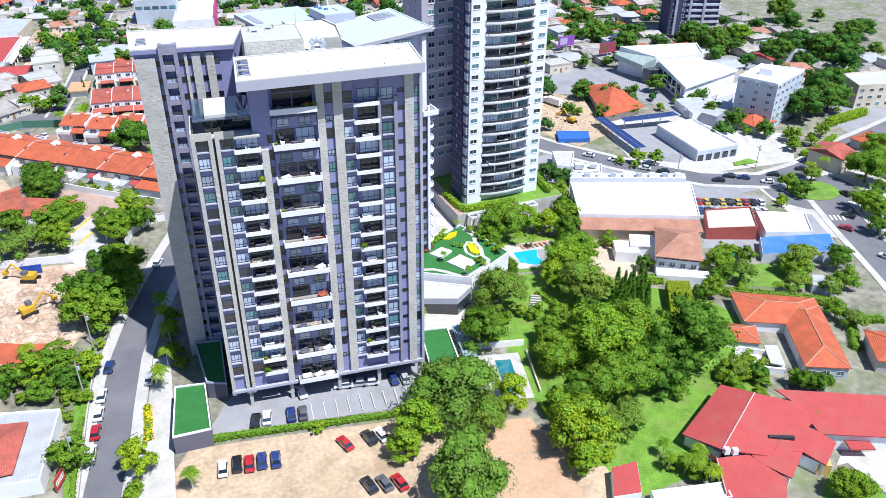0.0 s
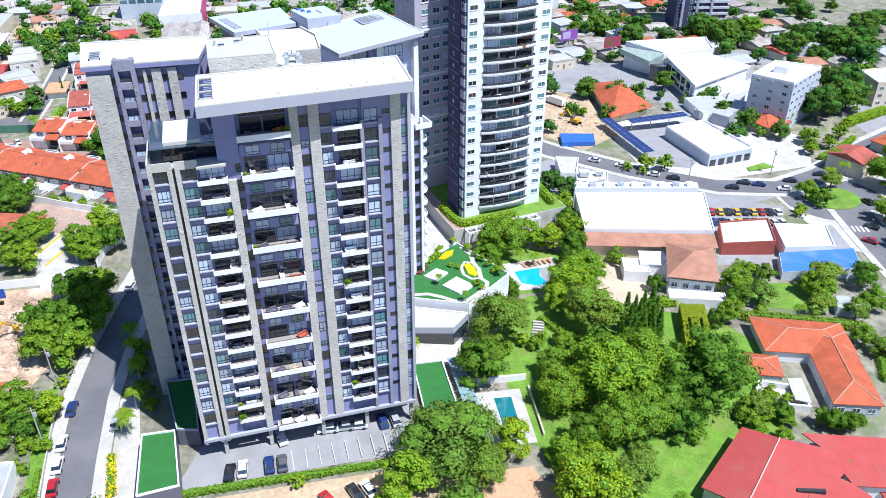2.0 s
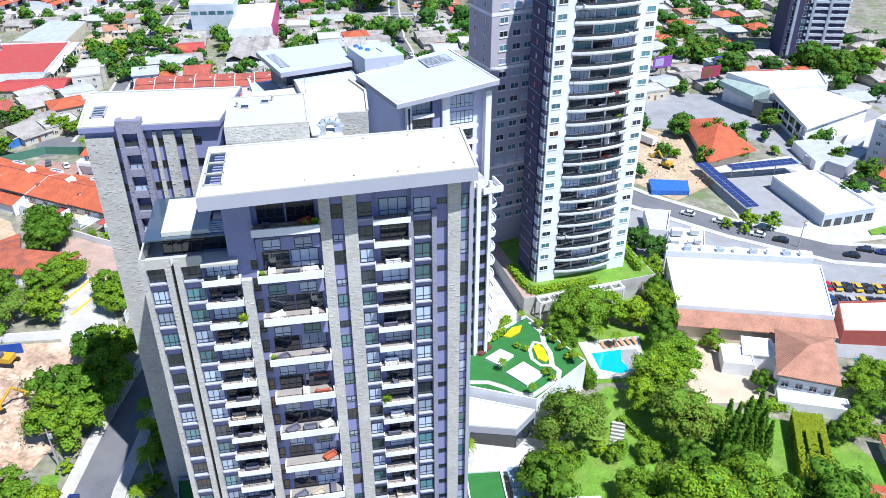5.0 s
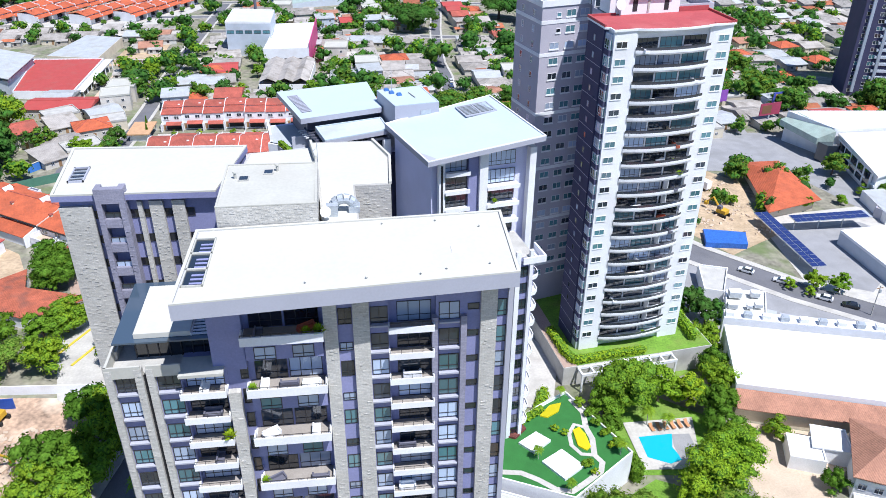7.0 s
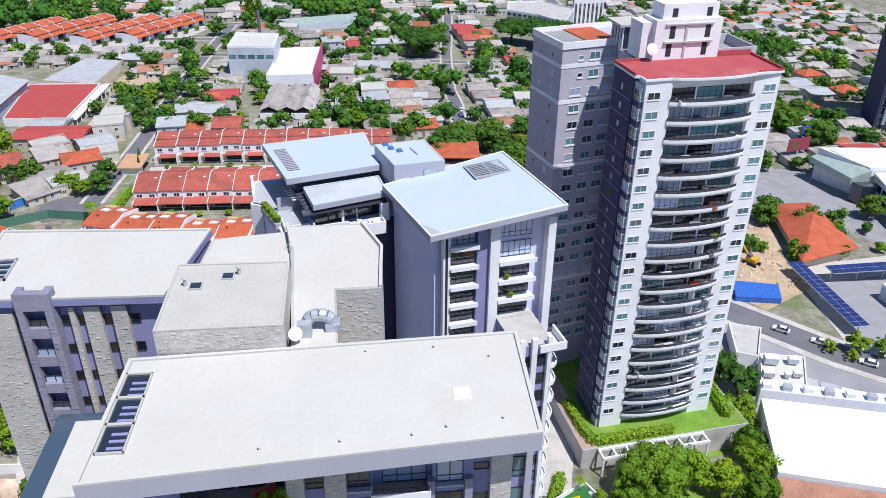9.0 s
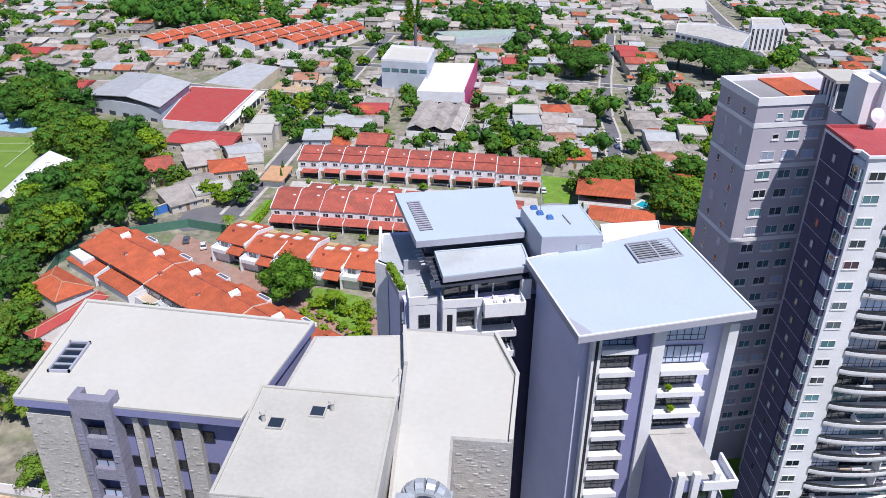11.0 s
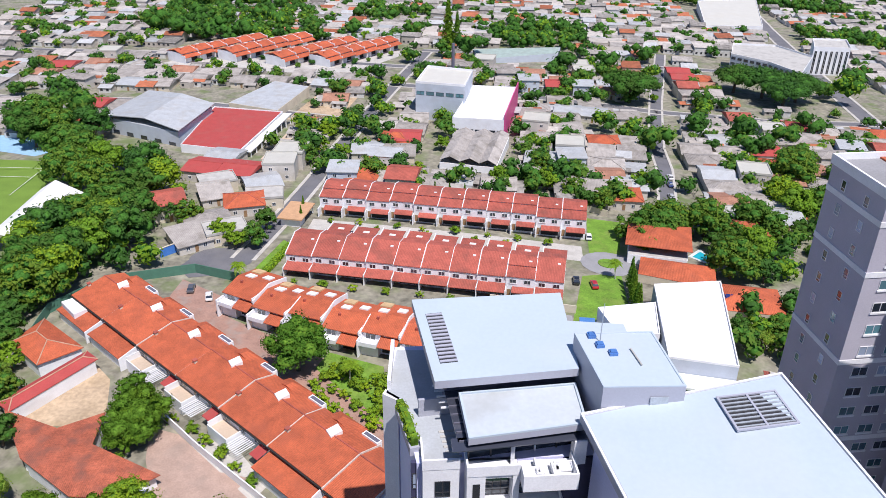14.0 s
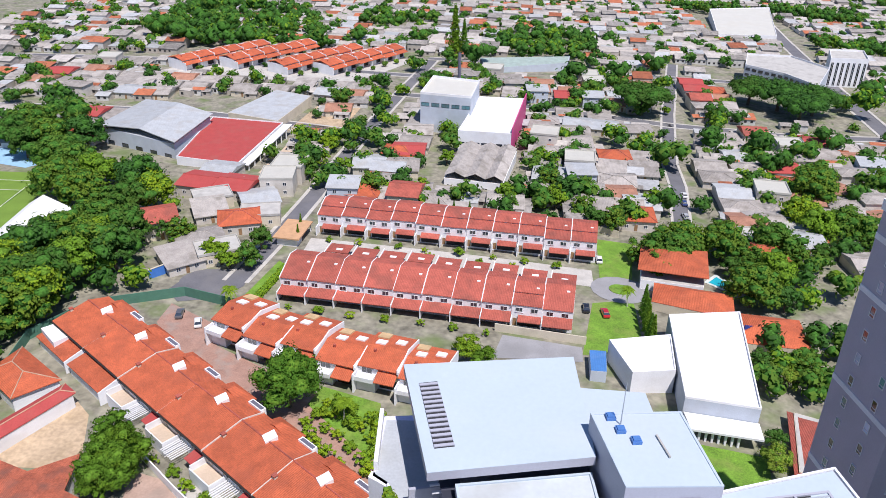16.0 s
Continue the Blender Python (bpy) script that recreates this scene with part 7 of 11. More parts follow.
def villa(key, w, d, mat, label, tier=False):
    """A unit of the orange-roofed rows: white walls, low tile slopes, a balcony and a roof light."""
    ob = thing("row_house", 0, 0, -440, 0, label, "house")
    part("wall", boxes((0, w, 2.0, d, -2.0, 5.2), (0.3, w * 0.48, 0.4, 2.0, -2.0, 3.0), (0, 0.3, -1.2, 2.0, -2.0, 4.3)), M_WHITE, ob)
    bm = bmesh.new()
    for quad in (((-0.08, 1.4, 5.0), (w - 0.12, 1.4, 5.0), (w - 0.12, d * 0.55, 6.5), (-0.08, d * 0.55, 6.5)), ((-0.08, d * 0.55, 6.52), (w - 0.12, d * 0.55, 6.52), (w - 0.12, d + 0.5, 5.0), (-0.08, d + 0.5, 5.0)), ((0.1 if tier else w * 0.5, -1.6 if tier else -1.0, 3.2), (w - 0.3, -1.6 if tier else -1.0, 3.2), (w - 0.3, 2.0, 4.3), (0.1 if tier else w * 0.5, 2.0, 4.3))):
        lo = [bm.verts.new(p) for p in quad]
        hi = [bm.verts.new((p[0], p[1], p[2] + 0.2)) for p in quad]
        bm.faces.new(hi), bm.faces.new(lo[::-1])
        for i in range(4):
            bm.faces.new((lo[i], lo[(i + 1) % 4], hi[(i + 1) % 4], hi[i]))
    part("roof", bm, mat, ob, "orange clay tile roof")
    part("gutter_wall", boxes((w - 0.3, w - 0.08, 1.2, d * 0.5, 4.9, 6.05)), M_WHITE, ob)
    if not tier:
        part("balcony", boxes((0.3, w * 0.48, -1.0, 2.0, 2.85, 3.05), (0.3, w * 0.48, -1.0, -0.85, 3.05, 3.9), (w * 0.48 - 0.15, w * 0.48, -0.85, 2.0, 3.05, 3.9)), M_WHITE, ob, "white balcony")
    # dark sheet on the closed wall in place of garage shade
    part("garage_opening", boxes((w * 0.52, w - 0.6, 1.95, 2.0, 0.0, 2.4)), M_DARK, ob, "dark sheet painted for the shade inside a garage")
    small_window(ob, 1.0, 1.95, 3.1, 2.4, 1.7, M_GLASS)
    small_window(ob, w * 0.6, 1.95, 4.45, 1.6, 0.5, M_GLASS)
    for u, v in (((0.56, 0.6),) if tier else ((0.3, 0.58), (0.72, 0.7))):
        z = 6.5 - 1.5 * (v * d - 0.55 * d) / (0.45 * d + 0.5)
        part("roof_light", profile(bmesh.new(), w * u - 1.1, w * u + 1.1, [(v * d, z - 0.3), (v * d + 2.2, z - 0.6), (v * d + 2.2, z + 0.05), (v * d, z + 0.55)]), M_BRIGHT, ob, "white sloping roof light")
    part("patio_wall", profile(bmesh.new(), w - 0.05, w + 0.2, [(1.2, 3.2), (d * 0.55, 3.2), (d + 0.3, 3.2), (d + 0.3, 5.3), (d * 0.55, 6.82), (1.2, 5.3)] if tier else [(1.2, 3.0), (d * 0.55, 3.0), (d + 0.3, 3.0), (d + 0.3, 5.5), (d * 0.55, 7.1), (1.2, 5.6)]), M_WHITE, ob, "white stepped party wall")
    part("dormer_roof", profile(bmesh.new(), w * 0.1, w * 0.38, [(d - 2.6, 5.2), (d + 0.2, 4.9), (d + 0.2, 5.6), (d - 2.6, 6.3)]), M_FADEDROOF, ob, "faded cream roof patch")
    part("chimney_cap", boxes((w * 0.25, w * 0.25 + 0.5, d * 0.4, d * 0.4 + 0.5, 6.2, 6.9)), M_TILEDARK, ob)
    PROTO[key] = ob


villa("villa", 9.6, 14.0, M_TILE, "white row house with orange clay tile roofs and a balcony")
villa("long_villa", 10.9, 14.5, M_TILE, "row house with broad orange clay tile roofs and white roof lights", True)
M_PARTY = material("stained_white_parapet", (0.6, 0.52, 0.46), 0.9, 0.15, 1.0, 4.0, 0.1)


def row_unit(key, w, lean, end=False):
    """A unit of the long row: one broad low roof, a ridge lantern, a chimney, a rear hip and, where lean, lower roofs along the front."""
    ob = thing("row_house", 0, 0, -445, 0, "row house under a broad orange tile roof with white roof light", "house")
    part("wall", boxes((0, w, 1.2, 14.2, -2.0, 4.5), (2.6, w * 0.62, 14.2, 16.4, -2.0, 4.2)), M_WHITE, ob)
    part("gutter", boxes((0.0, w, 0.5, 0.78, 4.28, 4.5)), M_BLACK, ob, "dark eaves gutter")
    bm = bmesh.new()
    slope(bm, [(0.0, 0.8, 4.45), (w, 0.8, 4.45), (w, 9.8, 6.2), (0.0, 9.8, 6.2)], 0.2)
    part("front_roof", bm, M_TILE, ob, "broad orange clay tile roof")
    bm = bmesh.new()
    slope(bm, [(0.0, 9.8, 6.22), (w, 9.8, 6.22), (w, 14.7, 5.0), (0.0, 14.7, 5.0)], 0.2)
    part("rear_roof", bm, M_TILE, ob, "broad orange clay tile roof")
    bm = bmesh.new()
    slope(bm, [(2.2, 16.9, 4.1), (2.2, 13.2, 5.05), (w * 0.33, 13.4, 5.75), (w * 0.33, 15.2, 5.55)], 0.16)
    slope(bm, [(w * 0.65, 13.2, 5.05), (w * 0.65, 16.9, 4.1), (w * 0.33, 15.2, 5.55), (w * 0.33, 13.4, 5.75)], 0.16)
    slope(bm, [(w * 0.65, 16.9, 4.1), (2.2, 16.9, 4.1), (w * 0.33, 15.2, 5.55)], 0.16)
    part("rear_hip", bm, M_TILE, ob, "small hipped tile roof")
    part("party_wall", profile(bmesh.new(), w - 0.1, w + 0.1, [(0.6, 4.3), (9.8, 6.2), (14.9, 4.9), (14.9, 5.3), (9.8, 6.52), (0.6, 4.75)]), M_PARTY, ob, "pale mortared parapet")
    bm = bmesh.new()
    tube(bm, (0, 9.8, 6.4), (w, 9.8, 6.4), 0.17, 0.17, 6)
    part("ridge", bm, M_TILEDARK, ob)
    if not end:
        bm = bmesh.new()
        prism(bm, [(w * 0.5 - 1.3, 9.6), (w * 0.5 + 0.7, 9.0), (w * 0.5 + 1.3, 11.4), (w * 0.5 - 0.7, 12.0)], 5.4, [6.75, 6.6, 6.95, 7.1])
        part("roof_light", bm, M_BRIGHT, ob, "white sloping roof light")
        part("light_well", boxes((w * 0.72, w - 0.2, 14.2, 15.4, 3.0, 5.75)), M_WHITE, ob, "white parapet round a light well")
        part("light_well_floor", boxes((w * 0.74, w - 0.4, 14.4, 15.2, 5.75, 5.77)), M_DARKPANEL, ob)
        part("chimney", boxes((0.1, 0.8, 5.0, 5.7, 4.9, 6.2)), M_CREAM, ob, "small rendered chimney")
        part("chimney_cap", boxes((-0.05, 0.95, 4.85, 5.85, 6.2, 6.32)), M_TILEDARK, ob)
    if lean:
        bm = bmesh.new()
        slope(bm, [(0.6, -3.6, 2.6), (w - 0.5, -3.6, 2.6), (w - 0.5, 1.0, 3.5), (0.6, 1.0, 3.5)], 0.18)
        part("lean_to_roof", bm, M_TILE, ob, "lower clay tile lean-to roof")
        part("lean_to_wall", boxes((0.8, w - 0.7, -3.2, 1.2, -2.0, 2.5)), M_WHITE, ob)
        part("parapet", profile(bmesh.new(), w - 0.5, w - 0.25, [(-3.8, -2.0), (1.2, -2.0), (1.2, 4.4), (-3.8, 3.0)]), M_WHITE, ob, "white gable parapet")
    else:
        for u in (1.0, w * 0.38, w * 0.7):
            small_window(ob, u, 1.15, 2.4, 2.0, 1.4, M_GLASS)
        part("terrace", boxes((0.6, w * 0.45, -2.6, 1.2, -2.0, 2.1), (0.6, w * 0.45, -2.6, -2.4, 2.1, 3.0), (0.6, 0.8, -2.4, 1.2, 2.1, 3.6), (w * 0.45 - 0.2, w * 0.45, -2.4, 1.2, 2.1, 3.0)), M_WHITE, ob, "white walled terrace")
        part("terrace_floor", boxes((0.8, w * 0.45 - 0.2, -2.4, 1.2, 2.1, 2.13)), M_YARD, ob, "tan tiled terrace floor")
        for i in range(8):
            part("pergola_bar", boxes((w * 0.48 + i * 0.55, w * 0.48 + 0.15 + i * 0.55, -3.4, 1.2, 2.3, 2.45)), M_WHITE, ob, "white pergola bar")
        bm = bmesh.new()
        slope(bm, [(w * 0.82, -1.6, 2.4), (w - 0.3, -1.6, 2.4), (w - 0.3, 1.2, 3.1), (w * 0.82, 1.2, 3.1)], 0.1)
        part("awning", bm, M_REDROOF, ob, "small red awning roof")
    PROTO[key] = ob


row_unit("row_lean", 15.75, True)
row_unit("row_plain", 15.75, False)
row_unit("row_end", 9.0, True, True)
for x, y, a, up in ((-42.0, 289.0, -22, 0.6), (-33.0, 284.2, -20, 0.0), (-24.0, 281.8, -16, 0.5), (-14.5, 277.6, -14, -0.2), (-5.0, 276.0, -12, 0.4), (4.5, 273.0, -10, 0.0)):
    put("villa", x, y, a, dz=up, group="row of orange roofed houses")
for i, key in enumerate(["row_lean", "row_lean", "row_plain", "row_plain", "row_plain", "row_lean", "row_end"]):
    a_, n_ = -234.4 + 15.75 * i, 181.4
    put(key, 0.8 * a_ + 0.6 * n_, -0.6 * a_ + 0.8 * n_, -36.87, dz=(0.0, 0.12, 0.0, 0.18, 0.05, 0.1, -0.1)[i] + 0.15, group="long row of orange roofed houses")
drape("lawn", [(-13.7, 269.7), (-12.0, 276.0), (1.4, 272.0), (5.5, 253.0), (-4.4, 260.9)], M_GRASS, "green shrub garden beside the row houses", "lawn", 0.09)
drape("paved_yard", [(-73, 252), (-64, 267), (-57, 261), (-52.6, 250), (-57.5, 245.5), (-66, 245)], M_DIRT, "tan paved court between orange roofed houses", "yard", 0.06)
drape("paved_yard", [(-42, 247), (-35.4, 245.5), (-13, 227.5), (-20, 223), (-34, 229), (-39, 238)], M_PAVER, "reddish paved drive in front of the row houses", "drive", 0.1)
drape("drive", [(-36.5, 213), (-29.5, 225), (-25, 221.5), (-20.5, 196), (-23, 190), (-33, 198)], M_PAVE, "pale concrete entrance drive", "drive", 0.09)
drape("paved_yard", [(-40, 242), (-28.7, 237), (-18, 235.5), (-24, 222), (-31.5, 226)], M_PAVER, "tan paved yard behind the entrance", "drive", 0.075)
M_LINE = material("yellow_kerb_paint", (0.62, 0.5, 0.04), 0.8, 0.15)
for p, q in (((-36.5, 213.4), (-29.6, 225.0)), ((-32.6, 209.0), (-25.2, 221.4))):
    k = thing("kerb", p[0], p[1], ground_z(*p), math.degrees(math.atan2(q[1] - p[1], q[0] - p[0])), "yellow painted concrete kerb beside the drive", "kerb", "yellow kerbs")
    part("kerb_stone", boxes((0, math.dist(p, q), -0.25, 0.25, -0.3, 0.3)), M_LINE, k)
gw = thing("entrance_wall", -19.9, 202.9, -9.2, 0, "curved white entrance wall with a flat canopy", "wall")
ARC_G = [(0, 0), (0.6, 4.4), (1.8, 8.2), (5.7, 12.3), (8.4, 13.2), (11.0, 13.4)]
part("wall", bend(lattice(bmesh.new(), list(range(6)), [0, 2.6], lambda i, j: True, -0.15, 0.15), ARC_G), M_WHITE, gw)
part("coping", bend(lattice(bmesh.new(), list(range(6)), [2.6, 2.75], lambda i, j: True, -0.25, 0.25), ARC_G), M_ROOFBOX, gw)
part("canopy", boxes((-5.5, -0.6, 5.5, 10.0, 2.7, 3.0)), M_ROOFWHITE, gw, "white flat canopy")
for u, v in ((-5.2, 5.8), (-5.2, 9.7), (-0.9, 9.7), (-0.9, 5.8)):
    part("post", boxes((u - 0.1, u + 0.1, v - 0.1, v + 0.1, 0, 2.7)), M_WHITE, gw)
grove("trees round the entrance yard", ["mid_c", "mid_a", "mid_a"], 1.0, 1.2, [(-18.5, 220), (-24, 213), (-36, 222)])
grove("trees beside the old house", ["mid_d", "mid_b", "mid_a"], 0.9, 1.1, [(-79, 254), (-85, 268), (-75, 240), (-70, 228), (-90, 281), (-90, 292), (-80, 246), (-46, 250), (-35, 223), (-60, 222)])
grove("shrubs along the row houses", ["small_a", "small_b"], 0.6, 0.9, [(-33, 246.5), (-29, 243), (-25, 240), (-21, 237), (-17, 233.5), (-38, 249)])
blue = thing("garden_wall", -69.0, 316.5, ground_z(-66, 320), 52, "bright blue painted wall beside the turning end", "wall")
part("panel", boxes((0, 15.5, -0.12, 0.12, -0.4, 2.8)), material("blue_wall_paint", (0.06, 0.2, 0.6), 0.7, 0.1), blue)
part("coping", boxes((-0.1, 15.6, -0.2, 0.2, 2.8, 2.95)), M_CREAM, blue)
booth = thing("gate_house", -42.5, 341.0, ground_z(-40, 345), -5, "gate house with a pale orange flat roof", "gate house")
part("wall", boxes((0.8, 7.0, 1.0, 5.0, 0, 2.8)), M_WHITE, booth)
part("roof", boxes((0, 8.0, 0, 12.5, 2.8, 3.2)), material("faded_orange_roof", (0.55, 0.33, 0.18), 0.85), booth, "faded orange roof slab")
part("pillar", boxes((0.4, 0.7, 11.6, 11.9, 0, 2.8)), M_WHITE, booth)
part("pillar", boxes((7.2, 7.5, 11.6, 11.9, 0, 2.8)), M_WHITE, booth)

# ---------------------------------------------------------------- single buildings
def slab_building(name, pts, h, roof_mat, wall_mat, label, category="building", parapet=0.5, fascia=None, dz=0.0, z=None):
    x, y = pts[0]
    gz = (min(ground_z(*p) for p in pts) - 0.3 + dz) if z is None else z
    ob = thing(name, x, y, gz, 0, label, category)
    loc = inside(ob, pts)
    bm = bmesh.new()
    prism(bm, loc, 0, h)
    part("wall", bm, wall_mat, ob)
    bm = bmesh.new()
    c = [sum(p[i] for p in loc) / len(loc) for i in (0, 1)]
    prism(bm, [(c[0] + (p[0] - c[0]) * 0.985, c[1] + (p[1] - c[1]) * 0.985) for p in loc], h, h + 0.05)
    part("roof", bm, roof_mat, ob)
    if parapet:
        bm = bmesh.new()
        rim(bm, loc, 0.25, h, h + parapet)
        part("parapet", bm, fascia or wall_mat, ob)
    return ob


def face_windows(ob, p, q, z0, rows, cols, w, h, pitch, pane=None, frame=None, base=None):
    """Windows along the wall that runs from p to q (world plan), seen from its right-hand outside."""
    a = math.degrees(math.atan2(q[1] - p[1], q[0] - p[0]))
    length = math.dist(p, q)
    inv = ob.matrix_basis.inverted()
    out = Vector((math.sin(radians(a)), -math.cos(radians(a)), 0)) * 0.04
    own = math.degrees(ob.matrix_basis.to_euler().z)
    for r in range(rows):
        for c in range(cols):
            k = (c + 0.5) / cols - w / 2 / length
            at = inv @ (Vector((p[0] + (q[0] - p[0]) * k, p[1] + (q[1] - p[1]) * k, 0)) + out)
            small_window(ob, at.x, at.y, z0 + r * pitch, w, h, pane or rng.choice([M_GLASS, M_TEAL, M_GLASS]), a - own, frame)


def sloped(ob, quad, mat, name="roof", t=0.2, label=""):
    """A roof plane through four or three world points."""
    inv = ob.matrix_basis.inverted()
    P = [inv @ Vector(p) for p in quad]
    bm = bmesh.new()
    lo = [bm.verts.new(p) for p in P]
    hi = [bm.verts.new(p + Vector((0, 0, t))) for p in P]
    bm.faces.new(hi), bm.faces.new(lo[::-1])
    for i in range(len(P)):
        j = (i + 1) % len(P)
        bm.faces.new((lo[i], lo[j], hi[j], hi[i]))
    return part(name, bm, mat, ob, label)


slab_building("house", [(-79.4, 283.6), (-73.6, 278.6), (-71.4, 281.4), (-76.9, 286.2)], 4.6, M_BRIGHT, M_WHITE, "white flat-roofed end of the row houses", "house", 0.2)
# white hall beside the garden
WHW = [(104.2, 177.2), (136.8, 164.8), (147.3, 184.4), (111.6, 197.0)]
hall = slab_building("warehouse", WHW, 9.5, M_BRIGHT, M_WHITE, "large white flat-roofed hall", "warehouse", 0.4, dz=-1.0)
part("rear_wing", plan(hall, [(103.0, 173.8), (135.6, 161.4), (136.6, 164.6), (104.2, 177.0)], -15.5, -9.4), M_CREAM, hall, "low rear wing along the wall")
sloped(hall, [(102.6, 172.8, -9.3), (135.4, 160.4, -9.5), (136.8, 164.6, -7.9), (104.2, 177.0, -7.7)], M_FADED, "rear_roof", 0.2, "faded brown tile lean-to roof")
slab_building("garage", [(115.0, 166.4), (120.6, 163.9), (118.6, 158.2), (112.2, 161.0)], 4.2, M_BRIGHT, M_WHITE, "white flat roofed garage in a gravel yard", "garage", 0.3)
part("roof_plant", plan(hall, [(112.5, 199.0), (147.0, 187.0), (148.5, 190.0), (114.0, 202.0)], -15.0, -6.0), M_WHITE, hall, "concrete service strip")
for i in range(9):
    x, y = Vector((114, 199.5)).lerp(Vector((145, 188.8)), i / 8)
    v = tagged(new("roof_unit", mesh_of("roof_unit", boxes((-0.9, 0.9, -0.7, 0.7, 0, 1.2), (-0.6, 0.6, -0.5, 0.5, 1.2, 1.3)), M_METAL if i % 2 else M_WHITE)), "boxy air conditioning unit on the roof", "air conditioner", "roof units")
    v.matrix_basis = pose(x, y, -6.0, 0, 0, -19)

# red-roofed villa
red = thing("house", 95, 88, -13.5, 0, "sprawling house with red sheet roofs", "house")
RED_ROOFS = [
    [(82.2, 92.1, -9.0), (85.8, 84.8, -7.4), (102.0, 96.2, -7.4), (98.5, 102.2, -9.0)],
    [(85.8, 84.8, -7.4), (96.0, 80.9, -9.0), (112.0, 87.9, -9.0), (108.9, 91.8, -8.2), (102.0, 96.2, -7.4)],
    [(108.2, 83.6, -9.3), (140.0, 70.0, -9.3), (146.0, 78.6, -7.8), (107.1, 96.2, -7.8), (108.7, 91.6, -8.4)],
    [(96.0, 82.3, -8.7), (101.5, 80.8, -9.3), (103.8, 76.9, -9.9), (109.6, 80.8, -9.5), (108.2, 83.9, -9.1), (104.8, 88.1, -8.5)],
    [(84.8, 87.3, -9.7), (84.4, 84.3, -8.7), (90.8, 83.1, -8.7), (92.1, 80.5, -9.1), (94.5, 76.7, -9.9), (90.3, 71.5, -10.3), (81.2, 76.0, -9.6)],
    [(91.0, 83.3, -8.6), (96.0, 82.3, -8.6), (101.7, 80.9, -9.4), (95.4, 76.3, -9.8), (91.7, 80.9, -9.0)],
]
for P_ in RED_ROOFS:
    cx, cy = sum(p[0] for p in P_) / len(P_), sum(p[1] for p in P_) / len(P_)
    part("wall", plan(red, [(cx + (p[0] - cx) * 0.9, cy + (p[1] - cy) * 0.9) for p in P_], -15.5, min(p[2] for p in P_) - 0.2), M_WHITE, red)
    sloped(red, P_, M_REDROOF, "roof", 0.22)
for (x0, y0, z0), (x1, y1, z1) in (((85.8, 84.8, -7.1), (102.0, 96.2, -7.1)), ((84.4, 84.3, -8.4), (81.4, 77.0, -9.2))):
    bm = bmesh.new()
    tube(bm, (x0 - 95, y0 - 88, z0 + 13.5), (x1 - 95, y1 - 88, z1 + 13.5), 0.14, 0.14, 6)
    part("ridge", bm, M_RIDGEPALE, red)
for x, y in ((86.6, 84.6), (88.0, 84.0)):
    part("roof_box", plan(red, [(x - 0.5, y - 0.4), (x + 0.5, y - 0.6), (x + 0.6, y + 0.3), (x - 0.4, y + 0.5)], -8.2, -6.9), M_BRIGHT, red, "white box unit on the roof")
# no pane here: a dark strip painted as shade below the roof edge
part("skylight", plan(red, [(97.0, 85.2), (101.6, 83.4), (101.9, 84.0), (97.3, 85.8)], -9.0, -7.9), M_DARK, red, "dark strip painted for the shade under a roof edge")
part("bay_window", plan(red, [(103.2, 78.0), (105.4, 76.9), (106.6, 79.2), (104.4, 80.0)], -13.8, -10.4), M_YELLOWWALL, red, "yellow bay with a white window")
part("porch_roof", plan(red, [(112.5, 79.6), (117.2, 78.0), (117.8, 80.6), (113.4, 82.4)], -11.2, -10.9), M_REDROOF, red, "small red porch roof")
face_windows(red, (110.5, 83.4), (138, 71.6), 0.6, 1, 7, 2.2, 1.3, 3)
drape("drive", [(112.9, 81.5), (124, 78), (128, 68), (113.2, 66), (112.5, 73.8), (111.6, 78.6), (108.9, 78.7)], M_PAVE, "pale curving drive in front of the house", "drive", 0.08)
grove("shrubs in front of the red roofed house", ["mid_a"], 0.75, 0.8, [(104.5, 71.9)])
grove("palms beside the red roofed house", ["palm"], 0.55, 0.65, [(78.6, 85.3), (80.4, 83.1), (76.3, 87.0), (77.2, 90.5)])

# orange-roofed villa with a court
def hip_wing(ob, quad, z0, eave, rise, roof_mat, wall_mat, along=0):
    """A wing on four plan points with a hipped roof; its ridge runs along the side named."""
    q = [Vector(p) for p in quad]
    c = sum(q, Vector((0, 0))) / 4
    part("wall", plan(ob, [tuple(c + (p - c) * 0.93) for p in q], z0, eave), wall_mat, ob)
    if along:
        q = q[1:] + q[:1]
    m0, m1 = (q[3] + q[0]) / 2, (q[1] + q[2]) / 2
    half = (q[3] - q[0]).length / 2
    d = (m1 - m0).normalized()
    a, b = m0 + d * half, m1 - d * half
    if (b - a).dot(d) < 0.5:
        a = b = (m0 + m1) / 2
        b = a + d * 0.4
    e = [(*p, eave - 0.15) for p in q]
    A, B = (*a, eave + rise), (*b, eave + rise)
    for f in ([e[0], e[1], B, A], [e[2], e[3], A, B], [e[1], e[2], B], [e[3], e[0], A]):
        sloped(ob, f, roof_mat)
    base = ob.matrix_basis.translation
    for s, t in ((A, B), (e[0], A), (e[3], A), (e[1], B), (e[2], B)):
        bm = bmesh.new()
        tube(bm, tuple(Vector(s) - base + Vector((0, 0, 0.22))), tuple(Vector(t) - base + Vector((0, 0, 0.22))), 0.14, 0.14, 6)
        part("ridge", bm, M_RIDGE, ob, "pale mortared ridge")


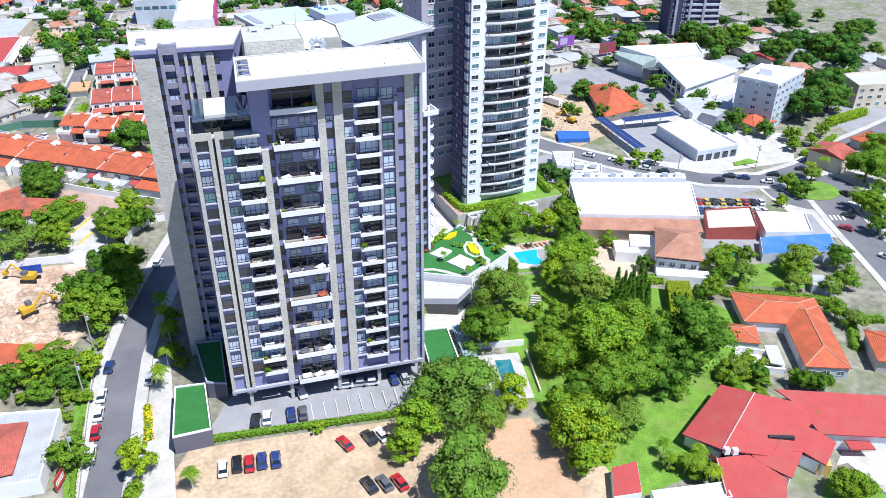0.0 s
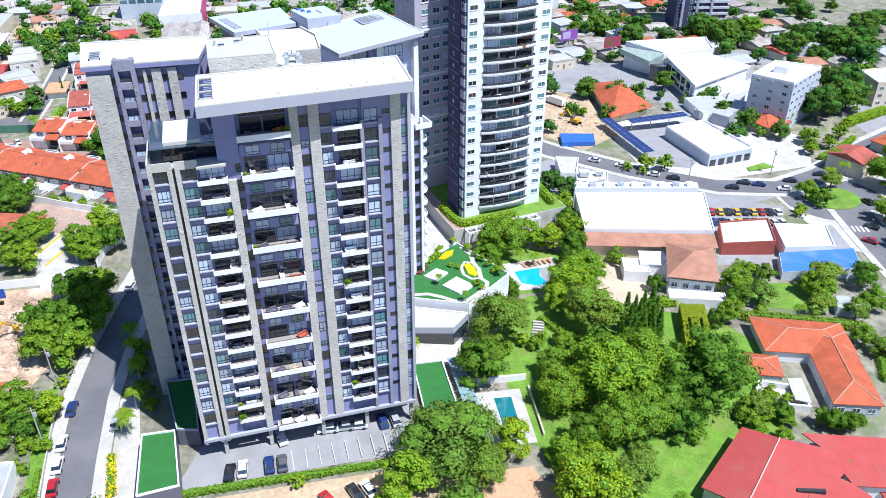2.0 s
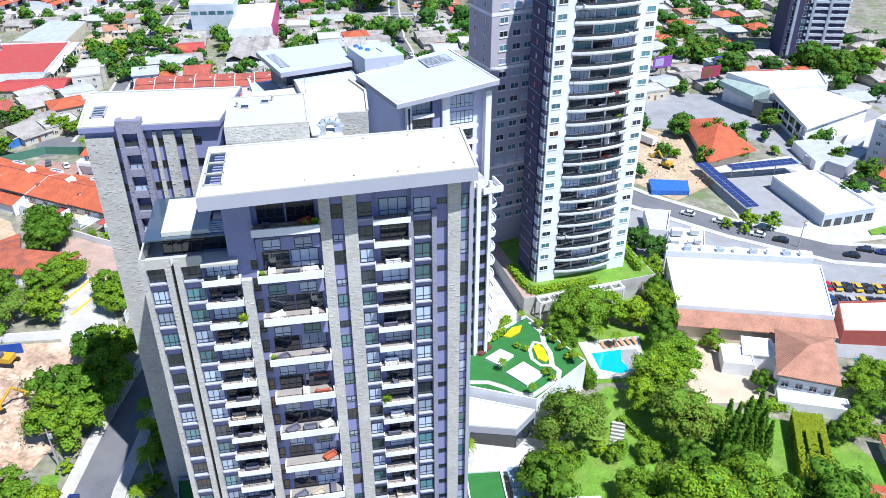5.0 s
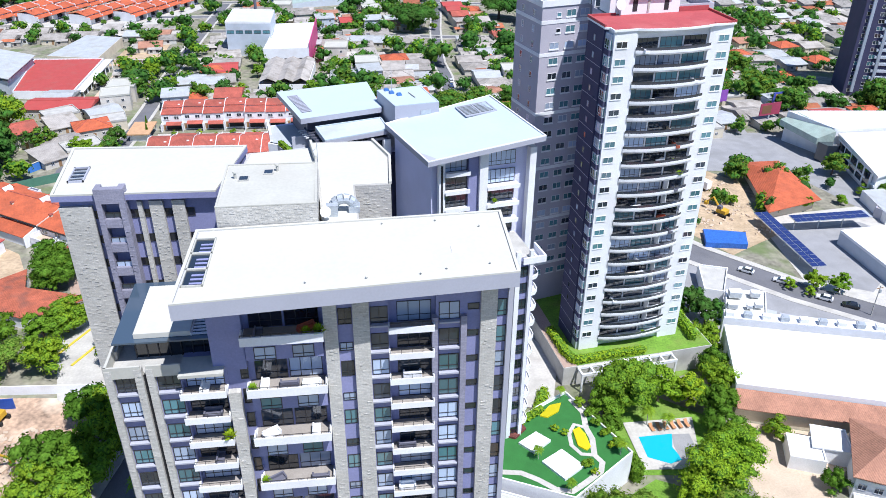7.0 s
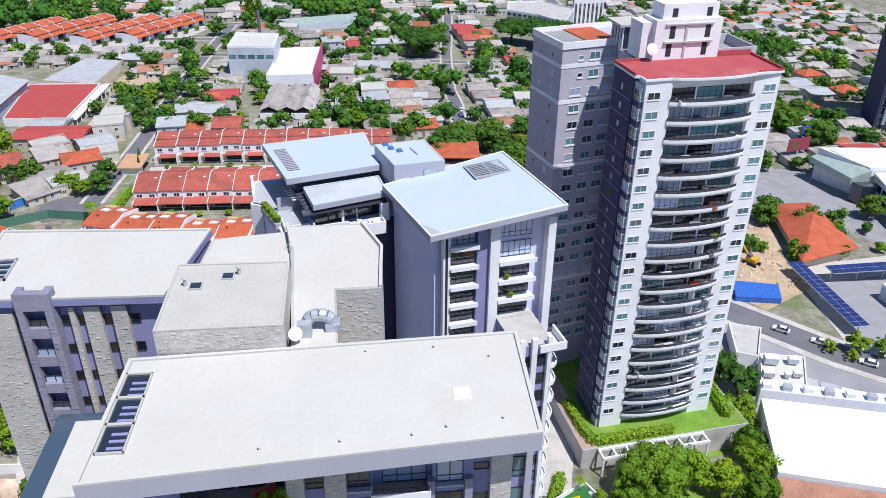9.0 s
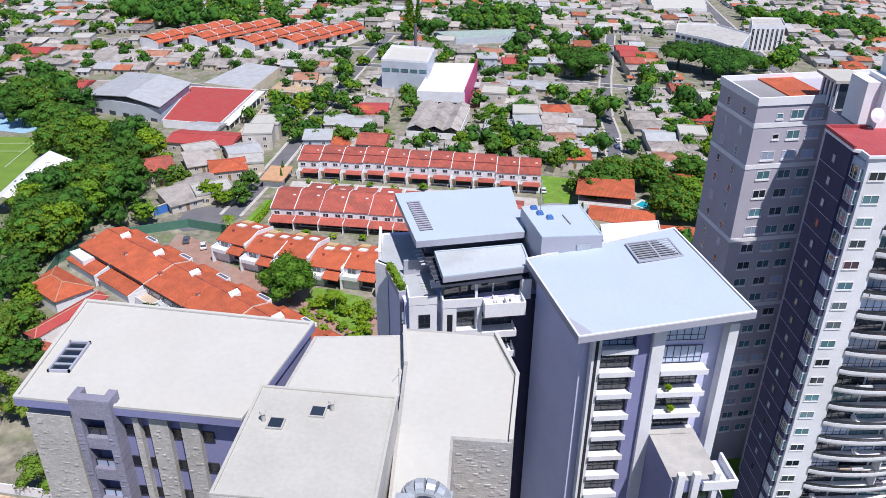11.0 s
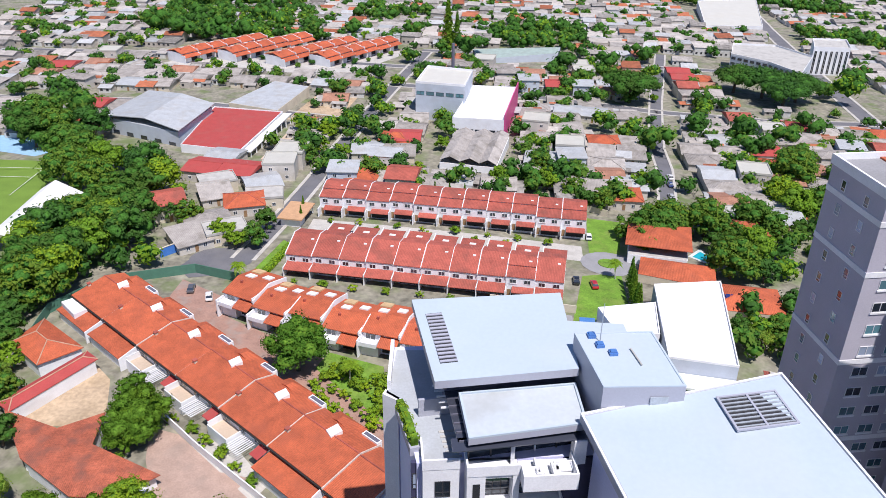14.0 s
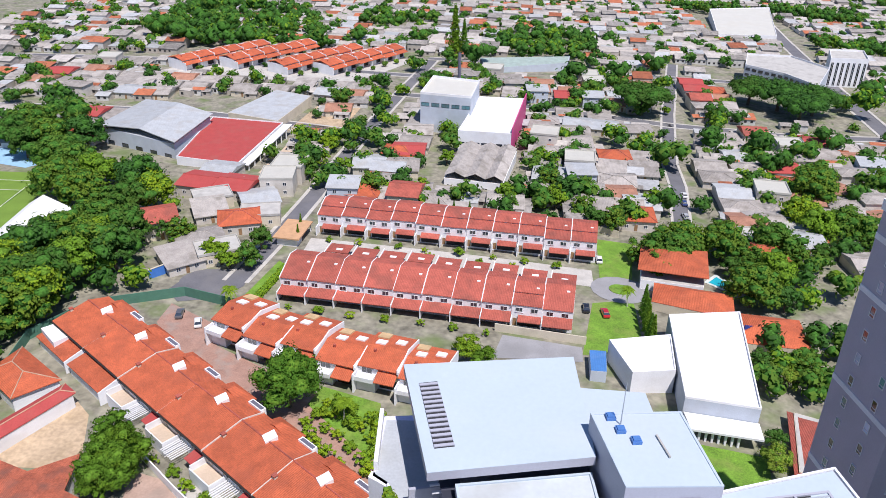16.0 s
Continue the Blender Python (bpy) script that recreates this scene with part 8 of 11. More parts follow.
M_RIDGE = material("pale_ridge_tiles", (0.5, 0.3, 0.2), 0.9, 0.2)
ora = thing("house", 124, 114, -15.0, 0, "large white house with orange tile roofs round a court", "house")
hip_wing(ora, [(120.2, 122.0), (138.6, 113.6), (143.5, 124.6), (125.1, 134.1)], -16, -11.0, 1.9, M_TILE, M_WHITE)
hip_wing(ora, [(122.1, 103.3), (131.5, 99.2), (142.0, 121.6), (132.6, 125.6)], -16, -11.0, 1.9, M_TILE, M_WHITE, 1)
hip_wing(ora, [(110.2, 118.4), (119.0, 113.9), (122.2, 120.2), (111.6, 126.4)], -16, -11.6, 1.4, M_TILE, M_WHITE)
bm = bmesh.new()
rim(bm, inside(ora, [(108.2, 110.2), (118.4, 104.8), (120.8, 111.0), (113.4, 115.6)]), 0.5, -0.6, 3.0)
part("court_wall", bm, M_WHITE, ora, "white garden court wall")
part("court_floor", plan(ora, [(109.0, 110.4), (118.0, 105.6), (120.0, 110.8), (113.6, 114.8)], -13.9, -13.2), M_PAVE, ora)
part("court_roof", plan(ora, [(116.5, 107.6), (119.0, 105.6), (122.4, 112.6), (119.4, 113.6)], -12.1, -11.8), M_ROOFBOX, ora, "pale flat roof beside the court")
part("annex_wall", plan(ora, [(122.6, 103.4), (131.2, 99.7), (133.0, 104.0), (124.4, 107.6)], -15.5, -11.1), M_PALEBLUE, ora, "pale blue two-storey end")
face_windows(ora, (122.6, 103.4), (131.2, 99.7), 1.6, 1, 3, 1.6, 1.3, 3)
grove("shrubs of the garden court", ["small_a", "small_b", "small_a"], 0.8, 1.1, [(112.5, 110.6), (116.0, 109.0), (107.0, 106.0), (111.3, 103.8), (118.5, 101.4), (121.0, 99.8), (107.5, 99.9)])
M_OLDTILE = ribbed("old_mottled_clay_tile", (0.42, 0.115, 0.06), 0.4, vary=0.3, stain=(0.2, 0.08, 0.055), stain_amount=0.9)
old = thing("house", -60, 240, -9.3, 0, "old house with weathered red tile roofs round a court", "house")
for quad in ([(-71.0, 245.5, -5.8), (-59.9, 232.5, -5.6), (-52.0, 234.8, -4.6), (-57.4, 241.0, -5.5)], [(-57.4, 241.0, -5.5), (-52.0, 234.8, -4.6), (-48.4, 237.3, -5.4), (-50.5, 246.8, -5.8)], [(-59.9, 232.5, -5.6), (-46.6, 224.8, -5.9), (-38.5, 224.1, -4.9), (-52.0, 234.8, -4.6)], [(-52.0, 234.8, -4.6), (-38.5, 224.1, -4.9), (-32.8, 231.4, -5.9), (-48.4, 237.3, -5.4)]):
    part("wall", plan(old, [(p[0] * 0.94 + q_[0] * 0.06, p[1] * 0.94 + q_[1] * 0.06) for p, q_ in zip(quad, quad[2:] + quad[:2])], -10, -6.0), M_WHITE, old)
    sloped(old, quad, M_OLDTILE)
hip_wing(old, [(-73.5, 247.2), (-69.6, 244.8), (-60.4, 263.6), (-64.2, 266.2)], -10, -5.6, 0.7, M_REDROOF, M_WHITE, 1)
hip_wing(old, [(-82.5, 267.0), (-72.0, 259.5), (-65.2, 266.8), (-80.0, 277.0)], -10, -5.2, 1.8, M_TILE, M_WHITE)
bm = bmesh.new()
tube(bm, (24.2, -14.2, -0.3), (24.2, -14.2, 3.5), 3.0, 3.0, 24)
part("drum", bm, M_WHITE, old, "white round stair drum")
for i in range(3):
    bm = bmesh.new()
    tube(bm, (24.2, -14.2, 0.8 + i * 0.9), (24.2, -14.2, 1.25 + i * 0.9), 3.03, 3.03, 24)
    part("drum_band", bm, M_DARKPANEL, old, "dark window band")

drape("yard", [(102.5, 173.5), (122, 166.5), (119.5, 158), (113, 155.5), (110.2, 149.5), (97, 151.4), (98, 162)], M_YARD, "tan gravel yard beside the hall", "yard", 0.07)
# white house with a hipped roof by the hall
wh = slab_building("house", [(114.2, 151.2), (123.6, 145.6), (131.4, 158.6), (122.2, 164.2)], 6.0, M_CONC, M_WHITE, "two-storey white house with a faded clay hipped roof", "house", 0.0)
for tri_ in (((113.2, 151.0), (123.9, 144.6)), ((123.9, 144.6), (132.4, 158.8)), ((132.4, 158.8), (122.0, 165.2)), ((122.0, 165.2), (113.2, 151.0))):
    sloped(wh, [(*tri_[0], -7.9), (*tri_[1], -7.9), (122.9, 155.0, -5.0)], M_FADED)
face_windows(wh, (114.2, 151.2), (123.6, 145.6), 0.8, 2, 4, 1.5, 1.4, 2.9)
slab_building("house", [(111.6, 146.9), (124.4, 140.8), (125.6, 144.0), (113.6, 150.2)], 3.2, M_ROOFWHITE, M_WHITE, "white single-storey porch with a flat roof", "porch", 0.3)
slab_building("garage", [(106.6, 159.6), (112.6, 157.0), (115.0, 163.0), (109.2, 165.6)], 3.6, M_BRIGHT, M_WHITE, "white garage with a flat roof beside the yard", "garage", 0.3)
# long low red fronted shops and the blue roof
slab_building("shop", [(140.0, 164.3), (154.6, 160.5), (161.0, 172.0), (146.4, 174.8)], 4.6, M_ROOFWHITE, material("brick_red_render", (0.35, 0.08, 0.06), 0.85), "low shop with a white roof and red walls", "shop", 0.5)
slab_building("shop", [(155.6, 157.9), (168.8, 153.7), (174.8, 163.8), (161.4, 169.8)], 4.6, M_BRIGHT, M_WHITE, "low shop with a white flat roof", "shop", 0.5)
slab_building("pavilion", [(147.6, 149.0), (169.0, 144.0), (174.3, 152.4), (153.3, 157.3)], 4.0, M_BLUEROOF, M_PALEBLUE, "long low pavilion with a bright blue roof", "pavilion", 0.0)
slab_building("shed", [(149.7, 131.7), (155.9, 128.6), (160.6, 133.2), (152.9, 135.8)], 3.4, M_ZINC, M_PALEBLUE, "pale blue garden shed with a zinc roof", "shed", 0.0)
drape("swimming_pool", [(138, 155.5), (143.5, 153.5), (145.5, 157), (140, 159)], M_WATER, "small turquoise garden swimming pool", "swimming pool", 0.12, kind="")

# the white apartment block by the roundabout
wb_ = slab_building("apartment_block", [(219.0, 234.0), (242.0, 246.0), (230.0, 258.0), (211.0, 247.5)], 18.6, M_BRIGHT, M_PALEBLUE, "six-storey pale apartment block with a white flat roof", "building", 0.9, M_WHITE)
face_windows(wb_, (219.0, 234.0), (242.0, 246.0), 1.4, 6, 6, 1.7, 1.3, 3.1)
face_windows(wb_, (211.0, 247.5), (219.0, 234.0), 1.4, 6, 3, 1.7, 1.3, 3.1)
part("stair_tower", plan(wb_, [(224, 244), (230, 247), (227, 251), (221, 248)], -16, 3.8), M_WHITE, wb_)
# bank with a white roof
bk_ = slab_building("office", [(172.4, 215.6), (190.4, 216.2), (189.0, 242.4), (172.2, 241.6)], 4.8, M_BRIGHT, M_PALEBLUE, "low office with a thick white roof", "office", 0.8, M_WHITE)
face_windows(bk_, (172.4, 215.6), (190.4, 216.2), 0.8, 1, 5, 2.4, 2.4, 3, M_GLASS, M_FRAME)
part("side_block", plan(bk_, [(190.6, 217.2), (195.0, 218.2), (194.0, 228.0), (190.0, 228.0)], ground_z(190, 220) - 0.5, ground_z(190, 220) + 4.6), M_WHITE, bk_, "low white side block")
drape("lawn", [(184, 208.4), (194.5, 208.8), (193, 212.6), (185, 211)], M_GRASS, "small lawn in front of the low office", "lawn", 0.12, 0.25)
slab_building("warehouse", [(201, 243.6), (217.6, 253.6), (214.6, 259.4), (198, 249.6)], 4.6, M_ZINC, M_FASCIA, "long low outbuilding with a grey sheet roof", "shed", 0.2)
slab_building("warehouse", [(196.2, 252.4), (210.4, 261.0), (208.4, 265.0), (194.6, 256.6)], 3.8, M_GREYROOF, M_FASCIA, "long low outbuilding with a worn grey roof", "shed", 0.2)
sol = thing("solar_canopy", 157, 240, ground_z(157, 240), 0, "long carport covered with blue solar panels", "solar panels")
for p, q in (((155.0, 225), (155.6, 257)), ((163, 251.5), (188, 251))):
    d = (Vector(q) - Vector(p)).normalized()
    nn = Vector((-d.y, d.x)) * 2.2
    L_ = (Vector(q) - Vector(p)).length
    cnt = int(L_ / 2.0)
    part("canopy", plan(sol, [tuple(Vector(p) - nn), tuple(Vector(q) - nn), tuple(Vector(q) + nn), tuple(Vector(p) + nn)][::1], ground_z(157, 240) + 3.2, ground_z(157, 240) + 3.4), M_METAL, sol)
    for i in range(cnt):
        for s in (-1, 1):
            c0 = Vector(p) + d * (i * 2.0 + 1.0) + nn * 0.5 * s
            a0, b0 = d * 0.93, nn * 0.46
            part("solar_panel", plan(sol, [tuple(c0 - a0 - b0), tuple(c0 + a0 - b0), tuple(c0 + a0 + b0), tuple(c0 - a0 + b0)], ground_z(157, 240) + 3.42, ground_z(157, 240) + 3.47), M_SOLAR, sol)
    for i in range(0, cnt, 4):
        c0 = Vector(p) + d * (i * 2.0 + 1.0)
        part("post", plan(sol, [(c0.x - 0.12, c0.y - 0.12), (c0.x + 0.12, c0.y - 0.12), (c0.x + 0.12, c0.y + 0.12), (c0.x - 0.12, c0.y + 0.12)], ground_z(c0.x, c0.y), ground_z(157, 240) + 3.2), M_METAL, sol)
# modern white halls
mo = thing("showroom", 203.0, 269.0, -17.4, 0, "white modern showroom with a folded roof and framed glass front", "showroom")
MOP = [(203.0, 269.0), (236.0, 279.5), (227.0, 298.0), (211.0, 301.0)]
part("wall", plan(mo, MOP, -17.4, [-9.4, -8.4, -7.4, -8.4]), M_WHITE, mo, "white rendered wall")
part("roof", plan(mo, [(202.2, 267.8), (237.0, 279.0), (227.4, 298.8), (210.4, 301.8)], [-9.4, -8.4, -7.4, -8.4], [-8.6, -7.6, -6.6, -7.6]), M_BRIGHT, mo, "folded white roof")
part("glazing", plan(mo, [(203.4, 271.6), (210.4, 299.4), (210.1, 299.5), (203.1, 271.7)], -15.2, -9.6), M_GLASS, mo, "dark framed glass front")
each_bar = [(203.05 + 1.45 * i, 271.9 + 5.55 * i) for i in range(6)]
for x, y in each_bar:
    part("frame_bar", plan(mo, [(x, y - 0.5), (x + 0.3, y - 0.4), (x + 0.2, y + 0.3), (x - 0.25, y + 0.2)], -15.2, -9.6), M_WHITE, mo, "white frame bar")
for z in (-16.0, -13.2, -9.7):
    part("frame_rail", plan(mo, [(202.5, 269.0), (203.3, 268.8), (210.9, 300.4), (210.1, 300.7)], z, z + 0.7), M_WHITE, mo, "white frame rail")
slab_building("showroom", [(214.0, 262.0), (228.0, 266.0), (240.0, 278.0), (226.0, 273.0)], 4.4, M_BRIGHT, M_WHITE, "low white showroom wing with a curved white roof", "showroom", 0.5)
mo2 = slab_building("showroom", [(208.8, 302.5), (233.0, 299.5), (240.5, 316.0), (202.0, 322.0)], 11.6, M_BRIGHT, M_WHITE, "white modern hall with a large flat roof", "showroom", 0.8)
part("green_roof_strip", plan(mo2, [(202.4, 302.0), (208.6, 301.0), (206.0, 321.4), (199.6, 322.0)], -11.4, [-9.2, -6.4, -6.4, -9.2]), M_GREENROOF, mo2, "pale green sloping glass roof strip")
part("glazing", plan(mo2, [(204.2, 297.6), (208.6, 296.8), (208.8, 300.9), (203.0, 301.8)], -17.2, -10.4), M_GLASS, mo2, "dark glazed entrance")
# orange tile house by the building site
o2 = slab_building("house", [(160, 259), (178, 263.5), (180.5, 290.5), (169, 291)], 4.2, M_CONC, M_CREAM, "house with large orange tile roofs", "house", 0.0)
c0 = Vector((172.0, 276.0))
quad = [(158, 256.5), (179.3, 262), (182.2, 292.3), (168, 293)]
for i in range(4):
    a, b = quad[i], quad[(i + 1) % 4]
    sloped(o2, [(*a, -12.4), (*b, -12.4), (c0.x, c0.y, -8.2)], M_TILE)
# dark tower far behind
dk = slab_building("apartment_tower", [(262, 372), (288, 364), (296, 384), (270, 392)], 60, M_CONC, M_NAVYSHADE, "dark grey apartment tower with pale balcony strips", "building", 1.0)
face_windows(dk, (262, 372), (288, 364), 3, 18, 5, 2.6, 1.7, 3.1)
for k_ in range(19):
    part("balcony_band", plan(dk, [(270.6, 368.6), (288.6, 363.1), (289.0, 364.2), (271.0, 369.8)], -18 + 3.1 * k_, -16.9 + 3.1 * k_), M_PALEBLUE, dk, "pale balcony band")
for i in range(3):
    p0 = Vector((264, 371.4)).lerp(Vector((286, 364.6)), (i + 0.5) / 3)
    part("fin", plan(dk, [(p0.x - 3.4, p0.y), (p0.x - 2.4, p0.y - 0.6), (p0.x - 2.2, p0.y + 0.2), (p0.x - 3.2, p0.y + 0.8)], -18, 42), M_PALEBLUE, dk, "pale vertical fin")

slab_building("shed", [(195, 251), (211, 249.5), (214, 268), (198, 268)], 4.2, M_ZINC, M_WHITE, "long low shed with a pale sheet roof", "shed", 0.0)
slab_building("hall", [(277, 305), (311, 300), (331, 317), (288, 327)], 7.0, M_ZINC, M_PALEBLUE, "hall with a pale blue grey roof", "hall", 0.0)
cb_ = slab_building("office", [(270, 243), (292, 240), (300, 256), (275, 258)], 10.0, M_ROOFBOX, M_CREAM, "three-storey cream office with a flat roof", "office", 0.6)
face_windows(cb_, (270, 243), (292, 240), 1.2, 3, 5, 2.0, 1.4, 3.1)
for x, y, c1, c2 in ((219, 352, (0.08, 0.1, 0.45), (0.5, 0.2, 0.05)), (192, 357, (0.25, 0.08, 0.4), (0.45, 0.4, 0.6)), (205, 338, (0.35, 0.05, 0.1), (0.2, 0.1, 0.05))):
    bb = thing("billboard", x, y, ground_z(x, y), 10, "large roadside billboard with coloured panels", "billboard", "billboards")
    part("panel", boxes((-5, 5, -0.15, 0.15, 5, 10)), material("billboard_print", c1, 0.6), bb)
    part("panel_inset", boxes((-4, 0.5, -0.2, -0.15, 5.8, 9.2)), material("billboard_inset", c2, 0.6), bb)
    part("post", boxes((-0.25, 0.25, -0.2, 0.2, 0, 5)), M_METAL, bb)
drape("blue_tarpaulin", [(131, 243), (143, 241), (146, 248), (134, 251)], material("blue_tarpaulin_sheet", (0.04, 0.14, 0.5), 0.6, 0.2, 1.0, 3.0, 0.3), "crumpled blue tarpaulin over the building site", "tarpaulin", 0.1, 1.6, kind="")
M_YEL = material("machine_yellow", (0.6, 0.36, 0.02), 0.5)
for dx, dy, dr in ((146, 262, 30), (-43, 193.5, 70), (-42.2, 177.5, -60)):
    dg = thing("excavator", dx, dy, ground_z(dx, dy), dr, "yellow excavator on bare building ground", "excavator", "excavators")
    part("body", boxes((-1.2, 1.2, -1.5, 1.6, 1.0, 2.2)), M_YEL, dg)
    part("cab", boxes((-1.1, 0.1, 0.2, 1.5, 2.2, 3.2)), M_DARKPANEL, dg, "dark glazed cab")
    part("track", boxes((-1.5, -0.9, -2, 2, 0, 0.9)), M_BLACK, dg)
    part("track", boxes((0.9, 1.5, -2, 2, 0, 0.9)), M_BLACK, dg)
    bm = bmesh.new()
    tube(bm, (0.5, 1.4, 1.8), (0.6, 4.2, 4.6), 0.35, 0.25, 6)
    tube(bm, (0.6, 4.2, 4.6), (0.7, 6.4, 2.2), 0.25, 0.2, 6)
    part("arm", bm, M_YEL, dg)
    bm = boxes((0.1, 1.3, 5.9, 6.9, 1.4, 2.3))
    part("bucket", bm, M_YEL, dg)
tk = thing("truck", 148, 283, ground_z(148, 283), 24, "white box truck parked on the building site", "truck")
part("cargo_box", boxes((-1.2, 1.2, -4.5, 2.2, 0.9, 3.4)), M_WHITE, tk)
part("cab", boxes((-1.15, 1.15, 2.4, 4.4, 0.6, 2.6)), M_WHITE, tk)
for x in (-1.1, 1.1):
    for y in (-3.4, 3.2):
        bm = bmesh.new()
        tube(bm, (x - 0.15, y, 0.5), (x + 0.15, y, 0.5), 0.5, 0.5, 12)
        part("wheel", bm, M_BLACK, tk)

def rubble(name, x0, x1, y0, y1, count, seed, label):
    r = random.Random(seed)
    bm = bmesh.new()
    for i in range(count):
        x, y = r.uniform(x0, x1), r.uniform(y0, y1)
        s = r.uniform(0.2, 0.9)
        bmesh.ops.create_cube(bm, size=1.0, matrix=pose(x, y, ground_z(x, y) + s * 0.15, r.uniform(-25, 25), r.uniform(-25, 25), r.uniform(0, 180)) @ Matrix.Diagonal((s * r.uniform(0.8, 2.2), s, s * 0.6, 1)))
    tagged(new(name, mesh_of(name, bm, M_YARD)), label, "rubble", kind="stuff")


rubble("site_rubble", -50, -30, 166, 190, 260, 5, "broken stones and rubble on bare soil")
rubble("site_debris", 132, 158, 246, 296, 200, 6, "scattered stones on the excavated site")
for k_ in range(5):
    x, y = -48 + k_ * 4.2, 170 + (k_ * 7) % 18
    bm = bmesh.new()
    bmesh.ops.create_icosphere(bm, subdivisions=2, radius=1.0)
    for v in bm.verts:
        v.co *= 1 + 0.35 * noise.noise(v.co * 1.7 + Vector((k_, 0, 0)))
        v.co.z *= 0.45
    me = mesh_of("soil_heap", bm, M_SOIL)
    ob = tagged(new("soil_heap", me), "loose heap of red brown soil", "soil heap", "soil heaps")
    ob.matrix_basis = pose(x, y, ground_z(x, y)) @ Matrix.Diagonal((2.6, 2.0, 1.6, 1))
sc = thing("site_screen", -45.5, 197.0, ground_z(-45, 197), -3, "blue sheet screen along the building plot", "fence")
part("sheet", boxes((0, 5.0, -0.08, 0.08, 0, 2.6)), material("blue_sheet", (0.03, 0.09, 0.42), 0.6, 0.15), sc)
for u in (0.0, 2.45, 4.9):
    part("post", boxes((u, u + 0.1, 0.08, 0.18, 0, 2.7)), M_METAL, sc)
for quad in ([(-46.5, 163.5), (-39.0, 160.4), (-39.0, 153.8), (-45.5, 155.0)], [(-38.9, 160.3), (-36.3, 160.0), (-36.3, 152.8), (-38.9, 153.6)]):
    slab_building("shed", quad, 3.0, M_TILE, M_CREAM, "low house with an orange tile roof beside the plot", "house", 0.0)
# west: small white building by the road
sw = slab_building("house", [(-44, 117.5), (-34.0, 116.5), (-31.8, 135.0), (-43.0, 137.5)], 3.6, M_ZINC, M_WHITE, "low white building with a zinc roof and a red tile cap", "house", 0.3)
capc = [(-46, 119), (-38.5, 119), (-37.2, 132.5), (-46, 134)]
for i in range(4):
    a, b = capc[i], capc[(i + 1) % 4]
    sloped(sw, [(*a, -5.2), (*b, -5.2), (-42, 126.3, -3.6)], M_TILEDARK)
slab_building("shed", [(-50, 152.5), (-33.5, 151.0), (-32.5, 156.5), (-50, 159)], 2.2, M_TILEDARK, M_CREAM, "low shed with a rusty tile roof", "shed", 0.0)
slab_building("shed", [(-60, 140), (-44, 139), (-43.5, 144.5), (-60, 147)], 2.6, M_TILEDARK, M_CREAM, "low shed with a brown tile roof", "shed", 0.0)
slab_building("shed", [(61.6, 82.5), (66.8, 81.7), (70.0, 88.7), (64.7, 88.8)], 3.0, M_REDROOF, M_WHITE, "small hut with a red sheet roof", "shed", 0.0)
slab_building("shed", [(68, 78.5), (82, 76.0), (83, 79.5), (69, 82)], 2.8, M_ROOFWHITE, M_WHITE, "low white outbuilding with a flat roof", "shed", 0.3)
drape("pavement", [(-18.6, 108), (-12.0, 106), (-11.8, 118), (-11.2, 134), (-11.0, 150), (-14.6, 150)], M_PAVE, "wide pale paving between the road and the tower", "pavement", 0.04, 0.1)
drape("lawn", [(-31, 112), (-28.8, 112), (-28.0, 134), (-26.6, 158), (-30, 158)], M_GRASS, "green roadside verge", "lawn", 0.06)
sign = thing("shop_sign", -31.2, 117.2, ground_z(-31, 117), 70, "red shop sign panel with pale letter bars", "sign")
part("panel", boxes((-1.8, 1.8, -0.1, 0.1, 0.6, 3.2)), material("sign_red", (0.5, 0.05, 0.03), 0.6), sign)
for i in range(6):
    part("letter_bar", boxes((-1.5 + i * 0.52, -1.15 + i * 0.52, -0.13, -0.1, 1.4, 2.5)), M_WHITE, sign)
part("post", boxes((-1.6, -1.5, -0.05, 0.05, 0, 0.6), (1.5, 1.6, -0.05, 0.05, 0, 0.6)), M_METAL, sign)

# north: school halls, white blocks, villa with a pool
nr = slab_building("school_building", [(-98, 404), (-73.5, 400), (-70, 447), (-101, 450)], 5.2, M_REDROOF, M_WHITE, "long low hall with a red roof", "school", 0.4, M_WHITE)
part("walkway_roof", plan(nr, [(-73.0, 401), (-69.6, 401), (-66.2, 447), (-69.6, 447)], ground_z(-70, 424) + 3.2, ground_z(-70, 424) + 3.5), M_WHITE, nr, "white walkway roof on posts")
for k_ in range(9):
    x, y = Vector((-70.0, 402)).lerp(Vector((-66.6, 446)), k_ / 8)
    part("post", plan(nr, [(x - 0.2, y - 0.2), (x + 0.2, y - 0.2), (x + 0.2, y + 0.2), (x - 0.2, y + 0.2)], ground_z(x, y) - 0.3, ground_z(-70, 424) + 3.2), M_WHITE, nr)
drape("paved_yard", [(-66, 400), (-50, 398), (-46, 450), (-64, 452)], M_YARD, "pale paved school yard with steps", "yard", 0.06)
gg = slab_building("sports_hall", [(-136, 424), (-101, 410), (-99, 442), (-132, 456)], 8.2, M_ZINC, M_PALEBLUE, "grey blue sports hall with a pale gabled roof", "sports hall", 0.0)
ra, rb = (-117, 416.5), (-114.5, 449.5)
sloped(gg, [(-137, 423, -6.6), (*ra, -4.9), (*rb, -4.9), (-133, 457.5, -6.6)], M_ZINC, t=0.3)
sloped(gg, [(*ra, -4.9), (-100, 408.5, -6.6), (-98, 443, -6.6), (*rb, -4.9)], M_ZINC, t=0.3)
face_windows(gg, (-136, 424), (-101, 410), 0.8, 1, 5, 3.4, 2.8, 3, M_GLASS, M_FRAME)
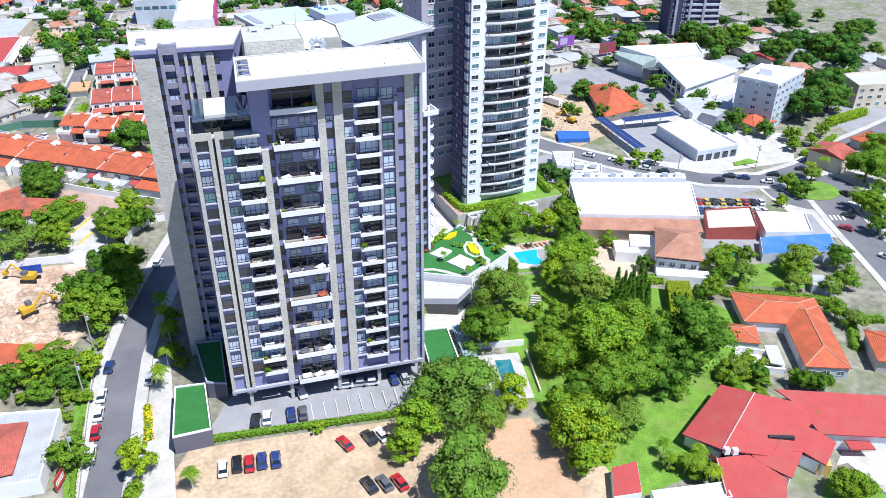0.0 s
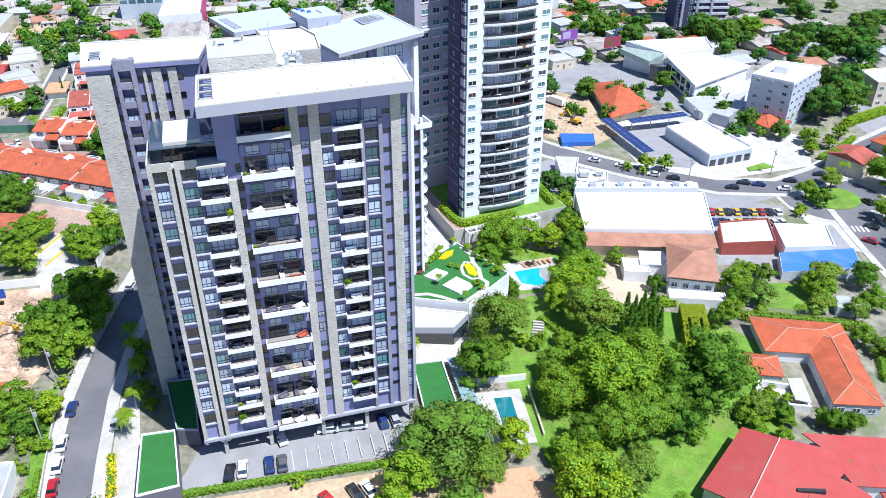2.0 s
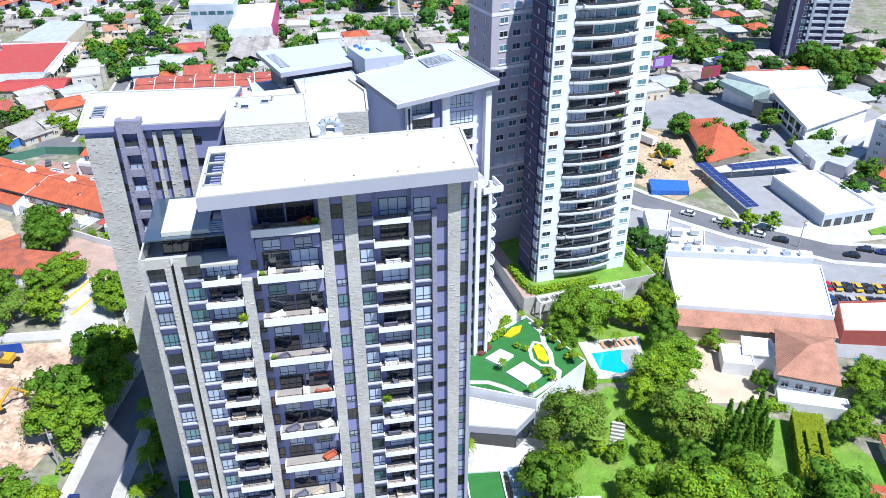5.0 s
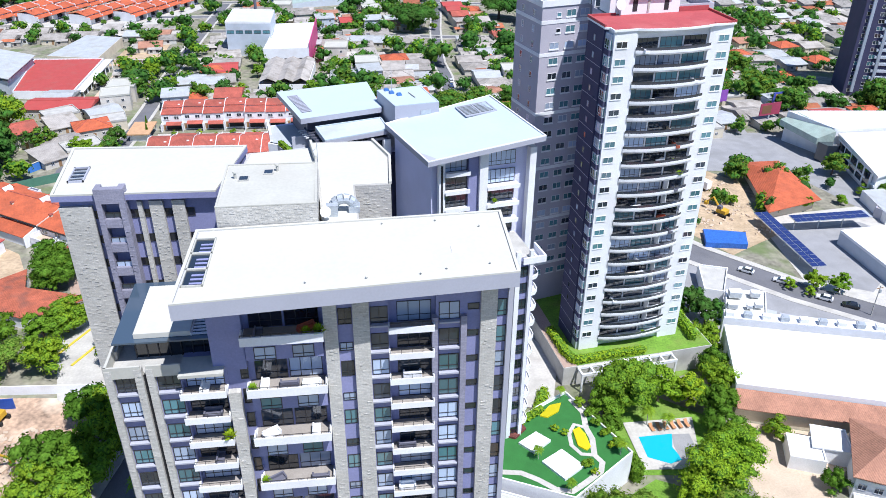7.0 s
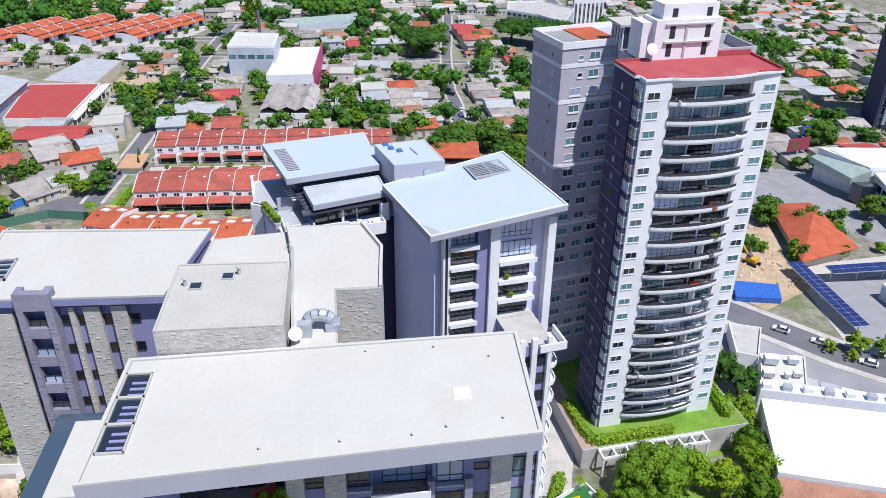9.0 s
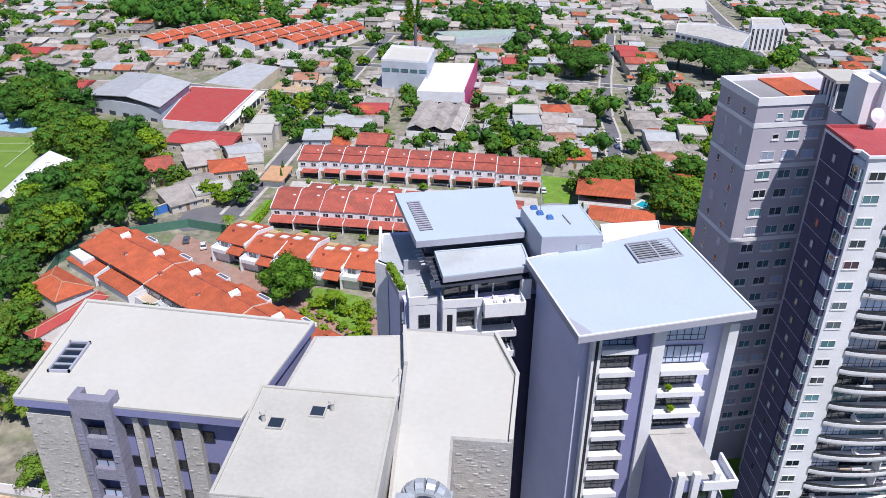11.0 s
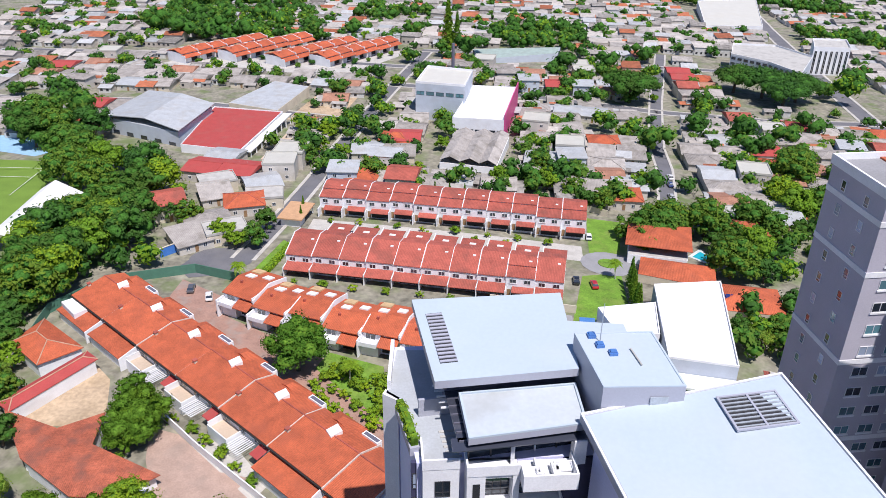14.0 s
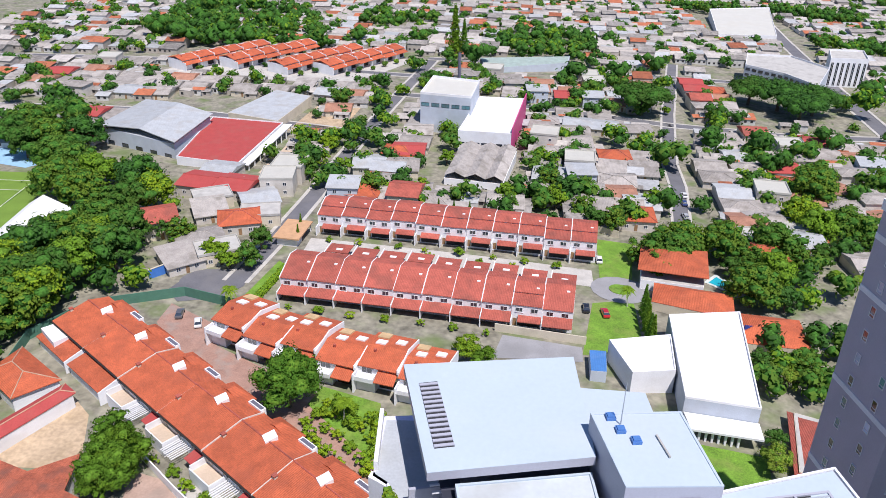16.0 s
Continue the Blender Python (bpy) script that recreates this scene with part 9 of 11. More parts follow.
slab_building("school_building", [(-99, 462), (-74.5, 454), (-69.5, 491), (-88, 498)], 5.5, M_ZINC, M_CREAM, "long hall with a pale zinc roof", "school", 0.0)
wbk = slab_building("office", [(-14.5, 461), (7.0, 458), (9.0, 482), (-12.0, 487)], 17.5, M_ROOFWHITE, M_PALEBLUE, "tall plain white office block", "office", 1.0, M_WHITE)
face_windows(wbk, (-14.5, 461), (7.0, 458), 12.6, 1, 5, 3.4, 1.6, 3, M_TEAL, M_FRAME)
w2k = slab_building("office", [(3.5, 437), (24.5, 436), (29.5, 483), (9.2, 483)], 10.5, M_BRIGHT, M_WHITE, "white office wing with a magenta end", "office", 1.0)
part("end_panel", plan(w2k, [(24.6, 436), (25.0, 436), (30.0, 483), (29.6, 483)], -17, -3.8), M_PINK, w2k, "magenta panelled end wall")
face_windows(w2k, (3.5, 437), (24.5, 436), 5.4, 1, 7, 2.4, 1.4, 3, M_GLASS, M_FRAME)
cl = slab_building("clinic", [(1.9, 399), (22.8, 396), (27, 429), (5.6, 431)], 4.4, M_GREYROOF, M_WHITE, "low white building with ridged grey sheet roofs", "building", 0.2)
gz_ = ground_z(12, 412) + 4.3
for a_, b_ in ((0.0, 0.36), (0.36, 0.7), (0.7, 1.0)):
    f0, f1, fm = [(1.9 + 20.9 * k, 399 - 3 * k) for k in (a_, b_, (a_ + b_) / 2)]
    g0, g1, gm_ = [(5.6 + 21.4 * k, 431 - 2 * k) for k in (a_, b_, (a_ + b_) / 2)]
    sloped(cl, [(*f0, gz_), (*fm, gz_ + 1.6), (*gm_, gz_ + 1.6), (*g0, gz_)], M_GREYROOF, t=0.12)
    sloped(cl, [(*fm, gz_ + 1.6), (*f1, gz_), (*g1, gz_), (*gm_, gz_ + 1.6)], M_GREYROOF, t=0.12)
face_windows(cl, (1.9, 399), (22.8, 396), 0.9, 1, 5, 2.0, 1.5, 3)
chim = thing("chimney", -1, 495, ground_z(-1, 495), 0, "dark slender chimney stack", "chimney")
bm = bmesh.new()
tube(bm, (0, 0, 0), (0, 0, 27), 0.9, 0.7, 10)
part("stack", bm, M_DARKPANEL, chim)
tent = thing("tent_roof", -112, 330, ground_z(-112, 330), 0, "white pitched membrane roof beside the pitch", "tent")
RIDGE = [(-116.0, 349.0), (-112.6, 312.0)]
for name, quad in (("membrane", [RIDGE[1], RIDGE[0], (-104.6, 346.6), (-101.5, 311.0)]), ("membrane", [RIDGE[0], RIDGE[1], (-118.6, 312.0), (-121.5, 349.5)])):
    bm = bmesh.new()
    top = [bm.verts.new((x + 112, y - 330, z)) for (x, y), z in zip(quad, (8.0, 8.0, 4.6, 4.6))]
    low = [bm.verts.new((v.co.x, v.co.y, v.co.z - 0.12)) for v in top]
    bm.faces.new(top)
    bm.faces.new(low[::-1])
    for i in range(4):
        j = (i + 1) % 4
        bm.faces.new((low[i], low[j], top[j], top[i]))
    bmesh.ops.recalc_face_normals(bm, faces=bm.faces)
    part(name, bm, M_BRIGHT, tent)
for x, y in ((-104.8, 346.0), (-103.4, 329), (-101.9, 312.0), (-121.2, 349.0), (-120, 331), (-118.6, 313)):
    bm = bmesh.new()
    tube(bm, (x + 112, y - 330, -0.5), (x + 112, y - 330, 4.5), 0.14, 0.14, 8)
    part("pole", bm, M_METAL, tent)
drape("play_court", [(-176, 398), (-150, 392), (-145, 400), (-157, 416), (-180, 414)], material("pale_blue_court", (0.3, 0.5, 0.66), 0.8, 0.1), "pale blue painted play court", "court", 0.09)

# north-east: white house with a blue band, orange villa with a pool
ew = slab_building("house", [(64.2, 276.0), (79.0, 274.0), (83.0, 311.0), (65.5, 307.5)], 8.2, M_BRIGHT, M_PALEBLUE, "modern house with a large white flat roof", "house", 0.5, M_WHITE)
slab_building("house", [(54.5, 284.0), (64.0, 286.0), (65.0, 300.0), (50.5, 296.0)], 6.4, M_BRIGHT, M_WHITE, "modern house wing with a white flat roof", "house", 0.4)
part("colonnade_slab", plan(ew, [(65.0, 270.5), (79.0, 268.8), (79.2, 273.8), (64.4, 275.8)], -8.6, -8.1), M_WHITE, ew, "white canopy slab")
for i in range(8):
    x, y = Vector((65.6, 271.2)).lerp(Vector((74.5, 270.0)), i / 7)
    part("fin", plan(ew, [(x, y), (x + 0.4, y - 0.05), (x + 0.45, y + 0.6), (x + 0.05, y + 0.65)], -14, -8.6), M_WHITE, ew, "white fin")
drape("lawn", [(63, 252), (78, 250), (80, 268), (65, 270)], M_GRASS, "striped green lawn", "lawn", 0.06)
slab_building("garage", [(46, 287), (49.5, 287), (50.0, 295), (46.2, 295)], 3.4, M_BLUEROOF, M_PALEBLUE, "small garage with a blue sheet roof", "garage", 0.0)
ov = slab_building("house", [(62.5, 333), (79, 331), (82, 346), (64.5, 347)], 4.6, M_CONC, M_WHITE, "two-storey white house with orange tile roofs", "house", 0.0)
for quad, ap, z in (([(61.5, 334), (80, 331), (82.5, 347), (64, 348)], (72, 340), 6.2), ([(64, 322), (84, 316), (86, 328), (66, 332)], (76, 324), 3.0), ([(80, 306.4), (99.4, 304.6), (100.2, 318), (81, 320)], (90.5, 313), 3.0)):
    gz = ground_z(*ap)
    if z < 4:
        part("wall", plan(ov, quad, gz - 2, gz + z), M_CREAM, ov)
    for i in range(4):
        a, b = quad[i], quad[(i + 1) % 4]
        sloped(ov, [(*a, gz + z - 0.1), (*b, gz + z - 0.1), (*ap, gz + z + 2.6)], M_TILE)
for r_ in range(2):
    for i in range(8):
        x, y, z = 82.2 + i * 1.3, 307.4 - i * 0.06 + r_ * 2.1, ground_z(90, 313) + 3.25 + r_ * 0.82
        sloped(ov, [(x, y, z), (x + 1.15, y - 0.06, z), (x + 1.25, y + 1.8, z + 0.72), (x + 0.1, y + 1.86, z + 0.72)], M_SOLAR, "solar_panel", 0.06)
drape("swimming_pool", [(81.5, 341), (86, 337), (90, 341), (86, 347)], material("pool_deck", (0.55, 0.6, 0.58)), "pale pool deck", "pool", 0.1)
drape("swimming_pool", [(82.8, 341), (86, 338.4), (88.6, 341.3), (85.8, 345)], M_WATER, "turquoise garden swimming pool", "swimming pool", 0.16, kind="")
o3 = slab_building("house", [(84, 262), (100, 256), (104, 274), (88, 280)], 4.0, M_CONC, M_CREAM, "low house with a brown tile roof", "house", 0.0)
for i in range(4):
    quad = [(83, 261), (101, 255), (105, 275), (87, 281)]
    a, b = quad[i], quad[(i + 1) % 4]
    sloped(o3, [(*a, -10.2), (*b, -10.2), (94, 268, -6.8)], M_TILEDARK)
far_gardens = []
rowfar = [((-154, 548), 16), ((-128, 556), 16), ((-98, 548), 22), ((-74, 552), 22)]
for (x0, y0), a in rowfar:
    for i in range(6):
        d = Vector((math.cos(radians(58)), math.sin(radians(58))))
        put("long_villa", x0 + d.x * i * 10.2, y0 + d.y * i * 10.2, 58, dz=0.3 * (i % 2), group="far rows of orange roofed houses")
        if i < 5:
            far_gardens.append((x0 + d.x * (i * 10.2 + 5) + 5.5, y0 + d.y * (i * 10.2 + 5) - 3.5))
cond = slab_building("apartment_block", [(153, 600), (170, 584), (181, 561), (199, 600), (185, 625), (160, 626)], 13.5, M_CONC, M_PALEBLUE, "pale grey apartment block with dark window bands", "building", 1.0, M_WHITE)
face_windows(cond, (170, 584), (181, 561), 2.0, 4, 6, 2.6, 1.5, 3.1, M_GLASS, M_FRAME)
face_windows(cond, (153, 600), (170, 584), 2.0, 4, 6, 2.6, 1.5, 3.1, M_GLASS, M_FRAME)
con2 = slab_building("apartment_block", [(203, 612), (224, 612), (229, 634), (209, 634)], 17.0, M_CONC, M_WHITE, "white apartment block with tall dark window strips", "building", 1.0)
face_windows(con2, (203, 612), (224, 612), 2.0, 1, 7, 1.5, 13.5, 3.1, M_GLASS, M_WFRAME)
slab_building("school_building", [(7.5, 574), (53, 594), (55, 609), (3, 597)], 6.0, M_GREENROOF, M_PALEBLUE, "long school building with a pale green sheet roof", "school", 0.0)
slab_building("warehouse", [(170, 748), (213, 750), (236, 862), (183, 846)], 9, M_ROOFWHITE, M_WHITE, "far white warehouse roof", "warehouse", 0.5)
slab_building("house", [(200, 440), (226, 436), (228, 462), (204, 466)], 9, M_BRIGHT, M_WHITE, "white three-storey house with flat roofs", "house", 0.6)

# ---------------------------------------------------------------- podium garden, pools and walls by the towers
pod = thing("podium", 60, 160, -13.0, 0, "raised roof garden podium with white walls", "podium")
PODP = [(48.6, 158.6), (61.0, 151.6), (74.6, 160.2), (67.6, 178.2), (61.4, 175.2), (52.6, 170.0)]
part("wall", plan(pod, PODP, -13.0, -4.7), M_WHITE, pod)
part("lawn_surface", plan(pod, [(49.0, 158.8), (61.0, 152.0), (74.2, 160.4), (67.4, 177.8), (61.5, 174.8), (52.9, 169.7)], -4.7, -4.62), M_TURF, pod, "green artificial lawn")
bm = bmesh.new()
rim(bm, inside(pod, PODP), 0.25, 8.3, 8.9)
part("parapet", bm, M_WHITE, pod)
PATH = [(49.4, 160.0), (53.5, 159.0), (56.0, 157.0), (58.4, 154.4), (61.0, 153.4), (64.0, 155.0), (67.4, 157.0), (68.4, 159.0), (67.6, 161.0), (68.6, 165.0), (68.4, 168.0), (69.2, 172.0), (68.0, 176.2)]
part("path", plan(pod, ribbon(PATH, 1.1), -4.62, -4.56), M_PAVE, pod, "curving pale path")
part("path", plan(pod, ribbon([(67.6, 161.0), (65.4, 161.6), (64.3, 164.0), (64.8, 167.0), (66.5, 169.2), (68.4, 168.0)], 0.8), -4.62, -4.57), M_PAVE, pod, "curving pale path")
for pts in ([(54.8, 165.9), (57.0, 163.0), (60.8, 165.5), (58.7, 168.1)], [(57.7, 160.7), (60.5, 155.9), (64.8, 158.4), (62.1, 163.0)]):
    part("skylight_cover", plan(pod, pts, -4.62, -4.1), M_WHITE, pod, "white flat roof light")
part("flower_bed", plan(pod, [(65.4, 163.6), (66.6, 162.2), (67.6, 163.0), (67.7, 166.2), (67.1, 168.2), (65.7, 167.6)], -4.62, -4.35), M_YELLOW, pod, "bright yellow flower bed")
part("flower_bed", plan(pod, [(60.7, 172.4), (62.0, 171.7), (64.6, 173.0), (65.8, 175.2), (63.4, 174.9)], -4.62, -4.3), M_YELLOW, pod, "bright yellow flower bed")
part("flower_bed", plan(pod, [(53.0, 168.0), (54.6, 167.2), (57.2, 169.4), (56.7, 170.8)], -4.62, -4.2), material("maroon_shrubs", (0.16, 0.05, 0.04), 0.95, 0.3, 1.0, 4.0, 0.3), pod, "maroon shrub bed")


deck = slab_building("annex", [(117.0, 205.4), (126.4, 203.0), (131.6, 212.6), (122.2, 215.4)], 4.4, M_ROOFWHITE, M_WHITE, "white flat-roofed annex crowded with roof plant", "annex", 0.5, M_WHITE)
gz = ground_z(124, 209) + 4.4
for x_, y_, w_, d_, h_ in ((119.6, 207.4, 2.4, 1.6, 1.2), (122.6, 211.8, 3.0, 2.0, 1.6), (126.0, 206.4, 1.8, 1.4, 1.0), (127.6, 211.0, 2.2, 1.6, 1.3), (123.6, 206.4, 1.2, 1.2, 0.9)):
    u_ = thing("air_conditioner", x_, y_, gz, -16, "white boxed air conditioning unit on the annex roof", "air conditioner", "roof plant of the annex")
    part("casing", boxes((-w_ / 2, w_ / 2, -d_ / 2, d_ / 2, 0, h_)), M_WHITE, u_)
    part("grille", boxes((-w_ / 2 + 0.1, w_ / 2 - 0.1, -d_ / 2 - 0.03, -d_ / 2, 0.15, h_ - 0.15)), M_METAL, u_)
for i_ in range(5):
    c_ = Vector((128.8, 205.6)).lerp(Vector((143.4, 196.4)), i_ / 4)
    u_ = thing("street_canopy", c_.x, c_.y, ground_z(c_.x, c_.y), -31, "pale sheet canopy over a shop's parking bay", "canopy", "shop canopies along the road")
    part("sheet", boxes((-1.8, 1.8, -2.0, 2.0, 2.6, 2.75)), (M_ZINC, M_FASCIA, M_WHITE)[i_ % 3], u_)
    for px_, py_ in ((-1.7, -1.9), (1.6, -1.9), (-1.7, 1.8), (1.6, 1.8)):
        part("post", boxes((px_, px_ + 0.1, py_, py_ + 0.1, 0, 2.6)), M_METAL, u_)
slab_building("garage", [(117.2, 217.0), (121.6, 214.8), (128.0, 225.4), (121.0, 228.4)], 3.8, M_CONC, M_WHITE, "white walled garage with a flat grey roof", "garage", 0.6, M_WHITE)


def roof_plants(key, spots, s):
    for x, y in spots:
        plant(key, x, y, s, z=-4.62, group="roof garden plants")


roof_plants("palm", [(57.4, 161.8), (60.8, 153.2), (72.2, 160.4), (66.0, 176.8)], 0.4)
roof_plants("small_b", [(62.4, 168.4), (66.2, 156.6), (71.4, 162.4), (63.8, 167.0)], 0.45)
roof_plants("small_a", [(71.2, 165.6), (70.4, 168.4), (70.0, 171.2), (69.2, 174.2), (72.4, 162.6), (65.4, 158.6)], 0.5)
lob = slab_building("entrance_pavilion", [(47.0, 149.6), (55.4, 146.6), (60.4, 150.6), (48.6, 157.2)], 5.2, M_ROOFBOX, M_FASCIA, "pale entrance pavilion with a dark glass front", "pavilion", 0.4, M_WHITE)
part("glazing", plan(lob, [(47.3, 149.4), (55.3, 146.5), (55.4, 146.6), (47.4, 149.5)], -11.6, -7.6), M_GLASS, lob, "dark glass front")
part("glazing", plan(lob, [(55.5, 146.5), (60.3, 150.4), (60.2, 150.5), (55.4, 146.6)], -11.6, -7.6), M_GLASS, lob, "dark glass front")
slab_building("garden_room", [(61.5, 145.0), (65.2, 144.2), (66.6, 147.6), (62.8, 148.4)], 4.4, M_ROOFWHITE, M_FASCIA, "small garden room with a white roof", "pavilion", 0.2, M_WHITE)
drape("paved_yard", [(45, 142.5), (60, 137.5), (64, 146), (58, 149), (47, 151)], M_PAVE, "pale paved entrance court", "yard", 0.09)
# turf terraces left and right of the slate tower
slab_building("terrace", [(-11.4, 118.8), (-4.3, 118.8), (-4.3, 132.8), (-10.2, 133.6)], 4.3, M_TURF, M_DARKPANEL, "raised terrace with green artificial turf", "terrace", 0.4, M_WHITE, z=-9.3)
slab_building("terrace", [(41.6, 124.0), (48.6, 123.4), (50.6, 140.4), (44.2, 141.4)], 3.0, M_TURF, M_DARKPANEL, "raised terrace with green artificial turf", "terrace", 0.4, M_WHITE, z=-12.2)
slab_building("terrace_deck", [(-4.1, 133.2), (-0.2, 131.6), (0.2, 147.0), (-5.4, 147.8)], 4.0, M_TURF, M_DARKPANEL, "shaded deck beside the tower", "terrace", 0.4, M_FASCIA, z=-9.3)
pg = thing("glass_pergola", 50.6, 132, -12.0, -6, "steel pergola with glass panes", "pergola")
part("frame", boxes(*[(0.2 + 2.9 * (i % 2), 0.35 + 2.9 * (i % 2), -8 + 2.6 * (i // 2), -7.85 + 2.6 * (i // 2), 0, 3.0) for i in range(14)]), M_METAL, pg)
for i in range(7):
    part("pane", boxes((0.2, 3.2, -8 + 2.4 * i, -5.75 + 2.4 * i, 3.0, 3.04)), glossy("pergola_glass", (0.25, 0.36, 0.4), 0.1), pg)
drape("pool_deck", [(52, 114.5), (60.5, 113.2), (63.5, 128.5), (53.8, 129.8)], M_PAVE, "pale stone pool deck", "pool deck", 0.1, 0.15)
drape("swimming_pool", [(55.4, 116.4), (58.6, 116.0), (60.8, 126.6), (57.2, 127.2)], M_WATERDARK, "deep green swimming pool in a stone deck", "swimming pool", 0.27, kind="")
drape("pool_deck", [(78.8, 162.4), (90, 161.4), (94.4, 175.2), (79.4, 175.2)], M_PAVE, "pale stone pool deck", "pool deck", 0.1, 0.15)
drape("swimming_pool", [(80.6, 165.4), (84.4, 163.2), (87.2, 164.0), (86.6, 167.4), (88.2, 171.0), (81.0, 170.9)], M_WATER, "turquoise swimming pool beside sun loungers", "swimming pool", 0.27, kind="")


def lounger(x, y, z, rz, mat, label):
    ob = thing("sun_lounger", x, y, z, rz, label, "sun lounger", "sun loungers")
    def make():
        bm = boxes((-0.35, 0.35, -0.95, 0.3, 0.3, 0.4))
        v = [bm.verts.new(p) for p in ((-0.35, 0.3, 0.3), (0.35, 0.3, 0.3), (0.35, 0.95, 0.75), (-0.35, 0.95, 0.75), (-0.35, 0.3, 0.4), (0.35, 0.3, 0.4), (0.35, 0.92, 0.85), (-0.35, 0.92, 0.85))]
        for f in ((3, 2, 1, 0), (4, 5, 6, 7), (1, 2, 6, 5), (3, 0, 4, 7), (2, 3, 7, 6)):
            bm.faces.new([v[i] for i in f])
        return mesh_of("mattress", bm, mat)
    shared("mattress", cached(("lounge", mat.name), make), ob)
    for sx in (-0.3, 0.26):
        for sy in (-0.85, 0.2):
            shared("leg", cached("lounge_leg", lambda: mesh_of("leg", boxes((0, 0.05, 0, 0.05, 0, 0.3)), M_METAL)), ob, pose(sx, sy, 0))


drape("pool_cover", [(86.9, 164.2), (91.0, 163.6), (91.6, 170.6), (88.0, 170.8), (87.0, 167.6)], M_LOT, "grey paved sunken terrace beside the pool", "terrace", 0.28)
M_TAN = material("tan_cushion", (0.5, 0.25, 0.12), 0.9)
for i in range(6):
    lounger(84.6 + i * 1.5, 172.9, ground_z(88, 172) + 0.28, 5, M_TAN, "tan cushioned sun lounger beside the pool")
for y in (121.0, 123.4):
    lounger(54.2, y, ground_z(54, 122) + 0.26, 80, M_DARKPANEL, "dark cushioned sun lounger beside the pool")

# garden walls and hedges
def wall_run(pts, h, t, mat, label, name="garden_wall"):
    ob = thing(name, pts[0][0], pts[0][1], 0, 0, label, "wall")
    for (x0, y0), (x1, y1) in zip(pts, pts[1:]):
        d = (Vector((x1, y1)) - Vector((x0, y0))).normalized() * t / 2
        z0, z1 = ground_z(x0, y0), ground_z(x1, y1)
        q = [(x0 + d.y, y0 - d.x), (x1 + d.y, y1 - d.x), (x1 - d.y, y1 + d.x), (x0 - d.y, y0 + d.x)]
        part("panel", plan(ob, q, [z0 - 0.5, z1 - 0.5, z1 - 0.5, z0 - 0.5], [z0 + h, z1 + h, z1 + h, z0 + h]), mat, ob)
    return ob


def hedge_run(pts, h, t, mat=None, label="clipped dense green garden hedge", size=0.3, dens=16, level=None):
    floor = (lambda x, y: level) if level is not None else ground_z
    r = random.Random(int(pts[0][0] * 7 + pts[0][1]))
    verts, faces = [], []
    for (x0, y0), (x1, y1) in zip(pts, pts[1:]):
        L_ = math.dist((x0, y0), (x1, y1))
        n = max(2, int(L_ / 1.1))
        for i in range(n):
            k = (i + 0.5) / n
            x, y = x0 + (x1 - x0) * k, y0 + (y1 - y0) * k
            leaf_cloud(verts, faces, r, (x - pts[0][0], y - pts[0][1], floor(x, y) + h * 0.45 - floor(*pts[0])), (t * 0.62, t * 0.62, h * 0.55), int(dens * (1 + h) * t), size)
    ob = thing("hedge", pts[0][0], pts[0][1], floor(*pts[0]), 0, label, "hedge")
    me = bpy.data.meshes.new("leaves")
    me.from_pydata(verts, [], faces)
    me.materials.append(mat or M_LEAF)
    shared("leaves", me, ob)
    bm = bmesh.new()
    for (x0, y0), (x1, y1) in zip(pts, pts[1:]):
        d = (Vector((x1, y1)) - Vector((x0, y0))).normalized() * t * 0.36
        z0, z1 = floor(x0, y0), floor(x1, y1)
        plan(ob, [(x0 + d.y, y0 - d.x), (x1 + d.y, y1 - d.x), (x1 - d.y, y1 + d.x), (x0 - d.y, y0 + d.x)], [z0 - 0.2, z1 - 0.2, z1 - 0.2, z0 - 0.2], [z0 + h * 0.85, z1 + h * 0.85, z1 + h * 0.85, z0 + h * 0.85], bm)
    # the core's colour holds the shade inside the hedge
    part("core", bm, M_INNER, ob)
    return ob


hedge_run([(-7, 120.6), (10, 118.6), (31, 116.2)], 1.3, 1.3)
roof_hedge = hedge_run([(16.7, 194.2), (18.0, 191.2), (19.0, 188.4)], 1.0, 1.0, M_LEAF, "small clipped green hedge on the roof terrace", size=0.16, dens=60, level=44.96)
part("planter", plan(roof_hedge, [(16.2, 194.2), (17.1, 194.5), (19.5, 188.3), (18.6, 187.9)], 44.0, 44.96), M_FASCIA, roof_hedge)
def by_tower(u, v):
    q = white.matrix_basis @ Vector((u, v, 0))
    return q.x, q.y


hedge_run([by_tower(-3.6, 8), by_tower(-3.4, -1.0), by_tower(-2.6, -3.9), by_tower(13.6, -3.9)], 1.6, 1.8, M_LEAFLIGHT, "clipped bright green hedge round the tower", level=-6.75)
hedge_run([by_tower(26.2, -2.6), by_tower(28.0, 12.0)], 2.2, 1.8, M_LEAFLIGHT, "clipped bright green hedge beside the tower", level=-6.75)
hedge_run([(52.0, 171.0), (61.0, 176.2), (66.0, 186)], 2.0, 2.0, M_LEAFLIGHT, "clipped bright green hedge along the drive")
hedge_run([(53.4, 169.0), (57.4, 171.6), (61.6, 173.9)], 1.4, 1.3, M_LEAFLIGHT, "clipped bright green hedge on the podium edge", level=-4.62)
hedge_run([(76.4, 160), (74.0, 168), (71.6, 176)], 4.2, 2.8, M_LEAFDARK, "dark green shrub border")
hedge_run([(-16.1, 124), (-16.1, 134)], 1.2, 1.4, M_YELLOW, "yellow flowering shrubs beside the road")
hedge_run([(-29.3, 113), (-28.6, 135)], 0.7, 1.0, M_LEAF, "low green shrubs along the road")
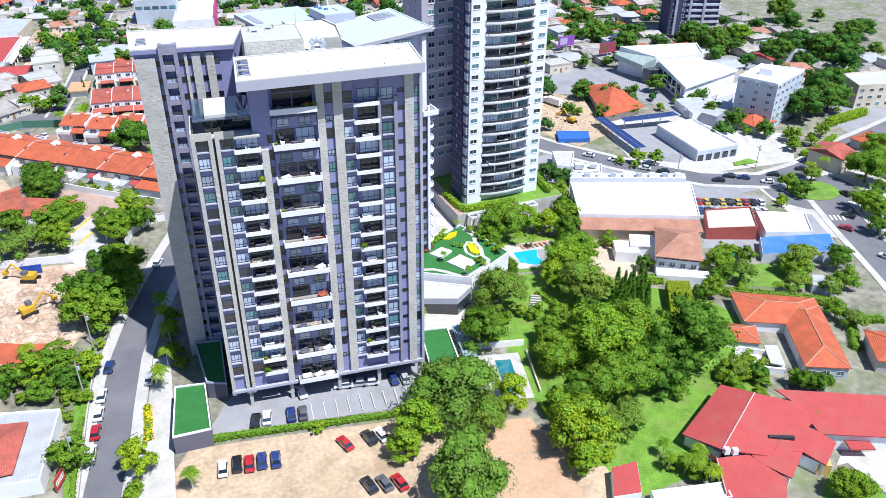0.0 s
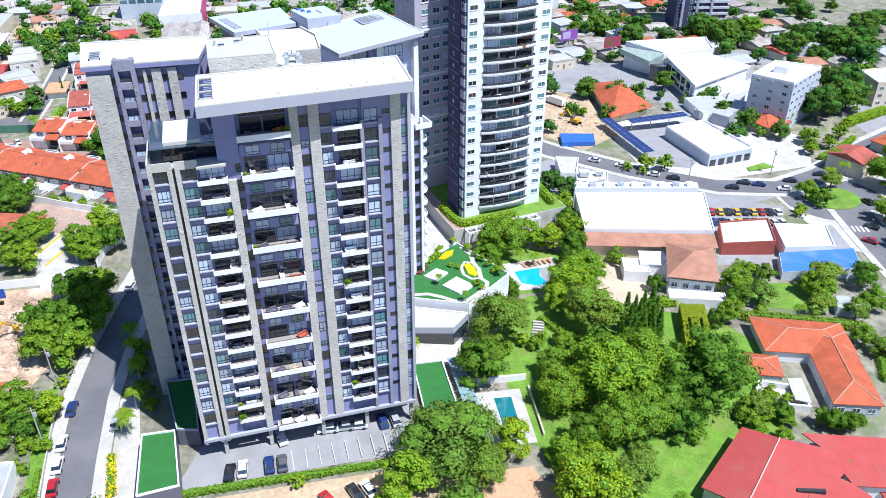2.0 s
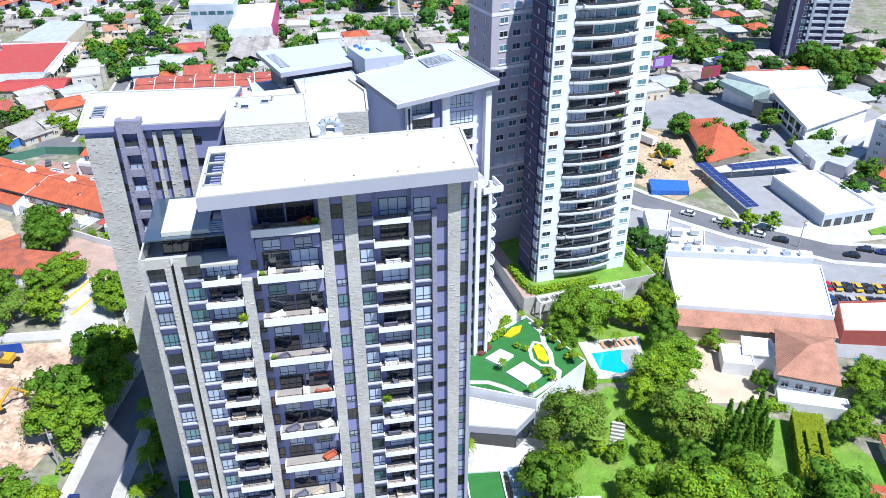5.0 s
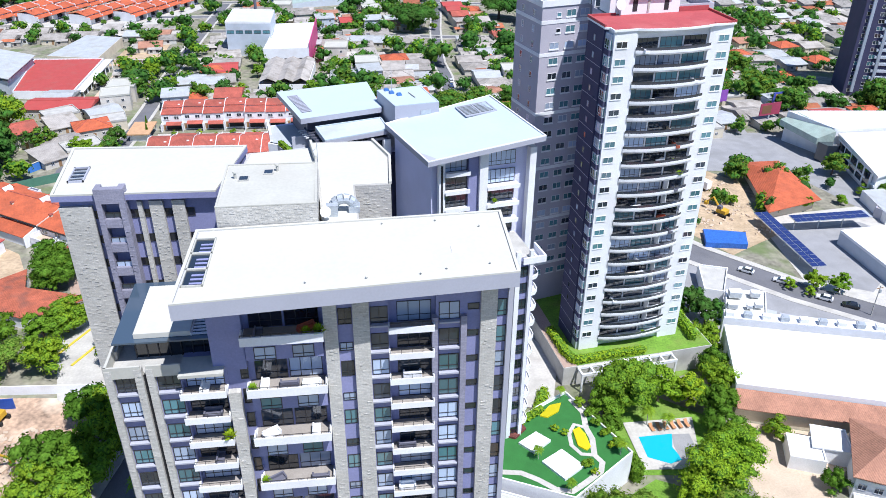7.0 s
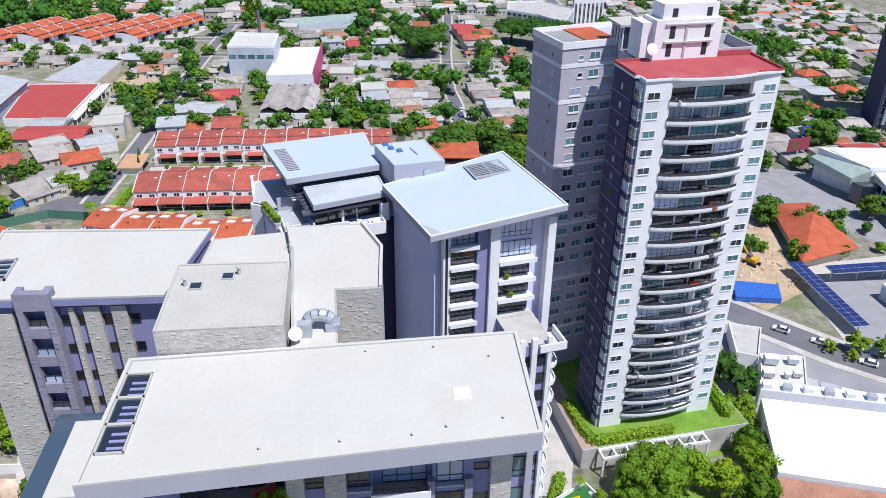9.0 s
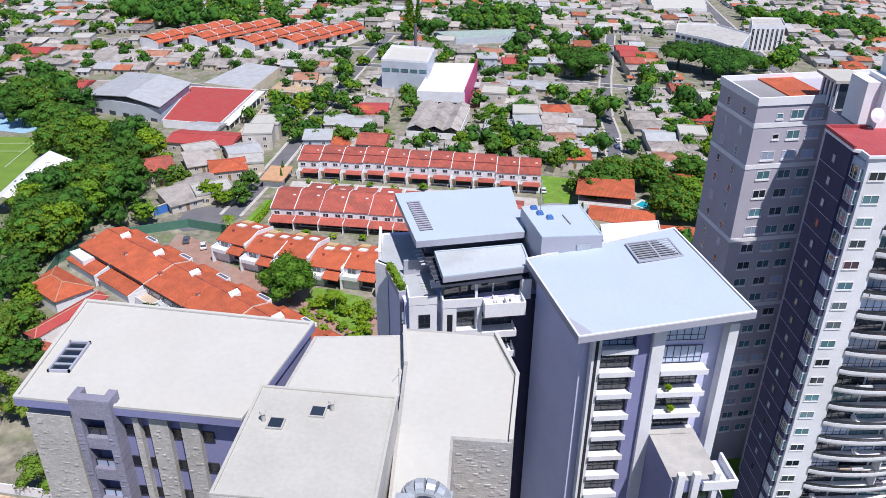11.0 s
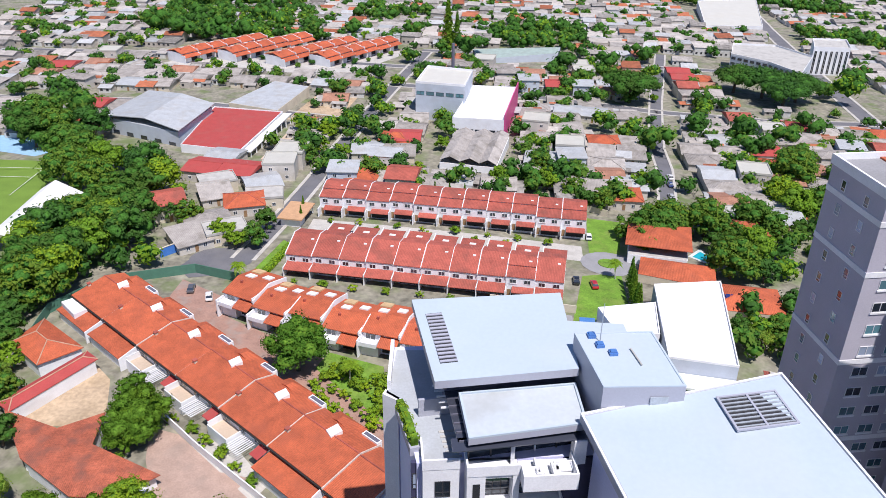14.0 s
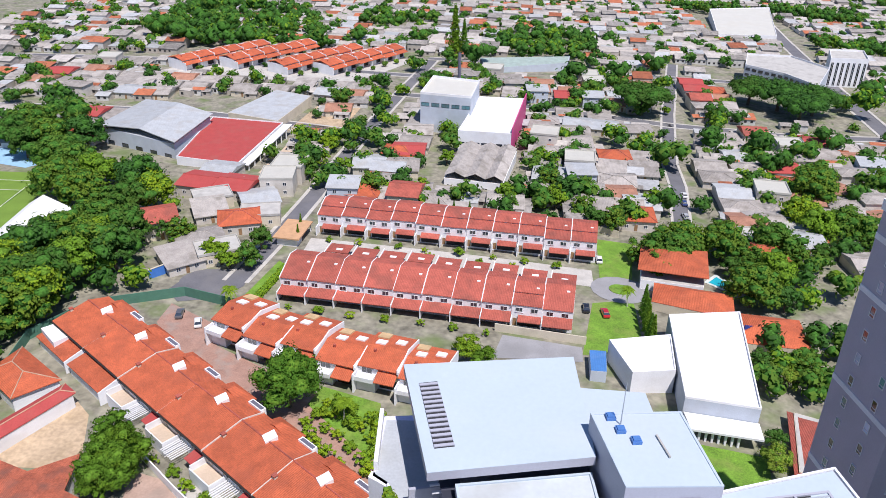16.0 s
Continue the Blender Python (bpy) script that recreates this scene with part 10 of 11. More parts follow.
hedge_run([(101, 197), (106, 206), (112, 219)], 2.0, 1.6, M_LEAF, "green hedge along the garden")
hedge_run([(-37.5, 308), (-35, 328)], 1.6, 1.8, M_LEAFLIGHT, "clipped green hedge on the verge")
hedge_run([(245, 230.5), (256, 233), (269, 236)], 3.4, 3.4, M_LEAFLIGHT, "row of clipped bright green street trees", dens=10)
hedge_run([(214, 209), (226, 213), (238, 219)], 2.2, 2.0, M_LEAFLIGHT, "bright green hedge along the road")
hedge_run([(126, 137), (136, 132.5), (145, 128.5), (152, 124.5)], 2.4, 2.4, M_LEAFOLIVE, "garden shrubs along the house")


def hedge_block(quad, h, clefts, mat, label):
    """A clipped flat-topped hedge over a four-cornered plan, with narrow clefts given by their spans along and across it."""
    r = random.Random(31)
    c = [Vector(q) for q in quad]
    at = lambda u, v: c[0].lerp(c[1], u).lerp(c[3].lerp(c[2], u), v)
    zb = ground_z(*quad[0])
    ob = thing("hedge", quad[0][0], quad[0][1], zb, 0, label, "hedge")
    gap = lambda u, v: any(u0 < u < u1 and v0 < v < v1 for u0, u1, v0, v1 in clefts)
    verts, faces = [], []
    def leaf(p, z, n):
        t = (n + Vector((r.uniform(-0.5, 0.5), r.uniform(-0.5, 0.5), r.uniform(-0.5, 0.5)))).normalized()
        e = t.orthogonal().normalized() * r.uniform(0.14, 0.26)
        e.rotate(Matrix.Rotation(r.uniform(0, 6.28), 3, t))
        f = t.cross(e) * 0.7
        o = Vector((p.x - quad[0][0], p.y - quad[0][1], z))
        k = len(verts)
        verts.extend([tuple(o + e), tuple(o + f), tuple(o - e), tuple(o - f)])
        faces.append((k, k + 1, k + 2, k + 3))
    for i in range(5200):
        u, v = r.random(), r.random()
        if not gap(u, v):
            leaf(at(u, v), h + r.uniform(-0.06, 0.16), Vector((0, 0, 1)))
    for i in range(3600):
        k, w = r.randrange(4), r.random()
        u, v = ((w, 0), (1, w), (w, 1), (0, w))[k]
        n = (at(u, v) - at(0.5, 0.5)).normalized()
        leaf(at(u, v), r.uniform(0, h), Vector((n.x, n.y, 0.2)))
    me = bpy.data.meshes.new("leaves")
    me.from_pydata(verts, [], faces)
    me.materials.append(mat)
    shared("leaves", me, ob)
    bm = bmesh.new()
    us = sorted({0.02, 0.98} | {x for q in clefts for x in q[:2]})
    vs = sorted({0.02, 0.98} | {x for q in clefts for x in q[2:]})
    for u0, u1 in zip(us, us[1:]):
        for v0, v1 in zip(vs, vs[1:]):
            if not gap((u0 + u1) / 2, (v0 + v1) / 2):
                plan(ob, [tuple(at(u0, v0)), tuple(at(u1, v0)), tuple(at(u1, v1)), tuple(at(u0, v1))], zb - 0.6, zb + h - 0.1, bm)
    part("core", bm, M_INNER, ob)


hedge_block([(103.9, 128.2), (109.4, 125.6), (117.0, 140.4), (111.7, 142.6)], 3.0, ((0.2, 0.34, 0.3, 0.68), (0.66, 0.8, 0.3, 0.68)), M_LEAFCLIP, "tall clipped yellow-green hedge block with two clefts")
hedge_run([(105.8, 148.0), (111, 147.4), (117.0, 146.4)], 2.2, 2.6, M_LEAFLIGHT, "bright green clipped garden hedge", size=0.24)
hedge_run([(78.5, 150.0), (80.2, 144.6), (83.5, 141.0)], 1.4, 1.8, M_LEAF, "garden hedge with steps beside it")
steps = thing("garden_steps", 75.6, 145.2, ground_z(75.6, 145.2), -28, "pale stone garden steps beside a hedge", "steps")
each("step", [(-1.3, 1.3, 3.4 - 0.95 * i, 3.95 - 0.95 * i, -0.1, 0.75 - 0.09 * i) for i in range(8)], M_PAVE, steps)
hedge_run([(142, 108), (150, 118), (158, 116)], 1.6, 2.2, M_LEAF, "dense green garden shrubs beside a house")
wall_run([(-60, 203.5), (-24, 199.0)], 2.2, 0.25, M_WHITE, "white boundary wall of the building plot")
wall_run([(-28.3, 112), (-27.6, 134), (-26.6, 152)], 0.9, 0.25, M_CONC, "low concrete roadside wall")
wall_run([(62.5, 114.5), (65.5, 128.5)], 0.8, 0.3, M_CREAM, "low cream garden wall beside the pool")
wall_run([(52, 133), (66, 131)], 1.6, 0.4, M_WHITE, "white garden retaining wall")
wall_run([(98, 158), (101.2, 171.5)], 2.4, 0.25, M_CREAM, "cream garden wall")
M_GREENFENCE = material("green_mesh_screen", (0.08, 0.2, 0.14), 0.8, 0.1)
wall_run([(-80, 262), (-84, 285), (-76, 300), (-56, 309), (-38, 304)], 2.8, 0.15, M_GREENFENCE, "green mesh boundary screen", "fence")
wall_run([(-41, 250.3), (-30.5, 241.8), (-22.7, 236.1), (-3.8, 222.6)], 2.0, 0.25, M_WHITE, "white garden wall in front of the row houses")
wall_run([(46, 301.5), (24, 303.5)], 2.2, 0.25, M_CREAM, "cream boundary wall")
wall_run([(47, 372), (60, 366)], 2.2, 0.2, M_CREAM, "cream boundary wall")
rx_, ry_ = by_tower(-2.4, -8.1)
ramp = thing("ramp_canopy", rx_, ry_, -12.6, TY, "white ramp canopy with open bays", "canopy")
each("slab", ((0, 22, 0, 0.4, 5.2, 5.8), (0, 22, 2.4, 2.8, 5.2, 5.8)), M_WHITE, ramp)
for i in range(9):
    part("beam", boxes((i * 2.7, i * 2.7 + 0.35, 0.4, 2.4, 5.3, 5.7)), M_WHITE, ramp)
    part("post", boxes((i * 2.7, i * 2.7 + 0.35, 0.05, 0.35, 0.2, 5.2)), M_WHITE, ramp)
part("back_wall", boxes((0, 22, 2.5, 2.75, -1, 5.2)), M_CONC, ramp)
part("floor", boxes((0, 22, 0.2, 2.5, -0.5, 0.2)), M_CONC, ramp)
drape("service_road", [(60.5, 182), (66.5, 181), (72, 196), (66, 214), (60, 212)], M_PAVE, "pale concrete service drive between the towers", "drive", 0.3)

# ---------------------------------------------------------------- cars
CARS = {}


def car_kind(key, colour, label):
    ob = thing("car", 0, 0, -450, 0, label, "car")
    paint = glossy("car_paint_" + key, colour, 0.3, coat=1.0)
    bm = bmesh.new()
    prof = [(-2.1, 0.3), (2.1, 0.3), (2.15, 0.6), (2.0, 0.78), (1.1, 0.92), (-1.75, 0.95), (-2.1, 0.85), (-2.15, 0.6)]
    lo = [bm.verts.new((-0.86, y, z)) for y, z in prof]
    hi = [bm.verts.new((0.86, y, z)) for y, z in prof]
    bm.faces.new(lo), bm.faces.new(hi[::-1])
    for i in range(8):
        j = (i + 1) % 8
        bm.faces.new((lo[j], lo[i], hi[i], hi[j]))
    bmesh.ops.bevel(bm, geom=[e for e in bm.edges], offset=0.07, segments=2, affect="EDGES")
    body = part("body", bm, paint, ob)
    bm = bmesh.new()
    base = [(-0.8, -1.7, 0.93), (0.8, -1.7, 0.93), (0.8, 1.05, 0.93), (-0.8, 1.05, 0.93)]
    top = [(-0.62, -1.2, 1.42), (0.62, -1.2, 1.42), (0.62, 0.35, 1.42), (-0.62, 0.35, 1.42)]
    a, b = [bm.verts.new(p) for p in base], [bm.verts.new(p) for p in top]
    for i in range(4):
        bm.faces.new((a[i], a[(i + 1) % 4], b[(i + 1) % 4], b[i]))
    part("glazing", bm, M_GLASS, ob)
    bm = boxes((-0.64, 0.64, -1.22, 0.37, 1.41, 1.47))
    bmesh.ops.bevel(bm, geom=bm.edges[:], offset=0.02, segments=1, affect="EDGES")
    part("roof", bm, paint, ob)
    for x in (-0.82, 0.82):
        for y in (-1.3, 1.35):
            bm = bmesh.new()
            tube(bm, (x - 0.1, y, 0.32), (x + 0.1, y, 0.32), 0.32, 0.32, 12)
            part("wheel", bm, M_BLACK, ob)
    CARS[key] = ob


for key, col, lab in (("white", (0.7, 0.7, 0.7), "white"), ("silver", (0.4, 0.41, 0.43), "silver"), ("black", (0.015, 0.015, 0.018), "black"), ("red", (0.4, 0.015, 0.02), "red"), ("blue", (0.02, 0.04, 0.16), "dark blue"), ("grey", (0.1, 0.1, 0.11), "grey"), ("yellow", (0.6, 0.4, 0.02), "yellow")):
    car_kind(key, col, lab + " car parked on the asphalt")


def park(key, x, y, rz, lift=0.1):
    c = copy_thing(CARS[key], pose(x, y, ground_z(x, y) + lift, 0, 0, rz))
    tagged(c, group="parked cars")


def park_all(rows):
    for key, x, y, a in rows:
        park(key, x, y, a)


park_all([("white", -26.4, 123.6, -4), ("red", -25.8, 129.2, -4), ("white", -25.3, 134.6, -6), ("white", -24.9, 140.2, -6), ("blue", -23.6, 149.6, -10), ("silver", -15.4, 142.8, -8), ("white", -12.2, 191.4, -20), ("white", -3.4, 111.7, -5), ("black", -0.8, 112.0, -5), ("red", 1.4, 111.4, -5), ("blue", 3.7, 111.4, -5), ("blue", 6.2, 110.9, -5), ("red", 19.4, 111.0, 20), ("black", 24.2, 111.2, 15)])
park_all([("white", 26.6, 111.2, 15), ("black", 21.2, 99.4, 15), ("grey", 23.9, 99.0, 15), ("red", 26.6, 98.4, 15), ("black", 4.0, 122.6, -12), ("white", 6.3, 122.8, -8), ("blue", 11.0, 122.2, -5), ("grey", 13.3, 121.9, -5), ("white", 14.2, 128.4, 5), ("white", 23.0, 127.9, 80), ("silver", 26.0, 127.6, 80), ("white", 28.5, 127.2, 80), ("blue", 33.6, 127.0, 0), ("silver", 36.0, 126.6, 0)])
park_all([("grey", -53.6, 299.6, 12), ("white", -47.6, 296.2, 20), ("black", 47.0, 318, 0), ("red", 51.8, 316.5, 8), ("white", 52.6, 347.5, 0), ("red", 80.5, 371, 5), ("silver", 84.4, 388, 5), ("blue", 86, 400, 5), ("white", 87.4, 408, 5), ("red", 187, 158.5, 28), ("white", 185, 141, 24), ("black", 194, 165, 28), ("black", 205, 178, 0), ("black", 176, 201, 60)])
park_all([("blue", 180, 198.5, 60), ("white", 186, 193.5, 62), ("black", 205, 199, 62), ("white", 150, 214, 52), ("black", 170, 199, 62), ("black", 155, 210, 55), ("white", 143, 223, 50), ("white", 136, 229, 48), ("grey", 222, 205, 68), ("white", 228, 214, 68), ("black", 192, 198, 62), ("black", 213, 175, 20)])

keys = ["white", "black", "red", "silver", "blue", "yellow", "grey", "white", "black", "red"]
for r_ in range(2):
    for i in range(9):
        park(rng.choice(keys), 149.5 + i * 2.5 + r_ * 3.2, 180.5 + r_ * 5.8 - i * 0.7, -16)

# poles along the street
for x, y in ((-29.0, 121), (-28.4, 142), (-27.4, 160), (158, 206), (190, 205), (203, 168), (178, 120)):
    v = thing("utility_pole", x, y, ground_z(x, y), 10, "grey concrete utility pole with a crossarm", "utility pole", "utility poles")
    bm = bmesh.new()
    tube(bm, (0, 0, -0.3), (0, 0, 9.0), 0.16, 0.1, 8)
    part("pole", bm, M_CONC, v)
    part("crossarm", boxes((-1.0, 1.0, -0.06, 0.06, 8.2, 8.35)), M_WOOD, v)
    part("transformer", boxes((0.15, 0.65, -0.25, 0.25, 6.8, 7.7)), M_METAL, v)
v = thing("street_lamp", -25.6, 164.5, ground_z(-25, 164), 0, "white street lamp with a curved arm over the road", "street lamp")
bm = bmesh.new()
tube(bm, (0, 0, 0), (0, 0, 6.5), 0.09, 0.07, 8)
tube(bm, (0, 0, 6.5), (0.8, 0.1, 7.2), 0.06, 0.05, 8)
tube(bm, (0.8, 0.1, 7.2), (2.4, 0.3, 7.3), 0.05, 0.05, 8)
part("pole", bm, M_METAL, v)
part("lamp_head", boxes((2.3, 3.1, 0.15, 0.45, 7.2, 7.35)), M_WHITE, v)

# ---------------------------------------------------------------- the town beyond
BUSY = [(-180, -56, 318, 412), (-12, 29, 390, 488), (-140, -66, 396, 500), (-62, 62, 296, 372), (46, 112, 250, 352), (-170, -40, 535, 620), (165, 240, 745, 865), (136, 232, 520, 640), (-2, 60, 566, 614), (-230, -128, 325, 388), (198, 230, 434, 470), (60, 102, 450, 476)]
LINES = [(ROAD_N, 6), (ROAD_N2, 6), ([(-46, 455), (-75, 462), (-110, 470), (-150, 472), (-220, 468)], 6), ([(-34, 520), (20, 512), (60, 506), (96, 500), (150, 500), (240, 515)], 6), ([(-28, 605), (60, 600), (113, 600), (200, 610)], 6), ([(-30, 560), (-80, 566), (-170, 575), (-260, 570)], 6), ([(200, 500), (206, 600), (220, 760), (235, 900)], 7)]


def near_line(x, y):
    p = Vector((x, y))
    for pts, w in LINES:
        for a, b in zip(pts, pts[1:]):
            a, b = Vector(a), Vector(b)
            d = b - a
            t = max(0.0, min(1.0, (p - a).dot(d) / d.dot(d)))
            if (p - (a + d * t)).length < w + 5:
                return True
    return False


def free(x, y, m=5.0):
    if any(a - m < x < b + m and c - m < y < d + m for a, b, c, d in BUSY):
        return False
    if near_line(x, y):
        return False
    return True


MIX = ["grey_a"] * 6 + ["grey_b"] * 6 + ["grey_c"] * 6 + ["grey_d"] * 2 + ["brown_a"] * 3 + ["zinc_a"] * 2 + ["zinc_b"] + ["tile_a"] * 2 + ["tile_b"] + ["flat_a"] + ["flat_b"] + ["red_a"]
# the nearer quarters, house by house
count_h = 0
tree_cells = list(FAR_SPOTS)
for gy in range(376, 560, 14):
    for gx in range(-215, 250, 13):
        x, y = gx + rng.uniform(-1.5, 1.5), gy + rng.uniform(-1.5, 1.5)
        if not free(x + 5, y + 6, 2.0):
            continue
        if y > 470 and count_h > 285:
            continue
        if rng.random() < 0.1:
            tree_cells.append((x + 5, y + 6, rng.uniform(0.9, 1.3)))
            continue
        put(rng.choice(MIX), x, y, rng.uniform(-8, 6), group="houses of the town")
        count_h += 1
        if rng.random() < 0.4:
            tree_cells.append((x - 1 + rng.uniform(-2, 12), y - 1.6, rng.uniform(0.6, 1.05)))
def hamlet(rows):
    for x, y, k, a in rows:
        put(k, x, y, a, group="houses of the town")


hamlet([(-72, 372, "grey_a", 30), (-58, 362, "zinc_a", 28), (-70, 352, "grey_b", 28), (-60, 345, "tile_a", 20), (-58, 378, "flat_a", 8), (-80, 338, "tile_b", 30), (-66, 330, "grey_c", 30), (-58, 324, "flat_b", 30), (-74, 362, "flat_b", 30), (-56, 352, "flat_b", 15), (-64, 318, "grey_b", 40), (60, 372, "tile_a", 0), (64, 384, "zinc_a", 0), (48, 380, "grey_a", 0)])
hamlet([(98, 365, "flat_b", 5), (104, 378, "grey_a", 5), (96, 352, "tile_a", 5), (112, 365, "zinc_a", 5), (-30, 376, "tile_a", -5), (-14, 372, "tile_b", -4), (-24, 388, "grey_c", -4), (-25, 402, "zinc_a", -4), (-24, 418, "tile_a", -4), (116, 300, "tile_b", 8), (128, 318, "grey_a", 8), (140, 328, "tile_b", 8), (150, 322, "zinc_a", 8), (128, 352, "grey_a", 5)])
hamlet([(142, 346, "tile_a", 5), (156, 345, "grey_b", 5), (168, 326, "flat_b", 5), (180, 335, "zinc_a", 5), (196, 340, "grey_a", 5), (128, 282, "flat_b", 14), (110, 284, "grey_c", 14), (246, 300, "zinc_a", 0), (256, 270, "grey_a", 10), (240, 262, "tile_a", 10), (262, 250, "flat_a", 14), (250, 322, "flat_b", 5), (226, 330, "red_a", 0), (210, 232, "tile_a", 12)])
hamlet([(215, 192, "tile_b", 20), (230, 180, "tile_a", 20), (228, 160, "tile_b", 20), (240, 200, "tile_a", 14), (255, 190, "flat_a", 14), (-75, 208, "tile_a", 10), (140, 100, "tile_a", -30)])
hamlet([(113, 570, "red_a", 0), (113, 556, "red_a", 0), (113, 541, "zinc_a", 0), (113, 526, "red_a", 0)])
hamlet([(-86, 375, "red_a", -8), (-73, 374, "red_a", -8), (-84, 389, "zinc_a", -8)])
for gx in range(200, 330, 15):
    for gy in range(270, 500, 16):
        if free(gx, gy) and not (196 < gx < 248 and gy < 322) and not (252 < gx < 300 and 355 < gy < 400):
            if rng.random() < 0.55:
                tree_cells.append((gx + rng.uniform(-4, 4), gy + rng.uniform(-4, 4), rng.uniform(0.9, 1.5)))
            else:
                put(rng.choice(MIX), gx, gy, rng.uniform(0, 14), group="houses of the town")


# past those, the town is one uncounted spread
def stuff_houses(name, cells, mats, label, k_size=1.0, seed=11):
    verts, faces, idx = [], [], []
    r = random.Random(seed)
    for x, y in cells:
        w, d, h = r.uniform(8.5, 12) * k_size, r.uniform(9, 12) * k_size, r.choice([2.4, 2.6, 2.8, 2.5, 2.6, 2.7, 5.0])
        if k_size < 1:
            w, d, h = w * r.uniform(0.7, 1.3), d * r.uniform(0.6, 1.2), r.uniform(2.0, 2.9)
        a = radians(r.uniform(-6, 6))
        ca, sa = math.cos(a), math.sin(a)
        z = ground_z(x, y)
        o = 0.4
        kind = r.random()
        k = r.choice([1, 1, 1, 1, 1, 2, 2, 2, 2, 3, 3, 4])
        def P(u, v, q):
            verts.append((x + u * ca - v * sa, y + u * sa + v * ca, z + q))
            return len(verts) - 1
        b = [P(0, 0, -2), P(w, 0, -2), P(w, d, -2), P(0, d, -2), P(0, 0, h), P(w, 0, h), P(w, d, h), P(0, d, h)]
        for i in range(4):
            j = (i + 1) % 4
            faces.append((b[i], b[j], b[4 + j], b[4 + i])), idx.append(0 if r.random() < 0.7 else 5)
        for i in range(max(1, int(w / 3))):
            u = 0.8 + i * 3.0
            q = [P(u, -0.06, 0.9), P(u + 1.3, -0.06, 0.9), P(u + 1.3, -0.06, 2.1), P(u, -0.06, 2.1)]
            faces.append(tuple(q)), idx.append(6)
        if kind < 0.35:
            t = [P(-o, -o, h + 0.1), P(w + o, -o, h + 0.1), P(w + o, d + o, h + 1.0), P(-o, d + o, h + 1.0)]
            faces.append(tuple(t)), idx.append(k)
        elif kind < 0.8:
            t = [P(-o, -o, h), P(w + o, -o, h), P(w + o, d + o, h), P(-o, d + o, h), P(-o, d / 2, h + d * 0.14), P(w + o, d / 2, h + d * 0.14)]
            faces.extend([(t[0], t[1], t[5], t[4]), (t[2], t[3], t[4], t[5])]), idx.extend([k, k])
            faces.extend([(b[4], b[7], t[4]), (b[6], b[5], t[5])]), idx.extend([0, 0])
        else:
            t = [P(-0.1, -0.1, h + 0.2), P(w + 0.1, -0.1, h + 0.2), P(w + 0.1, d + 0.1, h + 0.2), P(-0.1, d + 0.1, h + 0.2)]
            faces.append(tuple(t)), idx.append(r.choice([4, 0]))
    me = bpy.data.meshes.new(name)
    me.from_pydata(verts, [], faces)
    for m in mats:
        me.materials.append(m)
    me.polygons.foreach_set("material_index", idx)
    tagged(new(name, me), label, "houses", kind="stuff")


FM_GREY = material("far_grey_roofs", (0.37, 0.345, 0.315), 0.85, 0.22, 3.0, 0.8, 0.0, island=0.9)
FM_TILE = material("far_clay_roofs", (0.4, 0.13, 0.06), 0.85, 0.2, 3.0, 0.8, 0.0, island=0.6)
FM_ZINC = material("far_zinc_roofs", (0.44, 0.45, 0.45), 0.6, 0.15, 3.0, 0.8, 0.0, island=0.5)
FM_WHITE = material("far_white_roofs", (0.56, 0.56, 0.54), 0.8, 0.1, 3.0, 0.8, 0.0, island=0.3)
FM_WALL = material("far_pale_walls", (0.45, 0.41, 0.36), 0.85, 0.12, 3.0, 0.8, 0.0, island=0.5)
cells = []
r2 = random.Random(23)
for gy in range(480, 1010, 11):
    for gx in range(-330, 420, 11):
        x, y = gx + r2.uniform(-2, 2), gy + r2.uniform(-2, 2)
        if y < 562 and -222 < x < 255:
            continue
        if not free(x + 5, y + 5, 3):
            continue
        wood = noise.noise(Vector((x * 0.012, y * 0.012, 3.0)))
        if wood > 0.28:
            tree_cells.append((x + 4, y + 4, 1.4))
        else:
            cells.append((x, y))
            if r2.random() < 0.5:
                tree_cells.append((x - 1.5 + r2.uniform(-2, 10), y - 2, r2.uniform(0.6, 1.15)))
stuff_houses("far_houses", cells, [FM_WALL, FM_GREY, FM_GREY, FM_TILE, FM_ZINC, FM_WHITE, M_DARK], "spread of low houses with grey and clay roofs")
yards = []
for gy in range(372, 566, 7):
    for gx in range(-215, 250, 7):
        x, y = gx + r2.uniform(-2.5, 2.5), gy + r2.uniform(-2.5, 2.5)
        if free(x + 3, y + 3, 0.5) and r2.random() < 0.62:
            yards.append((x, y))
for gy in range(262, 372, 8):
    for gx in range(122, 330, 8):
        x, y = gx + r2.uniform(-2.5, 2.5), gy + r2.uniform(-2.5, 2.5)
        if r2.random() < 0.3 and not (120 < x < 262 and y < 330) and math.dist((x, y), (278, 378)) > 22 and not (268 < x < 334 and 296 < y < 330):
            yards.append((x, y))
stuff_houses("backyard_roofs", yards, [FM_WALL, FM_GREY, FM_GREY, FM_TILE, FM_ZINC, FM_WHITE, M_DARK], "low sheds and lean-to roofs crowded between the houses", 0.6, 12)


